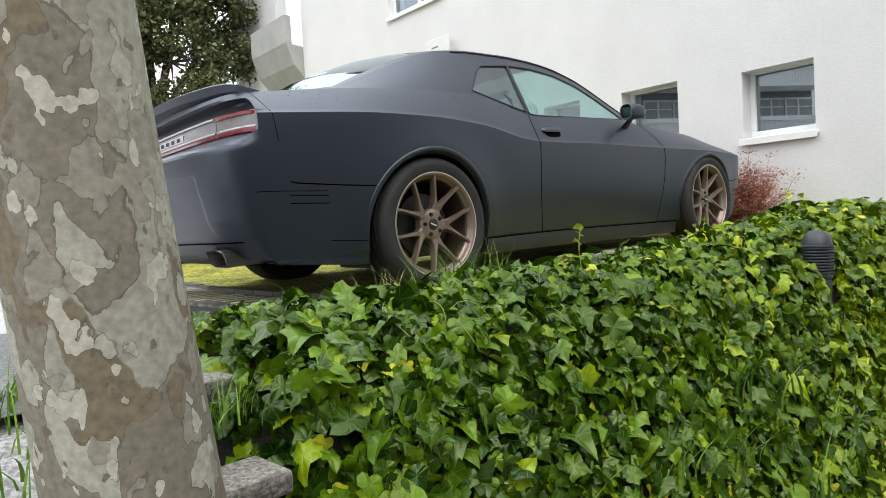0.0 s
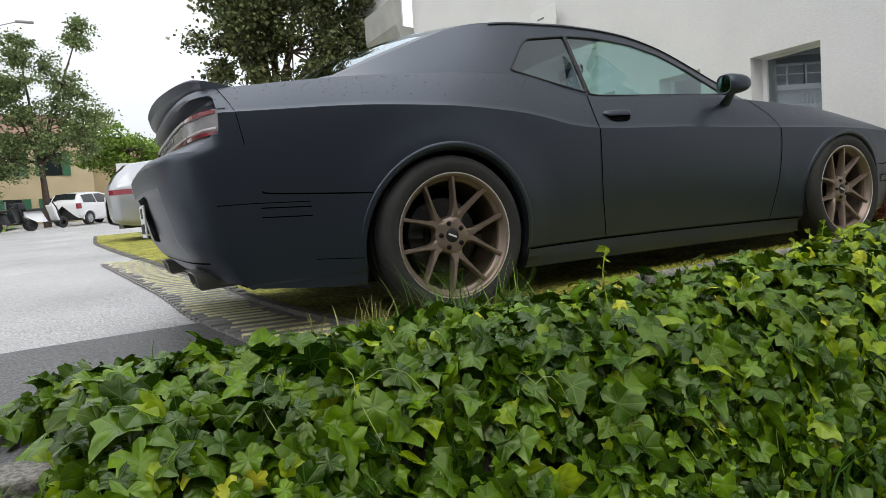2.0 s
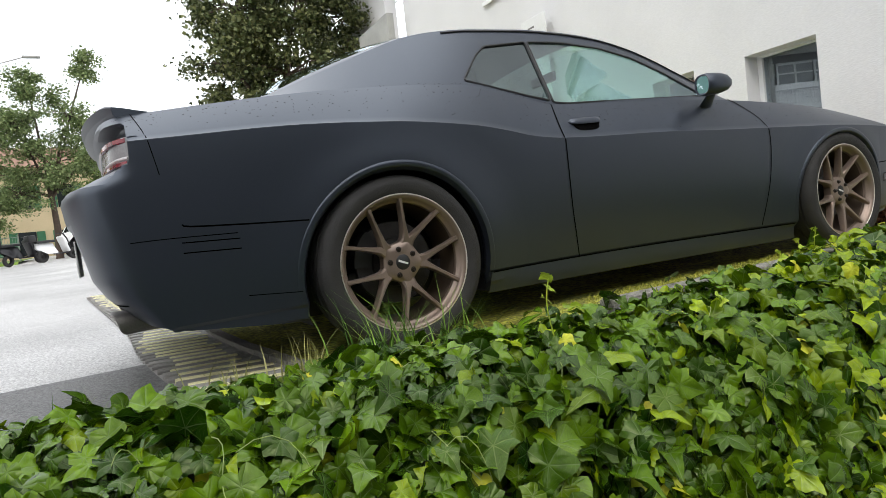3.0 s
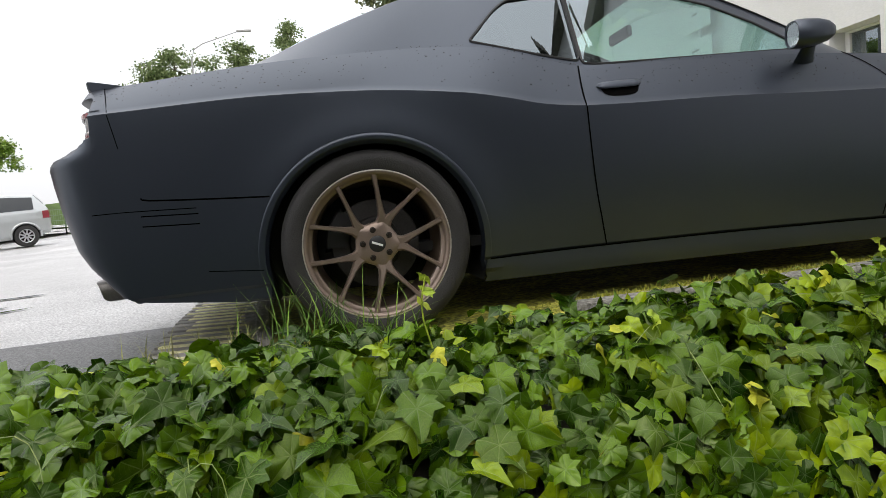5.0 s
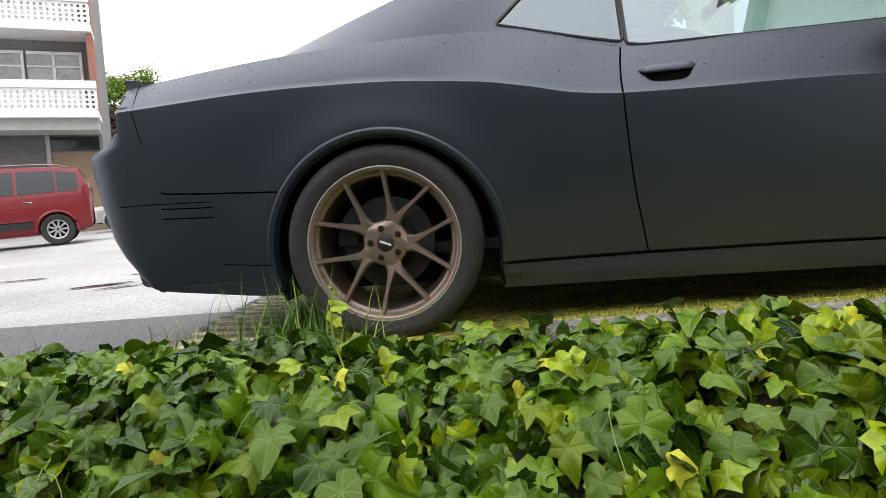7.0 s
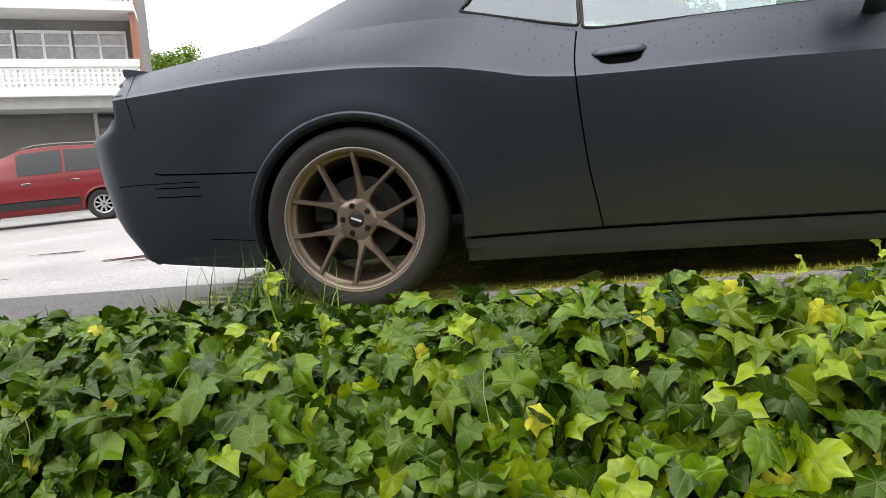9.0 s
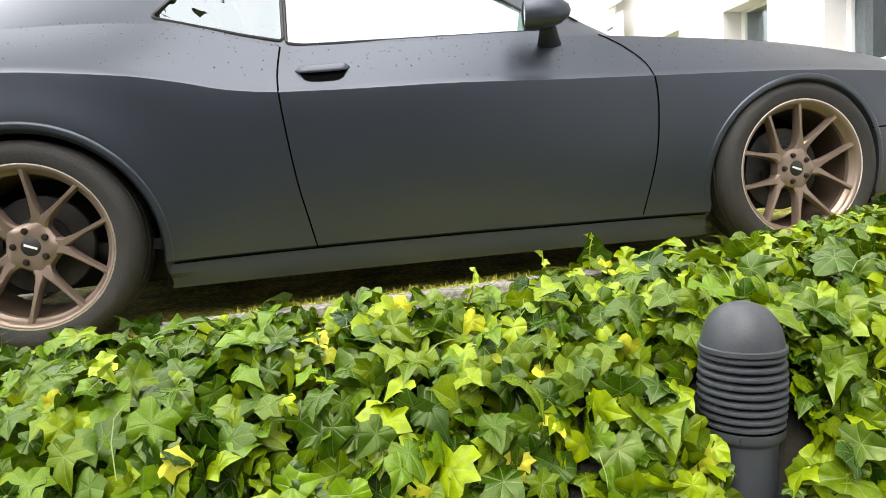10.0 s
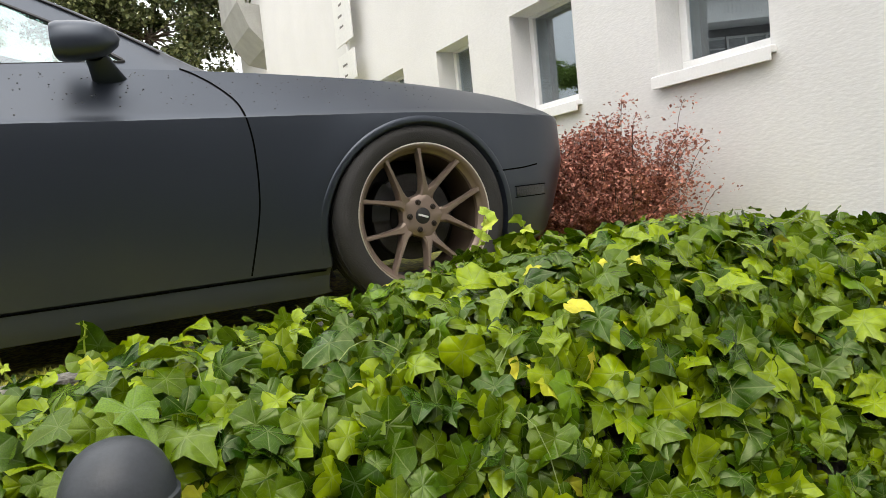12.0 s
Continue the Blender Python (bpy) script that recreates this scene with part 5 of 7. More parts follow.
for i in range(60):
    t = i / 59
    c = T0.lerp(T1, t)
    z = c.z
    r = 0.162 - 0.042 * min(1, (z + 0.9) / 2.2) + 0.05 * max(0, (-0.45 - z) / 0.45) ** 2
    row = []
    for k in range(40):
        a = 2 * math.pi * k / 40
        rr = r * (1 + 0.05 * noise.noise(Vector((math.cos(a) * 1.2, math.sin(a) * 1.2, z * 1.3))) + 0.012 * noise.noise(Vector((math.cos(a) * 5, math.sin(a) * 5, z * 6))))
        row.append((c.x + rr * math.cos(a), c.y + rr * math.sin(a), z))
    rows.append(row)
grid_faces(bm, rows, True)
part("trunk", bm, BARK, trunk, smooth=60)


# ---- the paved strip and the edging of the bay ----
JOINT = mat("mossy_paving_joint", (0.68, 0.64, 0.22), 0.85, 0, 0.35, 3.0, 40.0, 0.5, col2=(0.74, 0.71, 0.48))
PAVER = mat("dark_concrete_paver", (0.25, 0.24, 0.225), 0.7, 0, 0.3, 5, 90, 0.5, obj=True)
sheet("paving_joints", [(y, bay_edge(y) - 0.432, bay_edge(y) - 0.02) for y in np.arange(-1.45, 5.1, 0.25)], PAVER, 0.010, "gritty bed of the paved strip", "ground", n=3)
paving = thing("paved_strip", "strip of narrow dark concrete pavers with mossy joints", "paving", kind="structure")
pr = random.Random(3)
pv = boxbm(-0.5, 0.5, -0.5, 0.5, -0.5, 0.5, 0.06)
pm = bpy.data.meshes.new("paver")
pv.to_mesh(pm)
pv.free()
pm.materials.append(PAVER)
jm = pm.copy()
jm.materials.clear()
jm.materials.append(JOINT)
y = -1.40
while y < 4.85:
    wid = pr.uniform(0.075, 0.095)
    ex = bay_edge(y)
    gap = pr.uniform(0.034, 0.046)
    turn = Euler((0, 0, radians(pr.uniform(-2, 2) - 4))).to_matrix().to_4x4()
    ob = new("paver", pm)
    ob.parent = paving
    ob.matrix_basis = Matrix.Translation((ex - 0.23, y + wid / 2, ground_z(ex, y) - 0.0035 + pr.uniform(-0.0015, 0.0015))) @ turn @ Matrix.Diagonal((0.40, wid, 0.03, 1))
    a, b = pr.uniform(0.03, 0.10), pr.uniform(0.33, 0.43)
    ob = new("moss_joint", jm)
    ob.parent = paving
    ob.matrix_basis = Matrix.Translation((ex - (a + b) / 2, y + wid + gap / 2, ground_z(ex, y) + 0.001)) @ turn @ Matrix.Diagonal((b - a, gap * pr.uniform(0.45, 0.85), 0.03, 1))
    y += wid + gap
edging = thing("bay_edging", "row of grey edging stones along the mossy bay", "kerb", kind="structure")
y = -1.45
while y < 13.5:
    L = pr.uniform(0.18, 0.26)
    ex = bay_edge(y + L / 2)
    sl = (bay_edge(y + L) - bay_edge(y)) / L
    ob = new("edging_stone", pm)
    ob.parent = edging
    ob.matrix_basis = Matrix.Translation((ex + 0.01, y + L / 2, ground_z(ex, y) + 0.012 + pr.uniform(-0.003, 0.003))) @ Euler((0, 0, -math.atan(sl))).to_matrix().to_4x4() @ Matrix.Diagonal((0.06, L - 0.012, 0.045, 1))
    y += L
pm2 = pm.copy()
pm2.materials.clear()
pm2.materials.append(CONCRETE)
for o in edging.children:
    o.data = pm2

# concrete blocks at the end of the bank
blocks = [(-1.68, -1.86, -0.05, 0.28, 0.06, 12), (-1.70, -2.24, -0.20, 0.22, 0.06, 5), (-1.64, -2.42, -0.35, 0.28, 0.07, 8)]
for bx, by, bz, L, H, rz in blocks:
    bm = boxbm(-L / 2, L / 2, -0.08, 0.08, -H, 0, 0.012)
    for v in bm.verts:
        v.co += Vector((noise.noise(v.co * 11), noise.noise(v.co * 9 + Vector((5, 0, 0))), noise.noise(v.co * 10))) * 0.006
    ob = link("concrete_block", bm, CONCRETE, smooth=40)
    ob.matrix_basis = pose(bx, by, bz + 0.03, 0, 0, rz)
    tagged(ob, "weathered concrete block edging the ivy bank", "block", "blocks edging the bank")

# ---- small plants ----
GRASS = leaf_material("grass_blade", (0.05, 0.13, 0.015), (0.22, 0.36, 0.05), 0.45)
STRAW = leaf_material("dry_grass_blade", (0.30, 0.30, 0.10), (0.42, 0.40, 0.18), 0.5)
SPROUT = leaf_material("fresh_ivy_leaf", (0.30, 0.42, 0.04), (0.45, 0.50, 0.06), 0.45)


def blade(bm, r, base, h, lean, az, w):
    pts = []
    for k in range(5):
        t = k / 4
        pts.append(Vector(base) + Vector((math.cos(az) * lean * t * t, math.sin(az) * lean * t * t, h * (t - 0.25 * lean / max(h, 0.01) * t * t))))
    side = Vector((-math.sin(az), math.cos(az), 0))
    rows = [[p - side * w * (1 - k / 4.2), p + side * w * (1 - k / 4.2)] for k, p in enumerate(pts)]
    grid_faces(bm, rows)


def tuft(x, y, z, n, h, spread, seed, material, label, name="grass_tuft"):
    r = random.Random(seed)
    bm = bmesh.new()
    for _ in range(n):
        blade(bm, r, (x + r.gauss(0, spread), y + r.gauss(0, spread), z - 0.02), h * r.uniform(0.5, 1.1), h * r.uniform(0.2, 0.9), r.uniform(0, 6.28), r.uniform(0.002, 0.0045))
    return tagged(link(name, bm, material), label, "grass", "grass tufts by the bank", "stuff")


tuft(-0.28, -1.36, 0.06, 70, 0.29, 0.08, 1, GRASS, "thin green grass tuft beside the rear tyre")
tuft(-0.05, -1.42, 0.08, 46, 0.23, 0.07, 2, GRASS, "thin pale grass tuft beside the rear tyre")
tuft(-0.50, -1.25, 0.05, 44, 0.16, 0.07, 3, STRAW, "pale dry grass tuft beside the drive")
tuft(-0.78, -1.18, 0.05, 30, 0.14, 0.06, 4, STRAW, "pale dry grass tuft beside the drive")
tuft(-1.25, -1.25, 0.04, 14, 0.10, 0.08, 5, GRASS, "thin green grass tuft beside the drive")
tuft(-1.62, -2.06, -0.08, 40, 0.14, 0.06, 6, GRASS, "green grass tuft between the concrete blocks")
for k, (gx, gy) in enumerate(((0.35, -2.42), (0.15, -2.50), (-0.25, -2.48), (0.7, -2.46), (0.95, -2.55), (-0.6, -2.50), (0.5, -2.62), (0.05, -2.7))):
    bm = bmesh.new()
    r = random.Random(40 + k)
    for _ in range(9):
        blade(bm, r, (gx + r.gauss(0, 0.09), gy + r.gauss(0, 0.05), bank_z(gx, gy) - 0.01), r.uniform(0.16, 0.30), r.uniform(0.10, 0.24), r.uniform(2.6, 6.5), r.uniform(0.004, 0.008))
    tagged(link("grass_tuft", bm, GRASS), "broad grass blades growing through the ivy", "grass", "grass tufts by the bank", "stuff")
bm = bmesh.new()
r = random.Random(77)
for _ in range(2200):
    gx, gy = r.uniform(-3.6, -1.75), r.uniform(-3.4, -1.45)
    blade(bm, r, (gx, gy, base_z(gx, gy)), r.uniform(0.08, 0.26), r.uniform(0.04, 0.16), r.uniform(0, 6.28), r.uniform(0.003, 0.006))
tagged(link("grass", bm, GRASS), "long green grass round the plane tree", "grass", kind="stuff")
bm = bmesh.new()
for _ in range(2600):
    gx = r.uniform(0.3, 3.2)
    gy = r.uniform(-1.50, -1.0)
    blade(bm, r, (gx, gy, (verge_z(gx, gy) if gx > 0.4 else ground_z(gx, gy)) - 0.004), r.uniform(0.01, 0.035), r.uniform(0.005, 0.03), r.uniform(0, 6.28), r.uniform(0.0015, 0.003))
tagged(link("moss_tufts", bm, leaf_material("moss_tuft", (0.14, 0.16, 0.015), (0.36, 0.34, 0.05), 0.8)), "short moss and grass along the kerb", "moss", kind="stuff")


def sprout(x, y, z, h, seed, n=3, size=0.05, material=None):
    r = random.Random(seed)
    s = thing("ivy_sprout", "young yellow-green ivy shoot standing above the bed", "plant", group="ivy shoots")
    pts = [(x, y, z - 0.05)]
    for k in range(1, 6):
        t = k / 5
        pts.append((x + 0.02 * math.sin(3 * t + seed), y - 0.015 * t, z - 0.05 + (h + 0.05) * t))
    bm = bmesh.new()
    tube(bm, pts, 0.0022, 5)
    part("stem", bm, SPROUT, s)
    for k in range(n):
        p = pts[5 - k if k < 3 else 2]
        vs, fs = leaf_points(size * r.uniform(0.75, 1.1), 0.2, -0.1, 0.1, r)
        me = bpy.data.meshes.new("leaf")
        me.from_pydata(vs, [], fs)
        me.materials.append(SPROUT)
        ob = new("leaf", me)
        ob.parent = s
        ob.matrix_basis = Matrix.Translation(p) @ Euler((r.uniform(0.5, 1.1), r.uniform(-0.5, 0.3), r.uniform(-2.6, 0.6) if k % 2 else r.uniform(0, 3))).to_matrix().to_4x4()


sprout(0.05, -1.87, 0.19, 0.13, 3, 3, 0.05)
sprout(1.36, -1.62, 0.16, 0.07, 5, 3, 0.04)
sprout(1.62, -1.55, 0.18, 0.08, 8, 4, 0.03)
sprout(1.78, -1.52, 0.20, 0.09, 9, 4, 0.03)
sprout(2.78, -1.62, 0.34, 0.10, 11, 4, 0.06)
sprout(2.86, -1.70, 0.34, 0.08, 12, 4, 0.05)
sprout(0.55, -2.02, 0.14, 0.05, 13, 2, 0.04)

# ---- red barberry by the wall ----
BARB = leaf_material("red_barberry_leaf", (0.17, 0.050, 0.045), (0.68, 0.30, 0.24), 0.5)
TWIG = mat("brown_twig", (0.08, 0.055, 0.04), 0.8, 0, 0.3, 12, 90)
shrub = thing("barberry_shrub", "red-leaved barberry shrub with arching twigs against the white wall", "shrub")
r = random.Random(21)
bmS = bmesh.new()
lv, lf = [], []
for k in range(190):
    az, el = r.uniform(0, 6.28), r.uniform(0.35, 1.5)
    L = r.uniform(0.50, 0.88) * (0.85 if el < 0.7 else 1.0)
    base = Vector((4.34 + r.gauss(0, 0.07), -0.36 + r.gauss(0, 0.17), 0.12))
    d = Vector((math.cos(az) * math.cos(el) * 0.62, math.sin(az) * math.cos(el) * 0.72, math.sin(el)))
    pts = []
    for i in range(8):
        t = i / 7
        p = base + d * L * t + Vector((0, 0, -0.18 * L * t * t))
        p.x = min(p.x, 4.80)
        pts.append(p)
    tube(bmS, pts, [0.004 * (1 - 0.7 * i / 7) for i in range(8)], 4)
    long_twig = r.random() < 0.22
    if long_twig:
        tip = pts[-1]
        ext = [tip + Vector((d.x * 0.2 * t, d.y * 0.22 * t, 0.30 * t - 0.13 * t * t)) for t in (0, 0.35, 0.7, 1.0)]
        for e in ext:
            e.x = min(e.x, 4.80)
        tube(bmS, ext, 0.0018, 4)
        pts += ext[1:]
    for i, p in enumerate(pts[2:]):
        for _ in range(62 if i < 6 else 12):
            q = p + Vector((r.gauss(0, 0.045), r.gauss(0, 0.045), r.gauss(0, 0.022)))
            q.x = min(q.x, 4.82)
            s = r.uniform(0.014, 0.027)
            m = Matrix.Translation(q) @ Euler((r.uniform(-1, 1), r.uniform(-1, 1), r.uniform(0, 6.28))).to_matrix().to_4x4()
            o = len(lv)
            lv += [tuple(m @ Vector(v)) for v in ((0, 0, 0), (0.55 * s, 0.32 * s, 0.1 * s), (s, 0, 0), (0.55 * s, -0.32 * s, 0.1 * s))]
            lf += [(o, o + 1, o + 2), (o, o + 2, o + 3)]
tagged(part("twig", bmS, TWIG, shrub), kind="stuff")
me = bpy.data.meshes.new("shrub_leaves")
me.from_pydata(lv, [], lf)
me.materials.append(BARB)
ob = new("shrub_leaves", me)
ob.parent = shrub
tagged(ob, kind="stuff")

# ---- sign plates before the wall ----
sg = thing("sign_post", "two white sign plates on a slim post by the wall", "sign")
bm = bmesh.new()
tube(bm, [(4.735, 4.45, -0.1), (4.735, 4.45, 3.2)], 0.022, 10)
part("post", bm, WFRAME, sg, smooth=60)
for z0, z1, n in ((2.48, 3.35, 5), (2.02, 2.37, 2)):
    pl = part("plate", boxbm(4.695, 4.71, 4.15, 4.75, z0, z1, 0.006), WHITEP, sg)
    for k in range(n):
        zz = z1 - 0.14 - k * 0.13
        part("mark", boxbm(4.692, 4.695, 4.42 + 0.02 * (k % 2), 4.58 - 0.03 * (k % 3), zz - 0.012, zz + 0.012), STEEL, pl)

# ---- balcony past the corner of the white building ----
GREYC = mat("grey_balcony_concrete", (0.36, 0.36, 0.34), 0.85, 0, 0.15, 3, 60, 0.3)
balc = thing("balcony", "grey concrete balcony with a curved underside", "balcony", kind="structure")
bm = bmesh.new()
rows = []
for k in range(15):
    t = k / 14
    yy = 9.12 + 1.7 * t
    rows.append([(4.45, yy, 4.98), (4.45, yy, 4.40), (4.47, yy, 4.36), (4.62, yy, 3.95), (4.9, yy, 3.62), (5.4, yy, 3.5), (5.4, yy, 4.30), (4.60, yy, 4.38), (4.60, yy, 4.98)])
vr = grid_faces(bm, rows, True)
bm.faces.new(vr[0])
bm.faces.new(vr[-1])
part("parapet", bm, GREYC, balc)
wall_sheet("wall_recess", 9.11, 14.0, -1.2, 9.0, [(10.0, 11.4, 4.4, 6.6)], 5.42, 0.3, RENDERW, "white recessed wall behind the balcony")

# ---- parked cars ----


def parked_car(name, label, st, wheels, paint, m, glass_x, rear_glass=None, lamp=None, rad=0.31, group="parked cars", rails=False, nose_lamp=None):
    car = thing(name, label, "car", m, group)

    def at(x):
        xs = [s[0] for s in st]
        return [float(np.interp(x, xs, [s[i] for s in st])) for i in range(6)]

    def ring(x):
        _, zb, zl, wl_, zt, wt = at(x)
        return [(wl_ * 0.90, zb), (wl_ * 0.97, zb + 0.08), (wl_ * 1.0, zb + (zl - zb) * 0.45), (wl_ * 1.005, zb + (zl - zb) * 0.72), (wl_ * 0.985, zl), (wl_ * 0.985 + (wt - wl_ * 0.985) * 0.55, zl + (zt - zl) * 0.6), (wt, zt - 0.012), (wt * 0.82, zt + 0.012), (0.0, zt + 0.035)]
    def fine(x):
        rg = ring(x)
        out = []
        for (w1, z1), (w2, z2) in zip(rg[:-2], rg[1:-1]):
            out += [(w1 + (w2 - w1) * k / 4, z1 + (z2 - z1) * k / 4) for k in range(4)]
        return out + rg[-2:]
    xs = np.linspace(st[0][0], st[-1][0], 120)
    bm = bmesh.new()
    for sgn in (-1, 1):
        vr = grid_faces(bm, [[(x, sgn * w, z) for w, z in fine(x)] for x in xs])
        bm.faces.new(vr[0])
        bm.faces.new(vr[-1])
        for wx in wheels:
            dead = [f for f in bm.faces if f.calc_center_median().y * sgn > 0.45 and math.hypot(f.calc_center_median().x - wx, f.calc_center_median().z - rad) < rad + 0.05]
            bmesh.ops.delete(bm, geom=dead, context="FACES")
    bmesh.ops.remove_doubles(bm, verts=bm.verts, dist=0.001)
    part("body", bm, paint, car, smooth=32)
    box_in = boxbm(st[0][0] + 0.2, st[-1][0] - 0.2, -0.62, 0.62, at(0.5)[1] + 0.02, 0.7)
    part("chassis", box_in, TRIM, car)
    for sgn in (-1, 1):
        for a, b in glass_x:
            bm = bmesh.new()
            rows = []
            for i in range(9):
                x = a + (b - a) * i / 8
                _, zb, zl, wl_, zt, wt = at(x)
                h = zt - zl
                if h < 0.12:
                    continue
                rows.append([(x, sgn * (wl_ * 0.985 + (wt - wl_ * 0.985) * k + 0.006 + 0.03 * k * (1 - k)), zl + h * k2) for k, k2 in ((0.10, 0.12), (0.33, 0.37), (0.6, 0.64), (0.86, 0.86))])
            grid_faces(bm, rows)
            part("side_window", bm, GLASSBLK, car, "dark side window glass", smooth=60)
        for wx in wheels:
            wy = at(wx)[3] - 0.09
            bm = bmesh.new()
            tube(bm, [(wx + (rad + 0.055) * math.cos(q), sgn * (at(wx + (rad + 0.055) * math.cos(q))[3] * 0.985), rad + (rad + 0.055) * math.sin(q)) for q in np.linspace(radians(-8), radians(188), 25)], 0.034, 6)
            part("arch_trim", bm, paint, car, smooth=60)
            w = new("wheel")
            w.parent = car
            w.matrix_basis = pose(wx, sgn * wy, rad, 0, 0, 0 if sgn < 0 else 180)
            part("tyre", spin([(rad * 0.62, -0.09), (rad * 0.66, -0.1), (rad * 0.94, -0.098), (rad, -0.07), (rad, 0.09), (rad * 0.6, 0.1)], 36, "Y"), RUBBER, w, smooth=40)
            bm = spin([(rad * 0.55, -0.07), (rad * 0.64, -0.092), (rad * 0.66, -0.085), (rad * 0.6, 0.05)], 36, "Y")
            for k in range(9):
                an = 2 * math.pi * k / 9
                c = Matrix.Rotation(an, 4, "Y")
                box(bm, 0.02, rad * 0.6, -0.086, -0.06, -0.018, 0.018, m=c)
            part("rim", bm, ALLOY, w, "silver alloy rim")
            part("hub_back", spin([(0.0001, -0.02), (rad * 0.6, -0.02)], 24, "Y"), GAP, w)
        if lamp:
            for (lx0, lx1, z0, z1, mt) in lamp:
                bm = bmesh.new()
                rows = []
                for i in range(7):
                    x = lx0 + (lx1 - lx0) * i / 6
                    ww = at(x)[3]
                    rows.append([(x - 0.012 * (1 if lx0 < 1 else -1), sgn * (ww * 1.0 + 0.012), z0), (x - 0.012 * (1 if lx0 < 1 else -1), sgn * (ww * 0.99 + 0.012), z1)])
                grid_faces(bm, rows)
                part("lamp", bm, mt, car, "car lamp")
        xh = (glass_x[0][0] + glass_x[-1][1]) / 2
        for hx in (xh - 0.15, xh + 0.75):
            ww = at(hx)[3]
            part("door_handle", boxbm(hx, hx + 0.17, sgn * (ww + 0.004) - 0.012, sgn * (ww + 0.004) + 0.012, at(hx)[2] - 0.12, at(hx)[2] - 0.09, 0.005), CHROME if rails else paint, car)
    if rear_glass:
        a, b = rear_glass
        bm = bmesh.new()
        rows = []
        for i in range(5):
            x = a + (b - a) * i / 4
            _, zb, zl, wl_, zt, wt = at(x)
            rows.append([(x - 0.01, yk * wt * 0.86, zt + 0.03 * (1 - abs(yk)) + 0.012) for yk in (-1, -0.5, 0, 0.5, 1)])
        grid_faces(bm, rows)
        part("rear_window", bm, GLASSBLK, car, "dark rear window glass", smooth=60)
    if rails:
        for sgn in (-1, 1):
            x0, x1 = wheels[0] + 0.42, wheels[1] - 0.45
            for nm, z0, z1, out, mt in (("side_guard", 0.36, 0.50, 0.012, TRIM), ("chrome_strip", 0.50, 0.522, 0.014, CHROME)):
                bm = bmesh.new()
                grid_faces(bm, [[(x, sgn * (at(x)[3] + out - 0.02), z0), (x, sgn * (at(x)[3] + out), z0 + 0.004), (x, sgn * (at(x)[3] + out), z1 - 0.004), (x, sgn * (at(x)[3] + out - 0.02), z1)] for x in np.linspace(x0, x1, 14)])
                part(nm, bm, mt, car, "black side guard" if mt is TRIM else "thin chrome strip")
            bm = bmesh.new()
            tube(bm, [(x, sgn * at(x)[5] * 0.9, at(x)[4] + (0.055 if 0 < i < 8 else 0.02)) for i, x in enumerate(np.linspace(-0.3, 1.4, 9))], 0.016, 6)
            part("roof_rail", bm, STEEL, car)
    return car


GLASSBLK = mat("dark_car_glass", (0.018, 0.022, 0.024), 0.05, 0, 0.1, spec=0.45)
ALLOY = mat("silver_alloy", (0.5, 0.5, 0.51), 0.35, 0.8, 0.1)
SILVER = mat("silver_white_paint", (0.36, 0.37, 0.39), 0.28, 0.45, 0.05, 2, 200, coat=0.5)
WHITECAR = mat("white_car_paint", (0.72, 0.72, 0.72), 0.3, 0, 0.04, coat=0.5)
REDCAR = mat("dark_red_paint", (0.17, 0.006, 0.010), 0.35, 0.0, 0.1, coat=0.12)
GREYCAR = mat("silver_grey_paint", (0.42, 0.44, 0.44), 0.28, 0.4, 0.06, coat=0.5)
BLACKCAR = mat("black_gloss_paint", (0.012, 0.012, 0.014), 0.35, 0, 0.1, coat=0.1)
WAGON = [(-0.96, 0.46, 0.82, 0.62, 0.86, 0.58), (-0.92, 0.34, 0.93, 0.80, 1.0, 0.72), (-0.80, 0.30, 0.98, 0.87, 1.20, 0.67), (-0.58, 0.26, 0.99, 0.89, 1.40, 0.62), (0.0, 0.22, 0.97, 0.90, 1.47, 0.62), (0.8, 0.2, 0.95, 0.90, 1.49, 0.62), (1.4, 0.2, 0.94, 0.90, 1.45, 0.62), (1.85, 0.2, 0.94, 0.90, 1.28, 0.64), (2.3, 0.2, 0.95, 0.88, 0.99, 0.72), (2.7, 0.22, 0.92, 0.87, 0.95, 0.66), (3.3, 0.27, 0.80, 0.80, 0.83, 0.6), (3.6, 0.38, 0.64, 0.55, 0.66, 0.45)]
MPV = [(-0.66, 0.42, 0.95, 0.62, 1.0, 0.6), (-0.63, 0.34, 1.0, 0.80, 1.22, 0.68), (-0.50, 0.28, 1.02, 0.85, 1.52, 0.64), (0.0, 0.24, 1.0, 0.86, 1.60, 0.62), (0.8, 0.22, 0.98, 0.86, 1.62, 0.62), (1.4, 0.22, 0.97, 0.86, 1.58, 0.62), (1.9, 0.22, 0.98, 0.86, 1.38, 0.64), (2.4, 0.24, 1.0, 0.84, 1.08, 0.68), (2.9, 0.3, 0.9, 0.80, 0.95, 0.6), (3.3, 0.42, 0.7, 0.6, 0.74, 0.5)]
HATCH = [(-0.62, 0.45, 0.80, 0.58, 0.84, 0.55), (-0.58, 0.34, 0.90, 0.74, 1.0, 0.66), (-0.30, 0.28, 0.92, 0.80, 1.36, 0.60), (0.3, 0.22, 0.90, 0.82, 1.42, 0.58), (1.0, 0.2, 0.88, 0.82, 1.42, 0.58), (1.4, 0.2, 0.87, 0.82, 1.32, 0.60), (1.95, 0.2, 0.88, 0.80, 0.95, 0.68), (2.5, 0.24, 0.82, 0.78, 0.86, 0.62), (2.95, 0.28, 0.66, 0.72, 0.70, 0.55), (3.15, 0.36, 0.56, 0.5, 0.58, 0.42)]


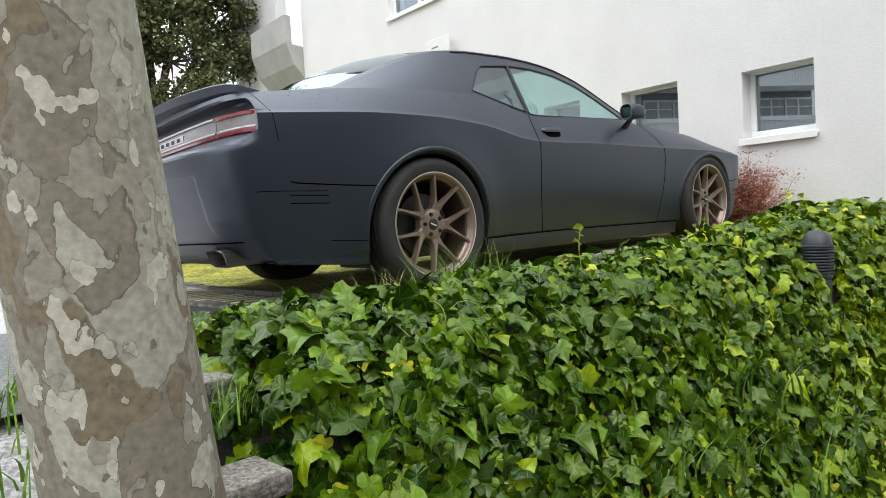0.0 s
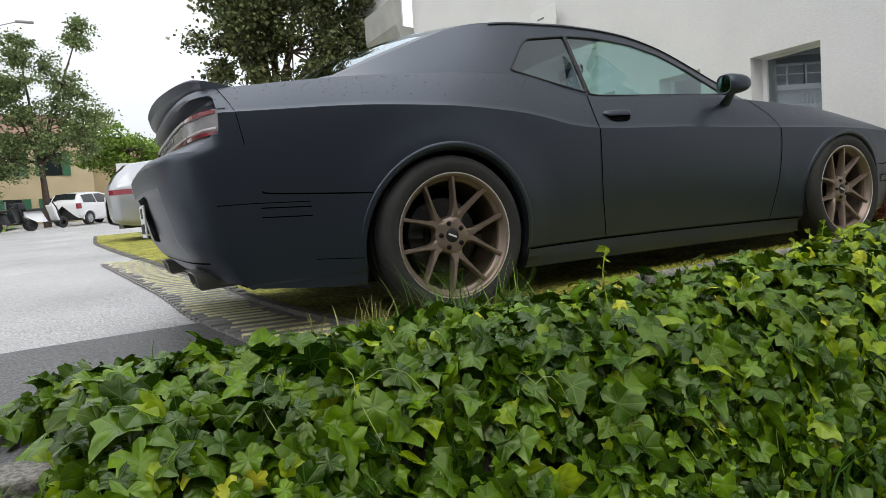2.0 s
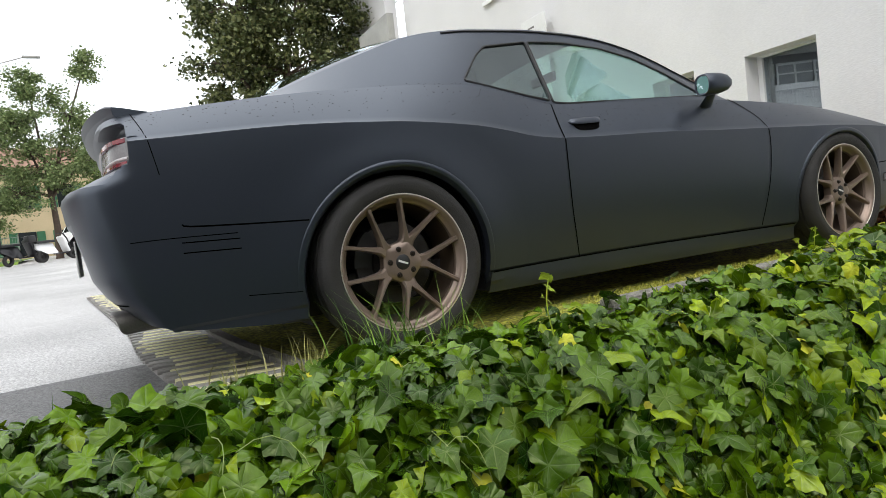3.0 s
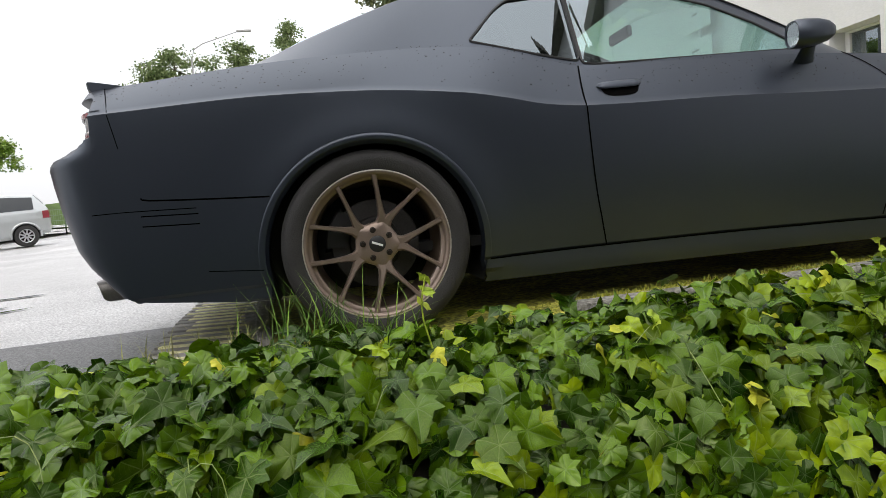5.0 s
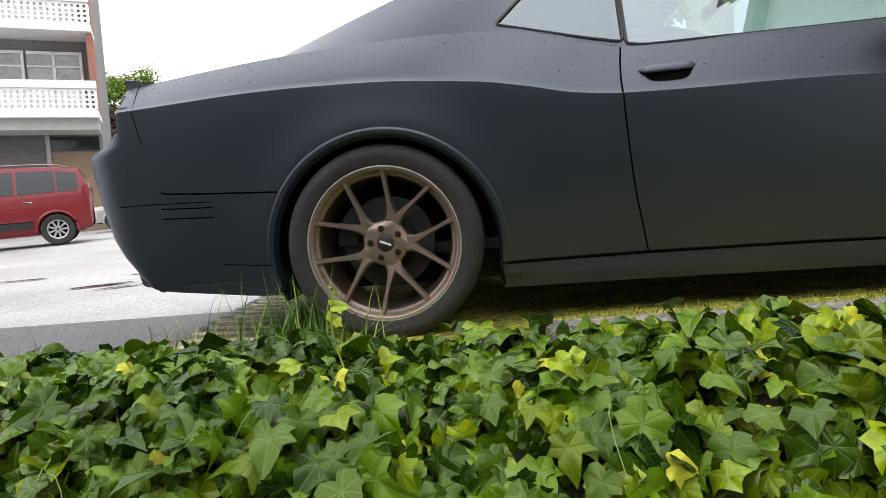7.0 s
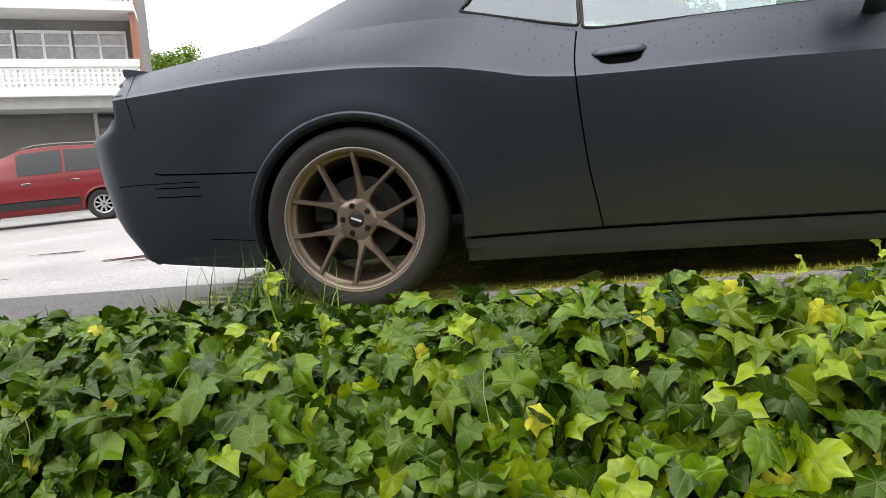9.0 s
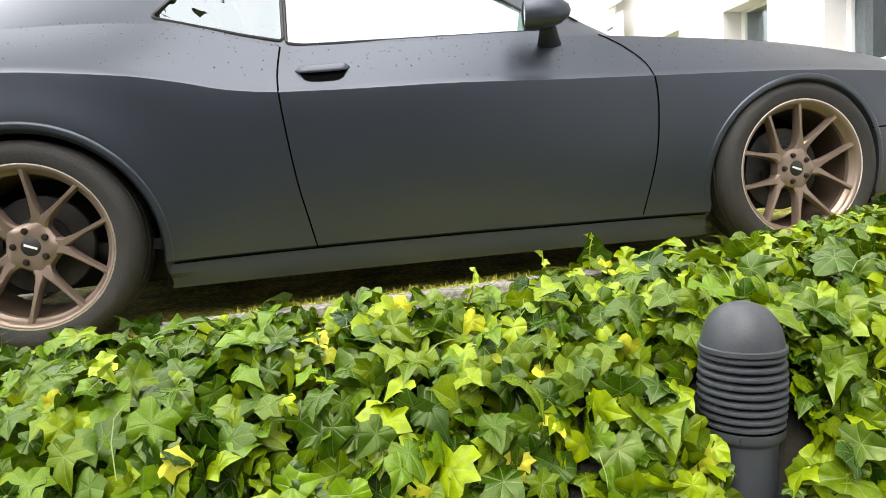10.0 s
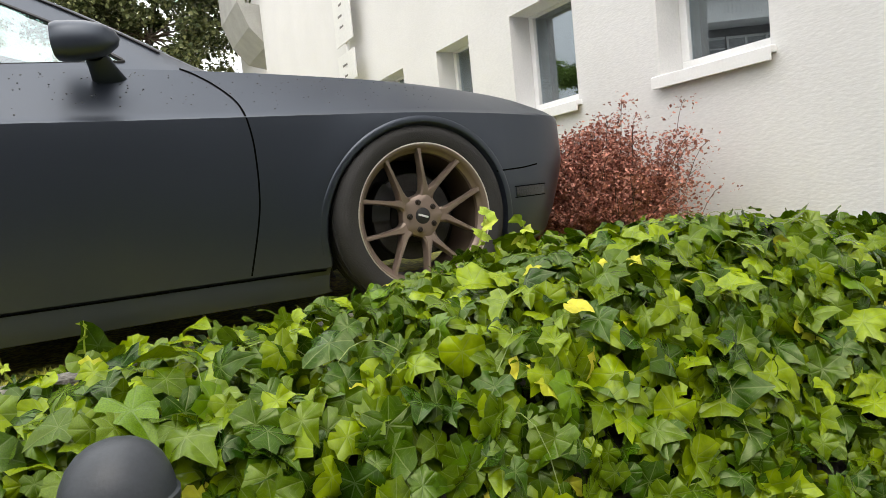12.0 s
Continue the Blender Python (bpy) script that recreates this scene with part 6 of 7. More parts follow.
def stand(x, y, yaw):
    a = radians(yaw)
    d = Vector((math.cos(a), math.sin(a), 0))
    rise = ground_z(x + d.x, y + d.y) - ground_z(x - d.x, y - d.y)
    return pose(x, y, ground_z(x, y) + 0.005, 0, 0, yaw) @ pose(0, 0, 0, 0, -math.degrees(math.atan(rise / 2)), 0)


parked_car("station_wagon", "silver white estate car parked nose-in on the moss", WAGON, (0, 2.73), SILVER, stand(-0.25, 10.5, 2), ((0.0, 0.46), (0.50, 1.0), (1.05, 1.8)), (-0.90, -0.6), ((-0.93, -0.55, 0.84, 0.93, LAMPRED),), 0.325)
black = parked_car("black_car", "black saloon parked between two other cars", HATCH, (0, 2.44), BLACKCAR, stand(-0.08, 3.95, 2), ((-0.25, 0.5), (0.56, 1.6)), (-0.5, -0.3), ((-0.60, -0.40, 0.70, 0.86, LAMPRED),), 0.31)
for sgn in (-1, 1):
    part("tail_lamp", boxbm(-0.645, -0.45, sgn * 0.64 - 0.12, sgn * 0.64 + 0.12, 0.66, 0.84, 0.03), LAMPRED, black, "red and white tail lamp", smooth=40)
part("rear_bumper", boxbm(-0.72, -0.50, -0.80, 0.80, 0.36, 0.60, 0.05), BLACKCAR, black, smooth=40)
part("bumper_trim", boxbm(-0.728, -0.70, -0.74, 0.74, 0.50, 0.53, 0.008), CHROME, black, "thin chrome bumper strip")
parked_car("red_mpv", "dark red compact people carrier parked by the street", MPV, (0, 2.54), REDCAR, stand(-8.95, 10.1, 211), ((-0.45, -0.08), (-0.04, 0.62), (0.68, 1.5)), (-0.6, -0.5), ((-0.655, -0.55, 0.98, 1.18, LAMPRED),), 0.315, rails=True)
parked_car("silver_hatchback", "silver small hatchback parked along the street", HATCH, (0, 2.44), GREYCAR, stand(-8.5, 16.3, 205), ((-0.25, 0.5), (0.56, 1.6)), (-0.5, -0.3), ((2.75, 3.05, 0.62, 0.72, LAMPWHT), (-0.60, -0.42, 0.72, 0.92, LAMPRED)), 0.29)
parked_car("white_hatchback", "small white hatchback parked along the far street", HATCH, (0, 2.44), WHITECAR, stand(-2.3, 29.5, 52), ((-0.25, 0.5), (0.56, 1.6)), (-0.5, -0.3), ((-0.60, -0.40, 0.72, 0.95, LAMPRED),), 0.29)
parked_car("white_hatchback", "white hatchback parked behind another on the far street", HATCH, (0, 2.44), WHITECAR, stand(0.3, 33.0, 52), ((-0.25, 0.5), (0.56, 1.6)), (-0.5, -0.3), None, 0.29)

# ---- scooters ----


def scooter(x, y, yaw, paint, label):
    s = thing("scooter", label, "scooter", stand(x, y, yaw), "parked scooters")
    for wx in (0.0, 1.25):
        part("wheel", (lambda b: (bmesh.ops.translate(b, verts=b.verts, vec=(wx, 0, 0.23)), b)[1])(spin([(0.10, -0.05), (0.20, -0.05), (0.23, 0.0), (0.20, 0.05), (0.10, 0.05)], 24, "Y")), RUBBER, s, smooth=50)
    bm = bmesh.new()
    grid_faces(bm, [[(-0.25, w, z) for w, z in ((-0.05, 0.55), (0, 0.75), (0.05, 0.55))], [(0.1, w, z) for w, z in ((-0.16, 0.32), (0, 0.78), (0.16, 0.32))], [(0.45, w, z) for w, z in ((-0.16, 0.3), (0, 0.70), (0.16, 0.3))], [(0.62, w, z) for w, z in ((-0.14, 0.28), (0, 0.36), (0.14, 0.28))]])
    part("tail_fairing", bm, paint, s, smooth=40)
    part("seat", boxbm(-0.25, 0.5, -0.13, 0.13, 0.74, 0.84, 0.03), TRIM, s, smooth=40)
    part("floorboard", boxbm(0.5, 0.95, -0.14, 0.14, 0.26, 0.32, 0.02), TRIM, s)
    part("front_shield", boxbm(-0.05, 0.05, -0.2, 0.2, 0, 0.65, 0.03, m=Matrix.Translation((0.98, 0, 0.32)) @ Matrix.Rotation(radians(-18), 4, "Y")), paint, s, smooth=40)
    bm = bmesh.new()
    tube(bm, [(1.25, 0, 0.23), (1.05, 0, 0.85), (0.92, 0, 1.05)], 0.025, 6)
    tube(bm, [(0.86, -0.32, 1.06), (0.92, 0, 1.05), (0.86, 0.32, 1.06)], 0.016, 6)
    part("handlebar", bm, TRIM, s)
    part("top_box", boxbm(-0.55, -0.25, -0.17, 0.17, 0.82, 1.08, 0.05), TRIM, s, smooth=40)


scooter(-3.6, 25.6, 38, WHITECAR, "white scooter with a dark top box on its stand")
scooter(-4.7, 25.4, 42, BLACKCAR, "black scooter with a dark seat on its stand")

# ---- street furniture ----
street_lamp = thing("street_lamp", "tall slim grey street lamp with a long arm", "street lamp")
zz = ground_z(-5.73, 28) + 0.25
bm = bmesh.new()
tube(bm, [(-5.73, 28, zz - 0.4), (-5.73, 28, zz + 1.4), (-5.73, 28, zz + 1.45), (-5.73, 28, zz + 7.0), (-5.6, 28, zz + 7.45), (-5.2, 28, zz + 7.7), (-3.6, 28, zz + 8.2)], [0.085, 0.08, 0.06, 0.04, 0.033, 0.028, 0.022], 8)
part("pole", bm, GREYC, street_lamp, smooth=60)
part("lamp_head", boxbm(-3.65, -3.0, 27.9, 28.1, zz + 8.17, zz + 8.26, 0.03), GREYC, street_lamp, smooth=40)
fence = thing("fence", "low grey-green wire fence before the trees", "fence")
WIRE = mat("green_grey_wire", (0.20, 0.25, 0.21), 0.6, 0.2, 0.15, 4, 60)
for k in range(8):
    x = -14.0 + 1.3 * k
    zz = ground_z(x, 30.5)
    part("post", boxbm(x - 0.03, x + 0.03, 30.47, 30.53, zz, zz + 1.25, 0.006), WIRE, fence)
    if k < 7:
        bm = bmesh.new()
        for q in range(5):
            z = zz + 0.15 + q * 0.26
            tube(bm, [(x, 30.5, z), (x + 1.3, 30.5, z)], 0.012, 4)
        for q in range(1, 13):
            tube(bm, [(x + q * 0.1, 30.5, zz + 0.1), (x + q * 0.1, 30.5, zz + 1.2)], 0.007, 4)
        part("panel", bm, WIRE, fence)
BLUE = mat("blue_sign", (0.02, 0.12, 0.45), 0.4, 0, 0.1)
ps = thing("parking_sign", "blue and white parking sign on a grey post", "sign")
zz = ground_z(-0.5, 19)
bm = bmesh.new()
tube(bm, [(-0.5, 19, zz), (-0.5, 19, zz + 2.0)], 0.03, 8)
part("post", bm, GREYC, ps)
pb = part("blue_plate", boxbm(-0.77, -0.23, 18.94, 18.96, zz + 1.0, zz + 1.45, 0.004), BLUE, ps)
part("white_plate", boxbm(-0.77, -0.23, 18.94, 18.96, zz + 1.48, zz + 1.98, 0.004), WHITEP, ps)
tx = bpy.data.curves.new("letter", "FONT")
tx.body, tx.size, tx.extrude = "P", 0.42, 0.003
tm = new("letter_tmp", tx)
bpy.context.view_layer.update()
lm = bpy.data.meshes.new_from_object(tm.evaluated_get(bpy.context.evaluated_depsgraph_get()))
bpy.data.objects.remove(tm)
lm.materials.append(WHITEP)
lo = new("letter", lm)
lo.parent = ps
lo.matrix_basis = pose(-0.67, 18.935, zz + 1.08, 90, 0, 0)

# ---- trees ----


def tree(name, label, pos, trunk_h, crown, n, leaf, material, seed, trunk_r=0.16, group="", bark_mat=None):
    """crown: list of (centre, radii); leaves gather in clumps round branch ends."""
    r = random.Random(seed)
    t = thing(name, label, "tree", group=group)
    base = Vector(pos)
    bm = bmesh.new()
    top = base + Vector((0, 0, trunk_h))
    tube(bm, [base - Vector((0, 0, 0.3)), base.lerp(top, 0.5) + Vector((r.uniform(-0.1, 0.1), 0, 0)), top], [trunk_r * 1.25, trunk_r, trunk_r * 0.75], 10)
    clumps = []
    for c, rad in crown:
        c = Vector(c)
        tube(bm, [top, top.lerp(c, 0.6) + Vector((0, 0, 0.2)), c], [trunk_r * 0.6, trunk_r * 0.35, 0.02], 6)
        for _ in range(int(26 * rad[0] * rad[2] / 2) + 8):
            d = Vector((r.gauss(0, 1), r.gauss(0, 1), r.gauss(0, 1))).normalized() * r.uniform(0.45, 1.05)
            p = c + Vector((d.x * rad[0], d.y * rad[1], d.z * rad[2]))
            clumps.append(p)
            if r.random() < 0.5:
                tube(bm, [c, c.lerp(p, 0.5) + Vector((0, 0, 0.1)), p], [0.03, 0.018, 0.006], 4)
    part("trunk", bm, bark_mat or TWIG, t, smooth=60)
    lv, lf = [], []
    per = max(1, n // len(clumps))
    for p in clumps:
        cr = r.uniform(0.18, 0.38) * min(1.0, 0.4 + leaf * 3)
        for _ in range(int(per * r.uniform(0.5, 1.5))):
            q = p + Vector((r.gauss(0, cr), r.gauss(0, cr), r.gauss(0, cr * 0.65)))
            s = leaf * r.uniform(0.6, 1.3)
            m = Matrix.Translation(q) @ Euler((r.gauss(0, 0.7), r.gauss(0.3, 0.6), r.uniform(0, 6.28))).to_matrix().to_4x4()
            o = len(lv)
            lv += [tuple(m @ Vector(v)) for v in ((0, 0, 0), (0.35 * s, 0.45 * s, 0.05 * s), (s, 0, -0.1 * s), (0.35 * s, -0.45 * s, 0.05 * s))]
            lf += [(o, o + 1, o + 2), (o, o + 2, o + 3)]
    me = bpy.data.meshes.new("crown")
    me.from_pydata(lv, [], lf)
    me.materials.append(material)
    ob = new("crown", me)
    ob.parent = t
    tagged(ob, kind="stuff")
    return t


MAPLE = leaf_material("dark_maple_leaf", (0.028, 0.045, 0.016), (0.24, 0.25, 0.12), 0.42)
BIRCH = leaf_material("birch_leaf", (0.10, 0.15, 0.06), (0.30, 0.36, 0.17), 0.5)
LIME = leaf_material("bright_tree_leaf", (0.11, 0.20, 0.03), (0.32, 0.44, 0.08), 0.5)
PURPLE = leaf_material("purple_tree_leaf", (0.05, 0.018, 0.025), (0.13, 0.06, 0.06), 0.5)
PLANE = leaf_material("plane_leaf", (0.04, 0.09, 0.02), (0.12, 0.22, 0.04), 0.45)
tree("maple_tree", "dense dark green maple beside the white building", (2.9, 13.2, 0.4), 2.6,
     [((1.9, 12.8, 4.8), (0.9, 1.2, 1.1)), ((3.2, 12.6, 4.6), (1.3, 1.2, 1.1)), ((5.0, 13.4, 5.2), (1.1, 1.2, 1.3)), ((2.2, 13.0, 6.3), (1.5, 1.4, 1.3)), ((3.8, 13.2, 6.8), (1.5, 1.4, 1.3)), ((2.9, 13.2, 8.2), (1.6, 1.5, 1.3)), ((5.4, 14.0, 6.6), (1.0, 1.0, 1.2))], 48000, 0.105, MAPLE, 5, 0.18)
tree("birch_tree", "airy pale green birch across the street", (-3.4, 30.5, 0.8), 2.8,
     [((-1.6, 30.0, 5.2), (1.2, 1.2, 1.3)), ((-3.2, 30.0, 5.0), (1.6, 1.4, 1.5)), ((-2.4, 30.2, 7.2), (1.1, 1.1, 1.3)), ((-4.4, 30.2, 6.6), (1.3, 1.2, 1.4)), ((-1.5, 30.0, 9.3), (0.5, 0.5, 0.8)), ((-3.8, 30.3, 8.5), (0.7, 0.6, 0.9)), ((-4.6, 30.2, 3.8), (1.2, 1.1, 1.1))], 24000, 0.115, BIRCH, 6, 0.14)
tree("birch_tree", "broad olive green birch beside the fence", (-6.6, 33.0, 0.8), 2.0,
     [((-5.6, 32.6, 7.9), (1.2, 1.1, 1.2)), ((-7.4, 32.6, 8.5), (1.5, 1.3, 1.3)), ((-8.6, 32.6, 7.6), (1.3, 1.2, 1.4)), ((-7.4, 32.6, 6.4), (1.7, 1.4, 1.4)), ((-6.2, 32.4, 4.8), (1.6, 1.4, 1.6)), ((-8.6, 32.6, 4.4), (1.8, 1.4, 1.7)), ((-7.0, 32.2, 2.7), (1.9, 1.2, 1.0)), ((-9.6, 32.4, 2.4), (1.4, 1.2, 1.0))], 28000, 0.125, BIRCH, 16, 0.16)
tree("lime_tree", "bright green tree across the street", (0.4, 35.0, 1.0), 2.2, [((0.4, 35, 4.6), (1.9, 1.5, 1.3)), ((2.2, 36, 4.0), (1.6, 1.5, 1.0)), ((-1.0, 35, 5.2), (1.4, 1.4, 1.4)), ((4.2, 37, 3.8), (1.5, 1.4, 0.9))], 16000, 0.15, LIME, 7)
tree("street_tree", "round green tree on the lawn behind the street", (-16.8, 31.0, 0.6), 2.2, [((-16.8, 31, 4.6), (1.7, 1.5, 1.3)), ((-18.2, 31, 4.0), (1.3, 1.2, 1.1)), ((-15.6, 31, 4.4), (1.0, 1.0, 1.1))], 12000, 0.14, LIME, 9)
tree("street_tree", "bright green tree beside the apartment building", (-18.0, 27.0, 0.6), 3.2, [((-18.0, 27, 6.2), (1.2, 1.2, 1.3)), ((-19.3, 27, 5.2), (1.3, 1.2, 1.5)), ((-17.2, 28, 7.0), (1.0, 1.0, 1.0))], 10000, 0.14, LIME, 10)
tree("copper_tree", "small purple-leaved tree beside the apartment building", (-17.4, 25.0, 0.6), 1.8, [((-17.4, 25, 4.0), (0.9, 0.9, 1.1)), ((-16.7, 25, 4.6), (0.7, 0.7, 0.8))], 3500, 0.16, PURPLE, 11)
# crown of the plane tree over the camera
cl = [((-2.9, -3.6, 5.6), (1.6, 1.4, 0.9)), ((-1.6, -3.0, 6.0), (1.1, 1.1, 0.8)), ((-0.35, -1.75, 6.1), (0.8, 0.6, 0.5)), ((-2.6, -1.6, 6.2), (1.3, 1.2, 0.8))]
r = random.Random(31)
bmS = bmesh.new()
lv, lf = [], []
for c, rad in cl:
    c = Vector(c)
    tube(bmS, [Vector((-2.40, -2.68, 4.1)), Vector((-2.40, -2.68, 4.1)).lerp(c, 0.55) + Vector((0, 0, 0.2)), c], [0.10, 0.06, 0.02], 8)
    for _ in range(46):
        d = Vector((r.gauss(0, 1), r.gauss(0, 1), r.gauss(0, 1))).normalized() * r.uniform(0.3, 1)
        p = c + Vector((d.x * rad[0], d.y * rad[1], d.z * rad[2]))
        tube(bmS, [c, c.lerp(p, 0.5), p], [0.02, 0.012, 0.005], 4)
        for _ in range(16):
            q = p + Vector((r.gauss(0, 0.2), r.gauss(0, 0.2), r.gauss(0, 0.12)))
            vs, fs = leaf_points(r.uniform(0.10, 0.19), 0.2, -0.1, 0.1, r)
            m = Matrix.Translation(q) @ Euler((r.gauss(0, 0.5), r.gauss(0.3, 0.5), r.uniform(0, 6.28))).to_matrix().to_4x4()
            o = len(lv)
            lv += [tuple(m @ Vector(v)) for v in vs]
            lf += [tuple(i + o for i in f) for f in fs]
part("limbs", bmS, BARK, trunk, smooth=60)
me = bpy.data.meshes.new("crown")
me.from_pydata(lv, [], lf)
me.materials.append(PLANE)
ob = new("crown", me)
ob.parent = trunk
tagged(ob, kind="stuff")

# ---- apartment building with perforated balconies ----
# apartment panes: pale grey base colour, mottled at random
PANEPALE = mat("pale_window_pane", (0.30, 0.31, 0.31), 0.1, 0, 0.35, 1.2, 9, spec=0.8)
BRICKR = mat("red_brown_wall", (0.30, 0.13, 0.09), 0.8, 0, 0.2, 4, 40)
STEELGREY = mat("grey_roller_door", (0.13, 0.125, 0.115), 0.6, 0.1, 0.12, 3, 40)
DOORW = mat("brown_board", (0.24, 0.17, 0.11), 0.8, 0, 0.2, 3, 40)
WHITEB = mat("white_balcony_panel", (0.72, 0.72, 0.71), 0.7, 0, 0.06, 3, 40)
HILLG = mat("far_green", (0.10, 0.15, 0.05), 0.9, 0, 0.35, 0.08, 0.6)
apm = Matrix.Translation((-11.75, 16.3, -0.12)) @ Matrix.Rotation(math.atan2(0.48, 0.87) + math.pi, 4, "Z")
apt = thing("apartment_building", "pale apartment block with perforated white balconies", "building", apm)
# local x runs along the front from its end, local y points to the viewer's side
LEN = 15.0
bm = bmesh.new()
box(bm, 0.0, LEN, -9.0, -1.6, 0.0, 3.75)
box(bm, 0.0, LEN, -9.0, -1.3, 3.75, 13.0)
# the balconies' shade on this wall is put into its grey colour
part("wall", bm, DIMWALL, apt, "recessed wall behind the balconies, shade painted in grey")
for fl, z0 in enumerate((3.80, 6.40, 9.0)):
    bm = boxbm(-0.05, LEN, -1.35, 0.1, z0, z0 + 0.22, 0.01)
    part("slab", bm, WHITEB, apt)
    bm = bmesh.new()
    zb, zt = z0 + 0.26, z0 + 0.84
    n = 92
    for k in range(n + 1):
        xx = LEN * k / n
        box(bm, xx - 0.045, xx + 0.045, 0.0, 0.05, zb, zt)
    for k in range(5):
        zz = zb + (zt - zb) * k / 4
        box(bm, 0, LEN, 0.005, 0.045, zz - 0.035, zz + 0.035)
    part("perforated_parapet", bm, WHITEB, apt, "white perforated balcony parapet")
    part("handrail", boxbm(-0.05, LEN, -0.02, 0.09, zt + 0.04, zt + 0.28, 0.01), WHITEB, apt)
    part("end_wall", boxbm(-0.06, 0.12, -1.35, -0.05, z0 + 0.22, z0 + 2.55), BRICKR, apt, "red-brown end wall of the balcony")
    for k in range(9):
        x0 = 0.4 + k * 1.62
        w = part("window", boxbm(x0, x0 + 1.5, -1.29, -1.24, z0 + 1.0, z0 + 2.2), PANEPALE, apt, "window with pale frame")
        bm = bmesh.new()
        for a, b, c, d in ((x0, x0 + 1.5, z0 + 0.95, z0 + 1.03), (x0, x0 + 1.5, z0 + 2.15, z0 + 2.25), (x0 - 0.05, x0 + 0.03, z0 + 0.95, z0 + 2.25), (x0 + 0.72, x0 + 0.8, z0 + 0.95, z0 + 2.25), (x0, x0 + 1.5, z0 + 1.75, z0 + 1.8)):
            box(bm, a, b, -1.26, -1.2, c, d)
        part("frame", bm, WFRAME, w)
        part("infill", boxbm(x0 - 0.06, x0 + 1.56, -1.30, -1.255, z0 + 0.2, z0 + 0.95), WHITEB, apt)
part("soffit_beam", boxbm(0.0, LEN, -1.45, -0.1, 3.45, 3.80, 0.01), GREYC, apt, "grey beam under the first balcony")
part("garage_panel", boxbm(0.1, 1.5, -1.60, -1.55, 0.0, 2.9), DOORW, apt, "brown boarded ground floor panel")
part("high_window", boxbm(0.1, 1.5, -1.60, -1.56, 2.95, 3.4), GLASSBLK, apt)
for k in range(3):
    part("panel_post", boxbm(1.52 + k * 4.4, 1.64 + k * 4.4, -1.60, -1.46, 0.0, 3.45), GREYC, apt)
    bm = bmesh.new()
    grid_faces(bm, [[(x, -1.56 + 0.02 * (q // 2 % 2), 0.02 + (q + 1) // 2 * 0.12) for q in range(56)] for x in (1.66 + k * 4.4, 5.90 + k * 4.4)])
    part("roller_door", bm, STEELGREY, apt, "grey slatted garage door")
# lawn in front of it
bm = bmesh.new()
grid_faces(bm, [[(x, y, max(ground_z(x, y) + 0.01, 0.85 * min(1, max(0, (y - 14.7) / 2.0)))) for y in np.arange(17.5, 34, 1.0)] for x in np.arange(-40, -10.9, 1.5)])
LAWN = mat("lawn", (0.14, 0.22, 0.03), 0.9, 0, 0.3, 2, 40, 0.6)
tagged(link("lawn", bm, LAWN, smooth=60), "green lawn before the apartment block", "lawn", kind="structure")
bm = bmesh.new()
grid_faces(bm, [[(x, y, ground_z(x, y) + (0.10 if y > 28.8 else 0.0)) for y in (28.7, 28.82, 30.0, 32.0, 36.0)] for x in np.arange(-10.8, -4.6, 1.0)])
tagged(link("verge", bm, LAWN), "green grass verge beside the street", "lawn", kind="structure")

# ---- far houses and hill ----
YEL = mat("yellow_house_wall", (0.52, 0.42, 0.26), 0.85, 0, 0.1, 1, 20)
GREENS = mat("green_shutter", (0.03, 0.13, 0.06), 0.6, 0, 0.15)
TILE = mat("brown_roof_tile", (0.20, 0.11, 0.07), 0.85, 0, 0.25, 4, 40)


def house(x, y, L, W, H, yaw, material, label):
    h = thing("house", label, "house", pose(x, y, 0.4, 0, 0, yaw), "far houses")
    part("wall", boxbm(-L / 2, L / 2, -W / 2, W / 2, 0, H), material, h)
    bm = bmesh.new()
    vs = [bm.verts.new(p) for p in ((-L / 2 - 0.4, -W / 2 - 0.4, H), (L / 2 + 0.4, -W / 2 - 0.4, H), (L / 2 + 0.4, W / 2 + 0.4, H), (-L / 2 - 0.4, W / 2 + 0.4, H), (-L / 2 + 1, 0, H + 1.8), (L / 2 - 1, 0, H + 1.8))]
    for f in ((0, 1, 5, 4), (2, 3, 4, 5), (1, 2, 5), (3, 0, 4), (3, 2, 1, 0)):
        bm.faces.new([vs[i] for i in f])
    part("roof", bm, TILE, h)
    for k in range(int(L / 2.2)):
        xx = -L / 2 + 1.1 + k * 2.2
        for zz in (0.9, 3.6):
            if zz + 1.3 < H:
                w = part("window", boxbm(xx - 0.45, xx + 0.45, -W / 2 - 0.03, -W / 2 - 0.005, zz, zz + 1.35), GLASSBLK, h)
                part("shutter", boxbm(xx - 0.9, xx - 0.47, -W / 2 - 0.06, -W / 2 - 0.005, zz, zz + 1.35), GREENS, w, "green shutter")
                part("shutter", boxbm(xx + 0.47, xx + 0.9, -W / 2 - 0.06, -W / 2 - 0.005, zz, zz + 1.35), GREENS, w, "green shutter")


house(-8.0, 45, 12, 8, 6.0, 10, YEL, "pale yellow house with green shutters")
house(0.0, 50, 9, 8, 4.6, -5, YEL, "pale yellow house with green shutters behind trees")
bm = bmesh.new()
rows = []
for k in range(61):
    a = radians(20 + 140 * k / 60)
    rows.append([(260 * math.cos(a), 260 * math.sin(a), z * (1 + 0.5 * noise.noise(Vector((k * 0.25, 0, 3))))) for z in (-2, 6, 11)])
grid_faces(bm, rows)
tagged(link("backdrop", bm, HILLG, smooth=60), "distant green hillside", "hill", kind="structure")

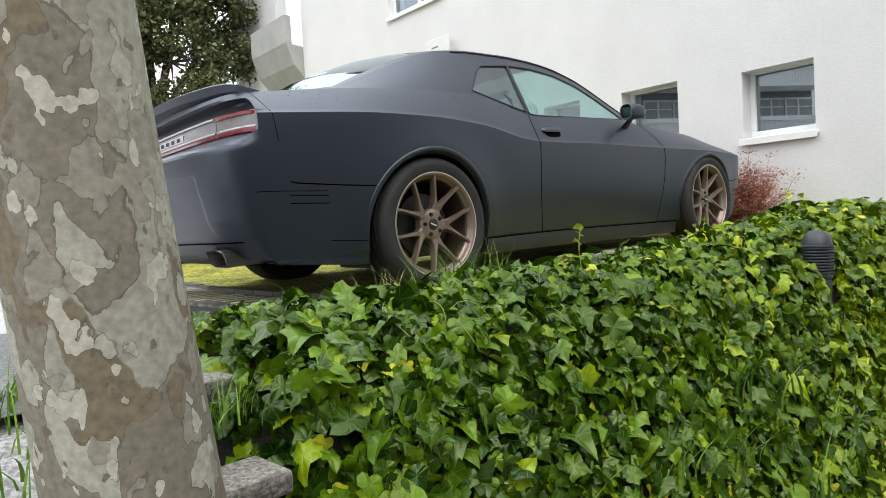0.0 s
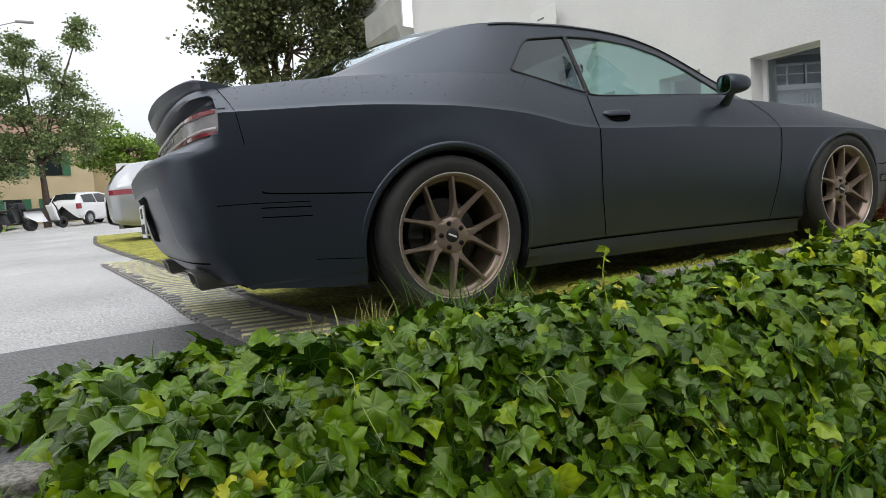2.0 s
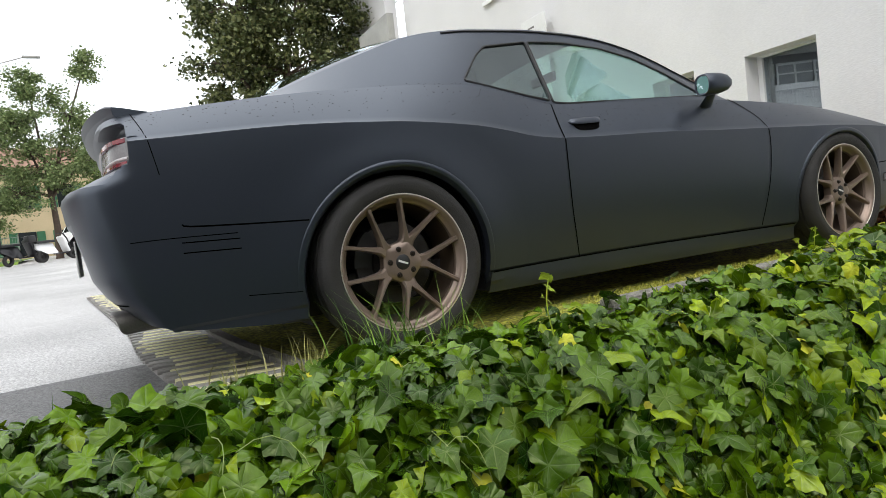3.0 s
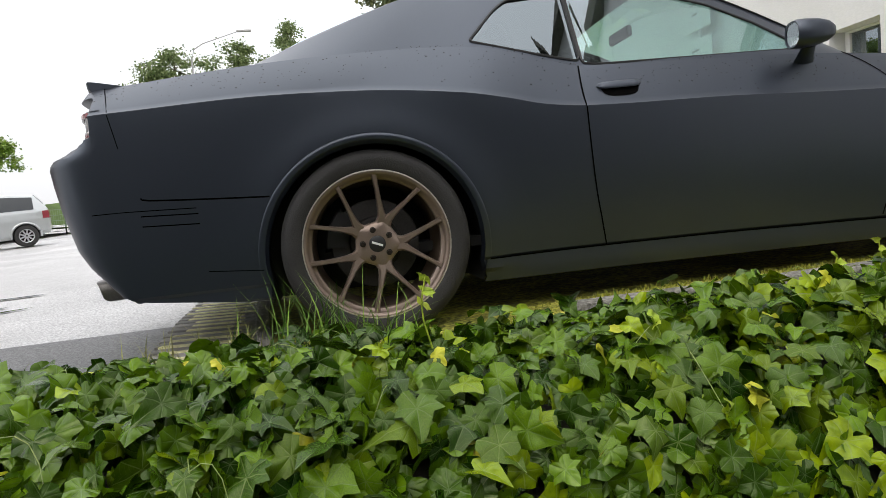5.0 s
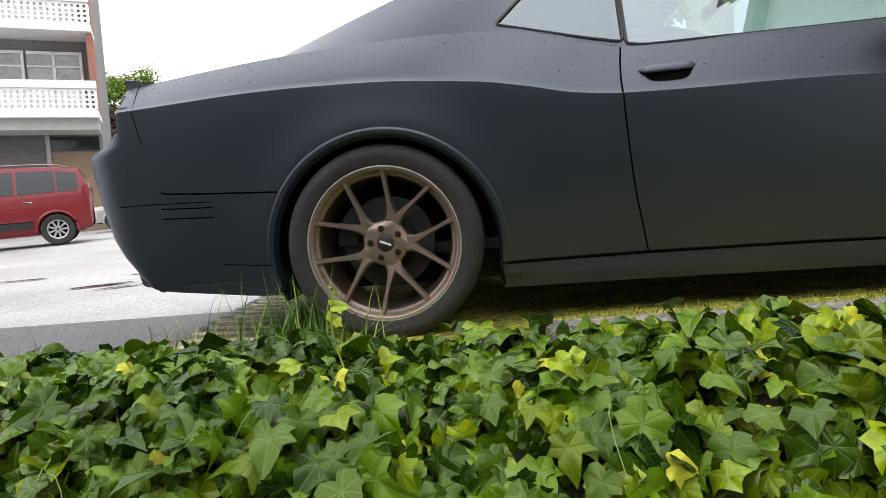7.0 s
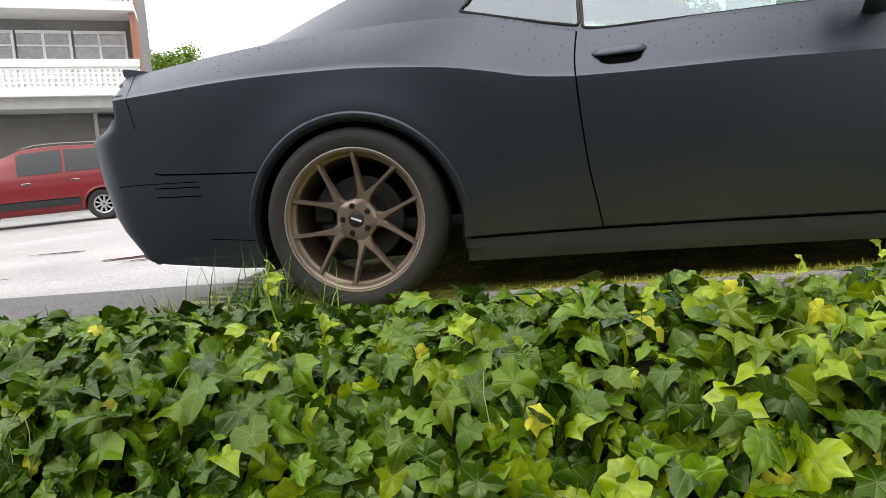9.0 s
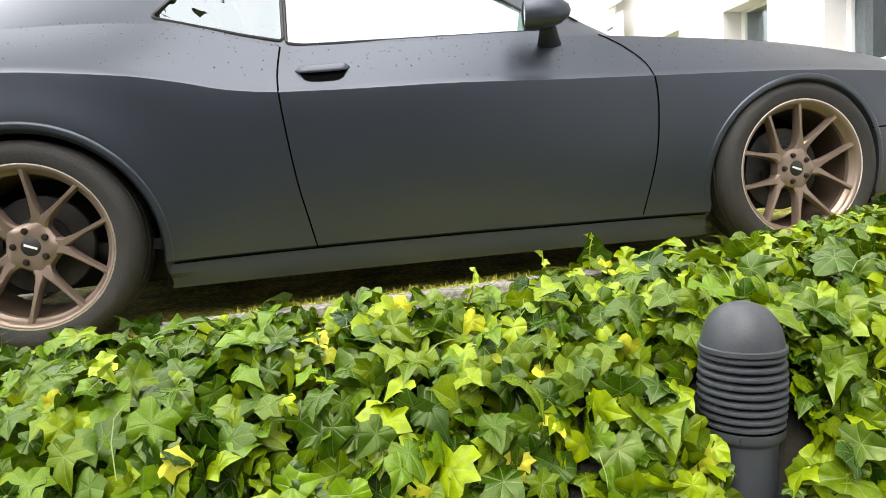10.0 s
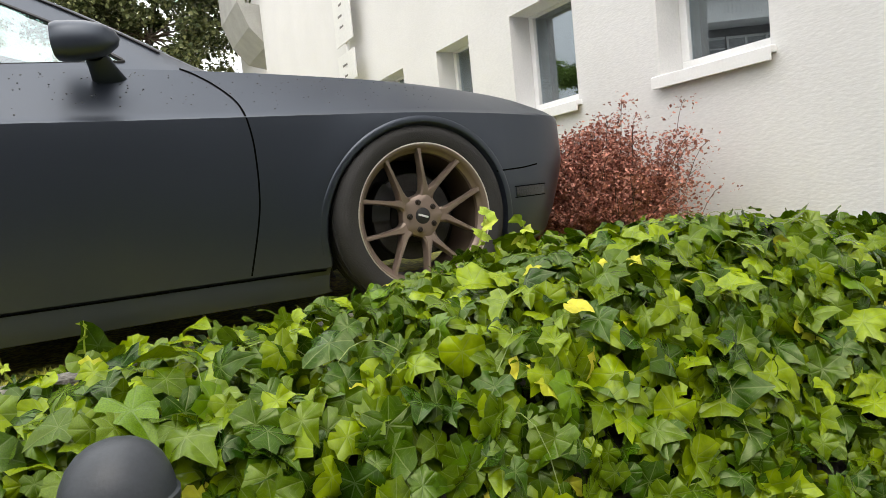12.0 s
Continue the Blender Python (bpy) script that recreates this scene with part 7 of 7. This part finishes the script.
# ---- unseen clipped hedge and pavement behind the walker, added to darken reflections ----
HEDGE = leaf_material("hedge_leaf", (0.02, 0.045, 0.012), (0.08, 0.14, 0.03), 0.5)
# never in view: it keeps low sky off the coupe's lower panels
hedge = thing("hedge", "unseen tall dark hedge, added to darken the coupe's reflections", "hedge")
r = random.Random(55)
lv, lf = [], []
for _ in range(16000):
    q = Vector((r.uniform(-16, 12), -9.0 + r.uniform(-0.7, 0.0) if r.random() < 0.25 else -9.0 + r.gauss(0, 0.06), 0))
    q.z = r.uniform(-1.1, 3.9) + 0.35 * noise.noise(q * 0.8)
    s = r.uniform(0.09, 0.2)
    m = Matrix.Translation(q) @ Euler((r.uniform(-1.2, 1.2), r.uniform(-1.2, 1.2), r.uniform(0, 6.28))).to_matrix().to_4x4()
    o = len(lv)
    lv += [tuple(m @ Vector(v)) for v in ((0, 0, 0), (0.35 * s, 0.45 * s, 0), (s, 0, 0), (0.35 * s, -0.45 * s, 0))]
    lf += [(o, o + 1, o + 2), (o, o + 2, o + 3)]
me = bpy.data.meshes.new("hedge_leaves")
me.from_pydata(lv, [], lf)
me.materials.append(HEDGE)
ob = new("hedge_leaves", me)
ob.parent = hedge
tagged(ob, kind="stuff")
part("hedge_core", boxbm(-16, 12, -9.9, -9.12, -1.2, 3.7), SOIL, hedge)
# added out of view; dark so the ground brightens the coupe less
bm = bmesh.new()
grid_faces(bm, [[(x, y, base_z(x, y) + 0.006) for y in np.arange(-8.9, -3.05, 0.3)] for x in np.arange(-9.0, 4.84, 0.5)])
tagged(link("pavement", bm, ASPHALT2, smooth=60), "unseen footpath sheet, kept dark to dull the coupe's reflections", "pavement", kind="structure")

# ---- shallow puddles on the drive ----
PUDDLE = mat("rain_puddle", (0.035, 0.036, 0.038), 0.04, 0, 0.2, 3, 20, spec=0.8)
for px0, py0, L, W, az, seed in ((-2.9, 1.85, 0.55, 0.10, 22, 1), (-2.6, 1.66, 0.42, 0.07, 25, 2), (-2.85, 2.58, 0.5, 0.09, 8, 3), (-4.3, 2.75, 0.6, 0.08, 5, 4), (-3.6, 0.95, 0.45, 0.05, 18, 5)):
    r = random.Random(seed)
    bm = bmesh.new()
    ca, sa = math.cos(radians(az)), math.sin(radians(az))
    ring = []
    for k in range(36):
        a = 2 * math.pi * k / 36
        q = 1 + 0.45 * noise.noise(Vector((math.cos(a) * 2.2, math.sin(a) * 2.2, seed * 3.1)))
        u, w = L / 2 * q * math.cos(a), W / 2 * q * math.sin(a)
        x, y = px0 + u * ca - w * sa, py0 + u * sa + w * ca
        ring.append(bm.verts.new((x, y, ground_z(x, y) + 0.006)))
    bm.faces.new(ring)
    tagged(link("puddle", bm, PUDDLE), "shallow dark rain puddle on the drive", "puddle", kind="structure")
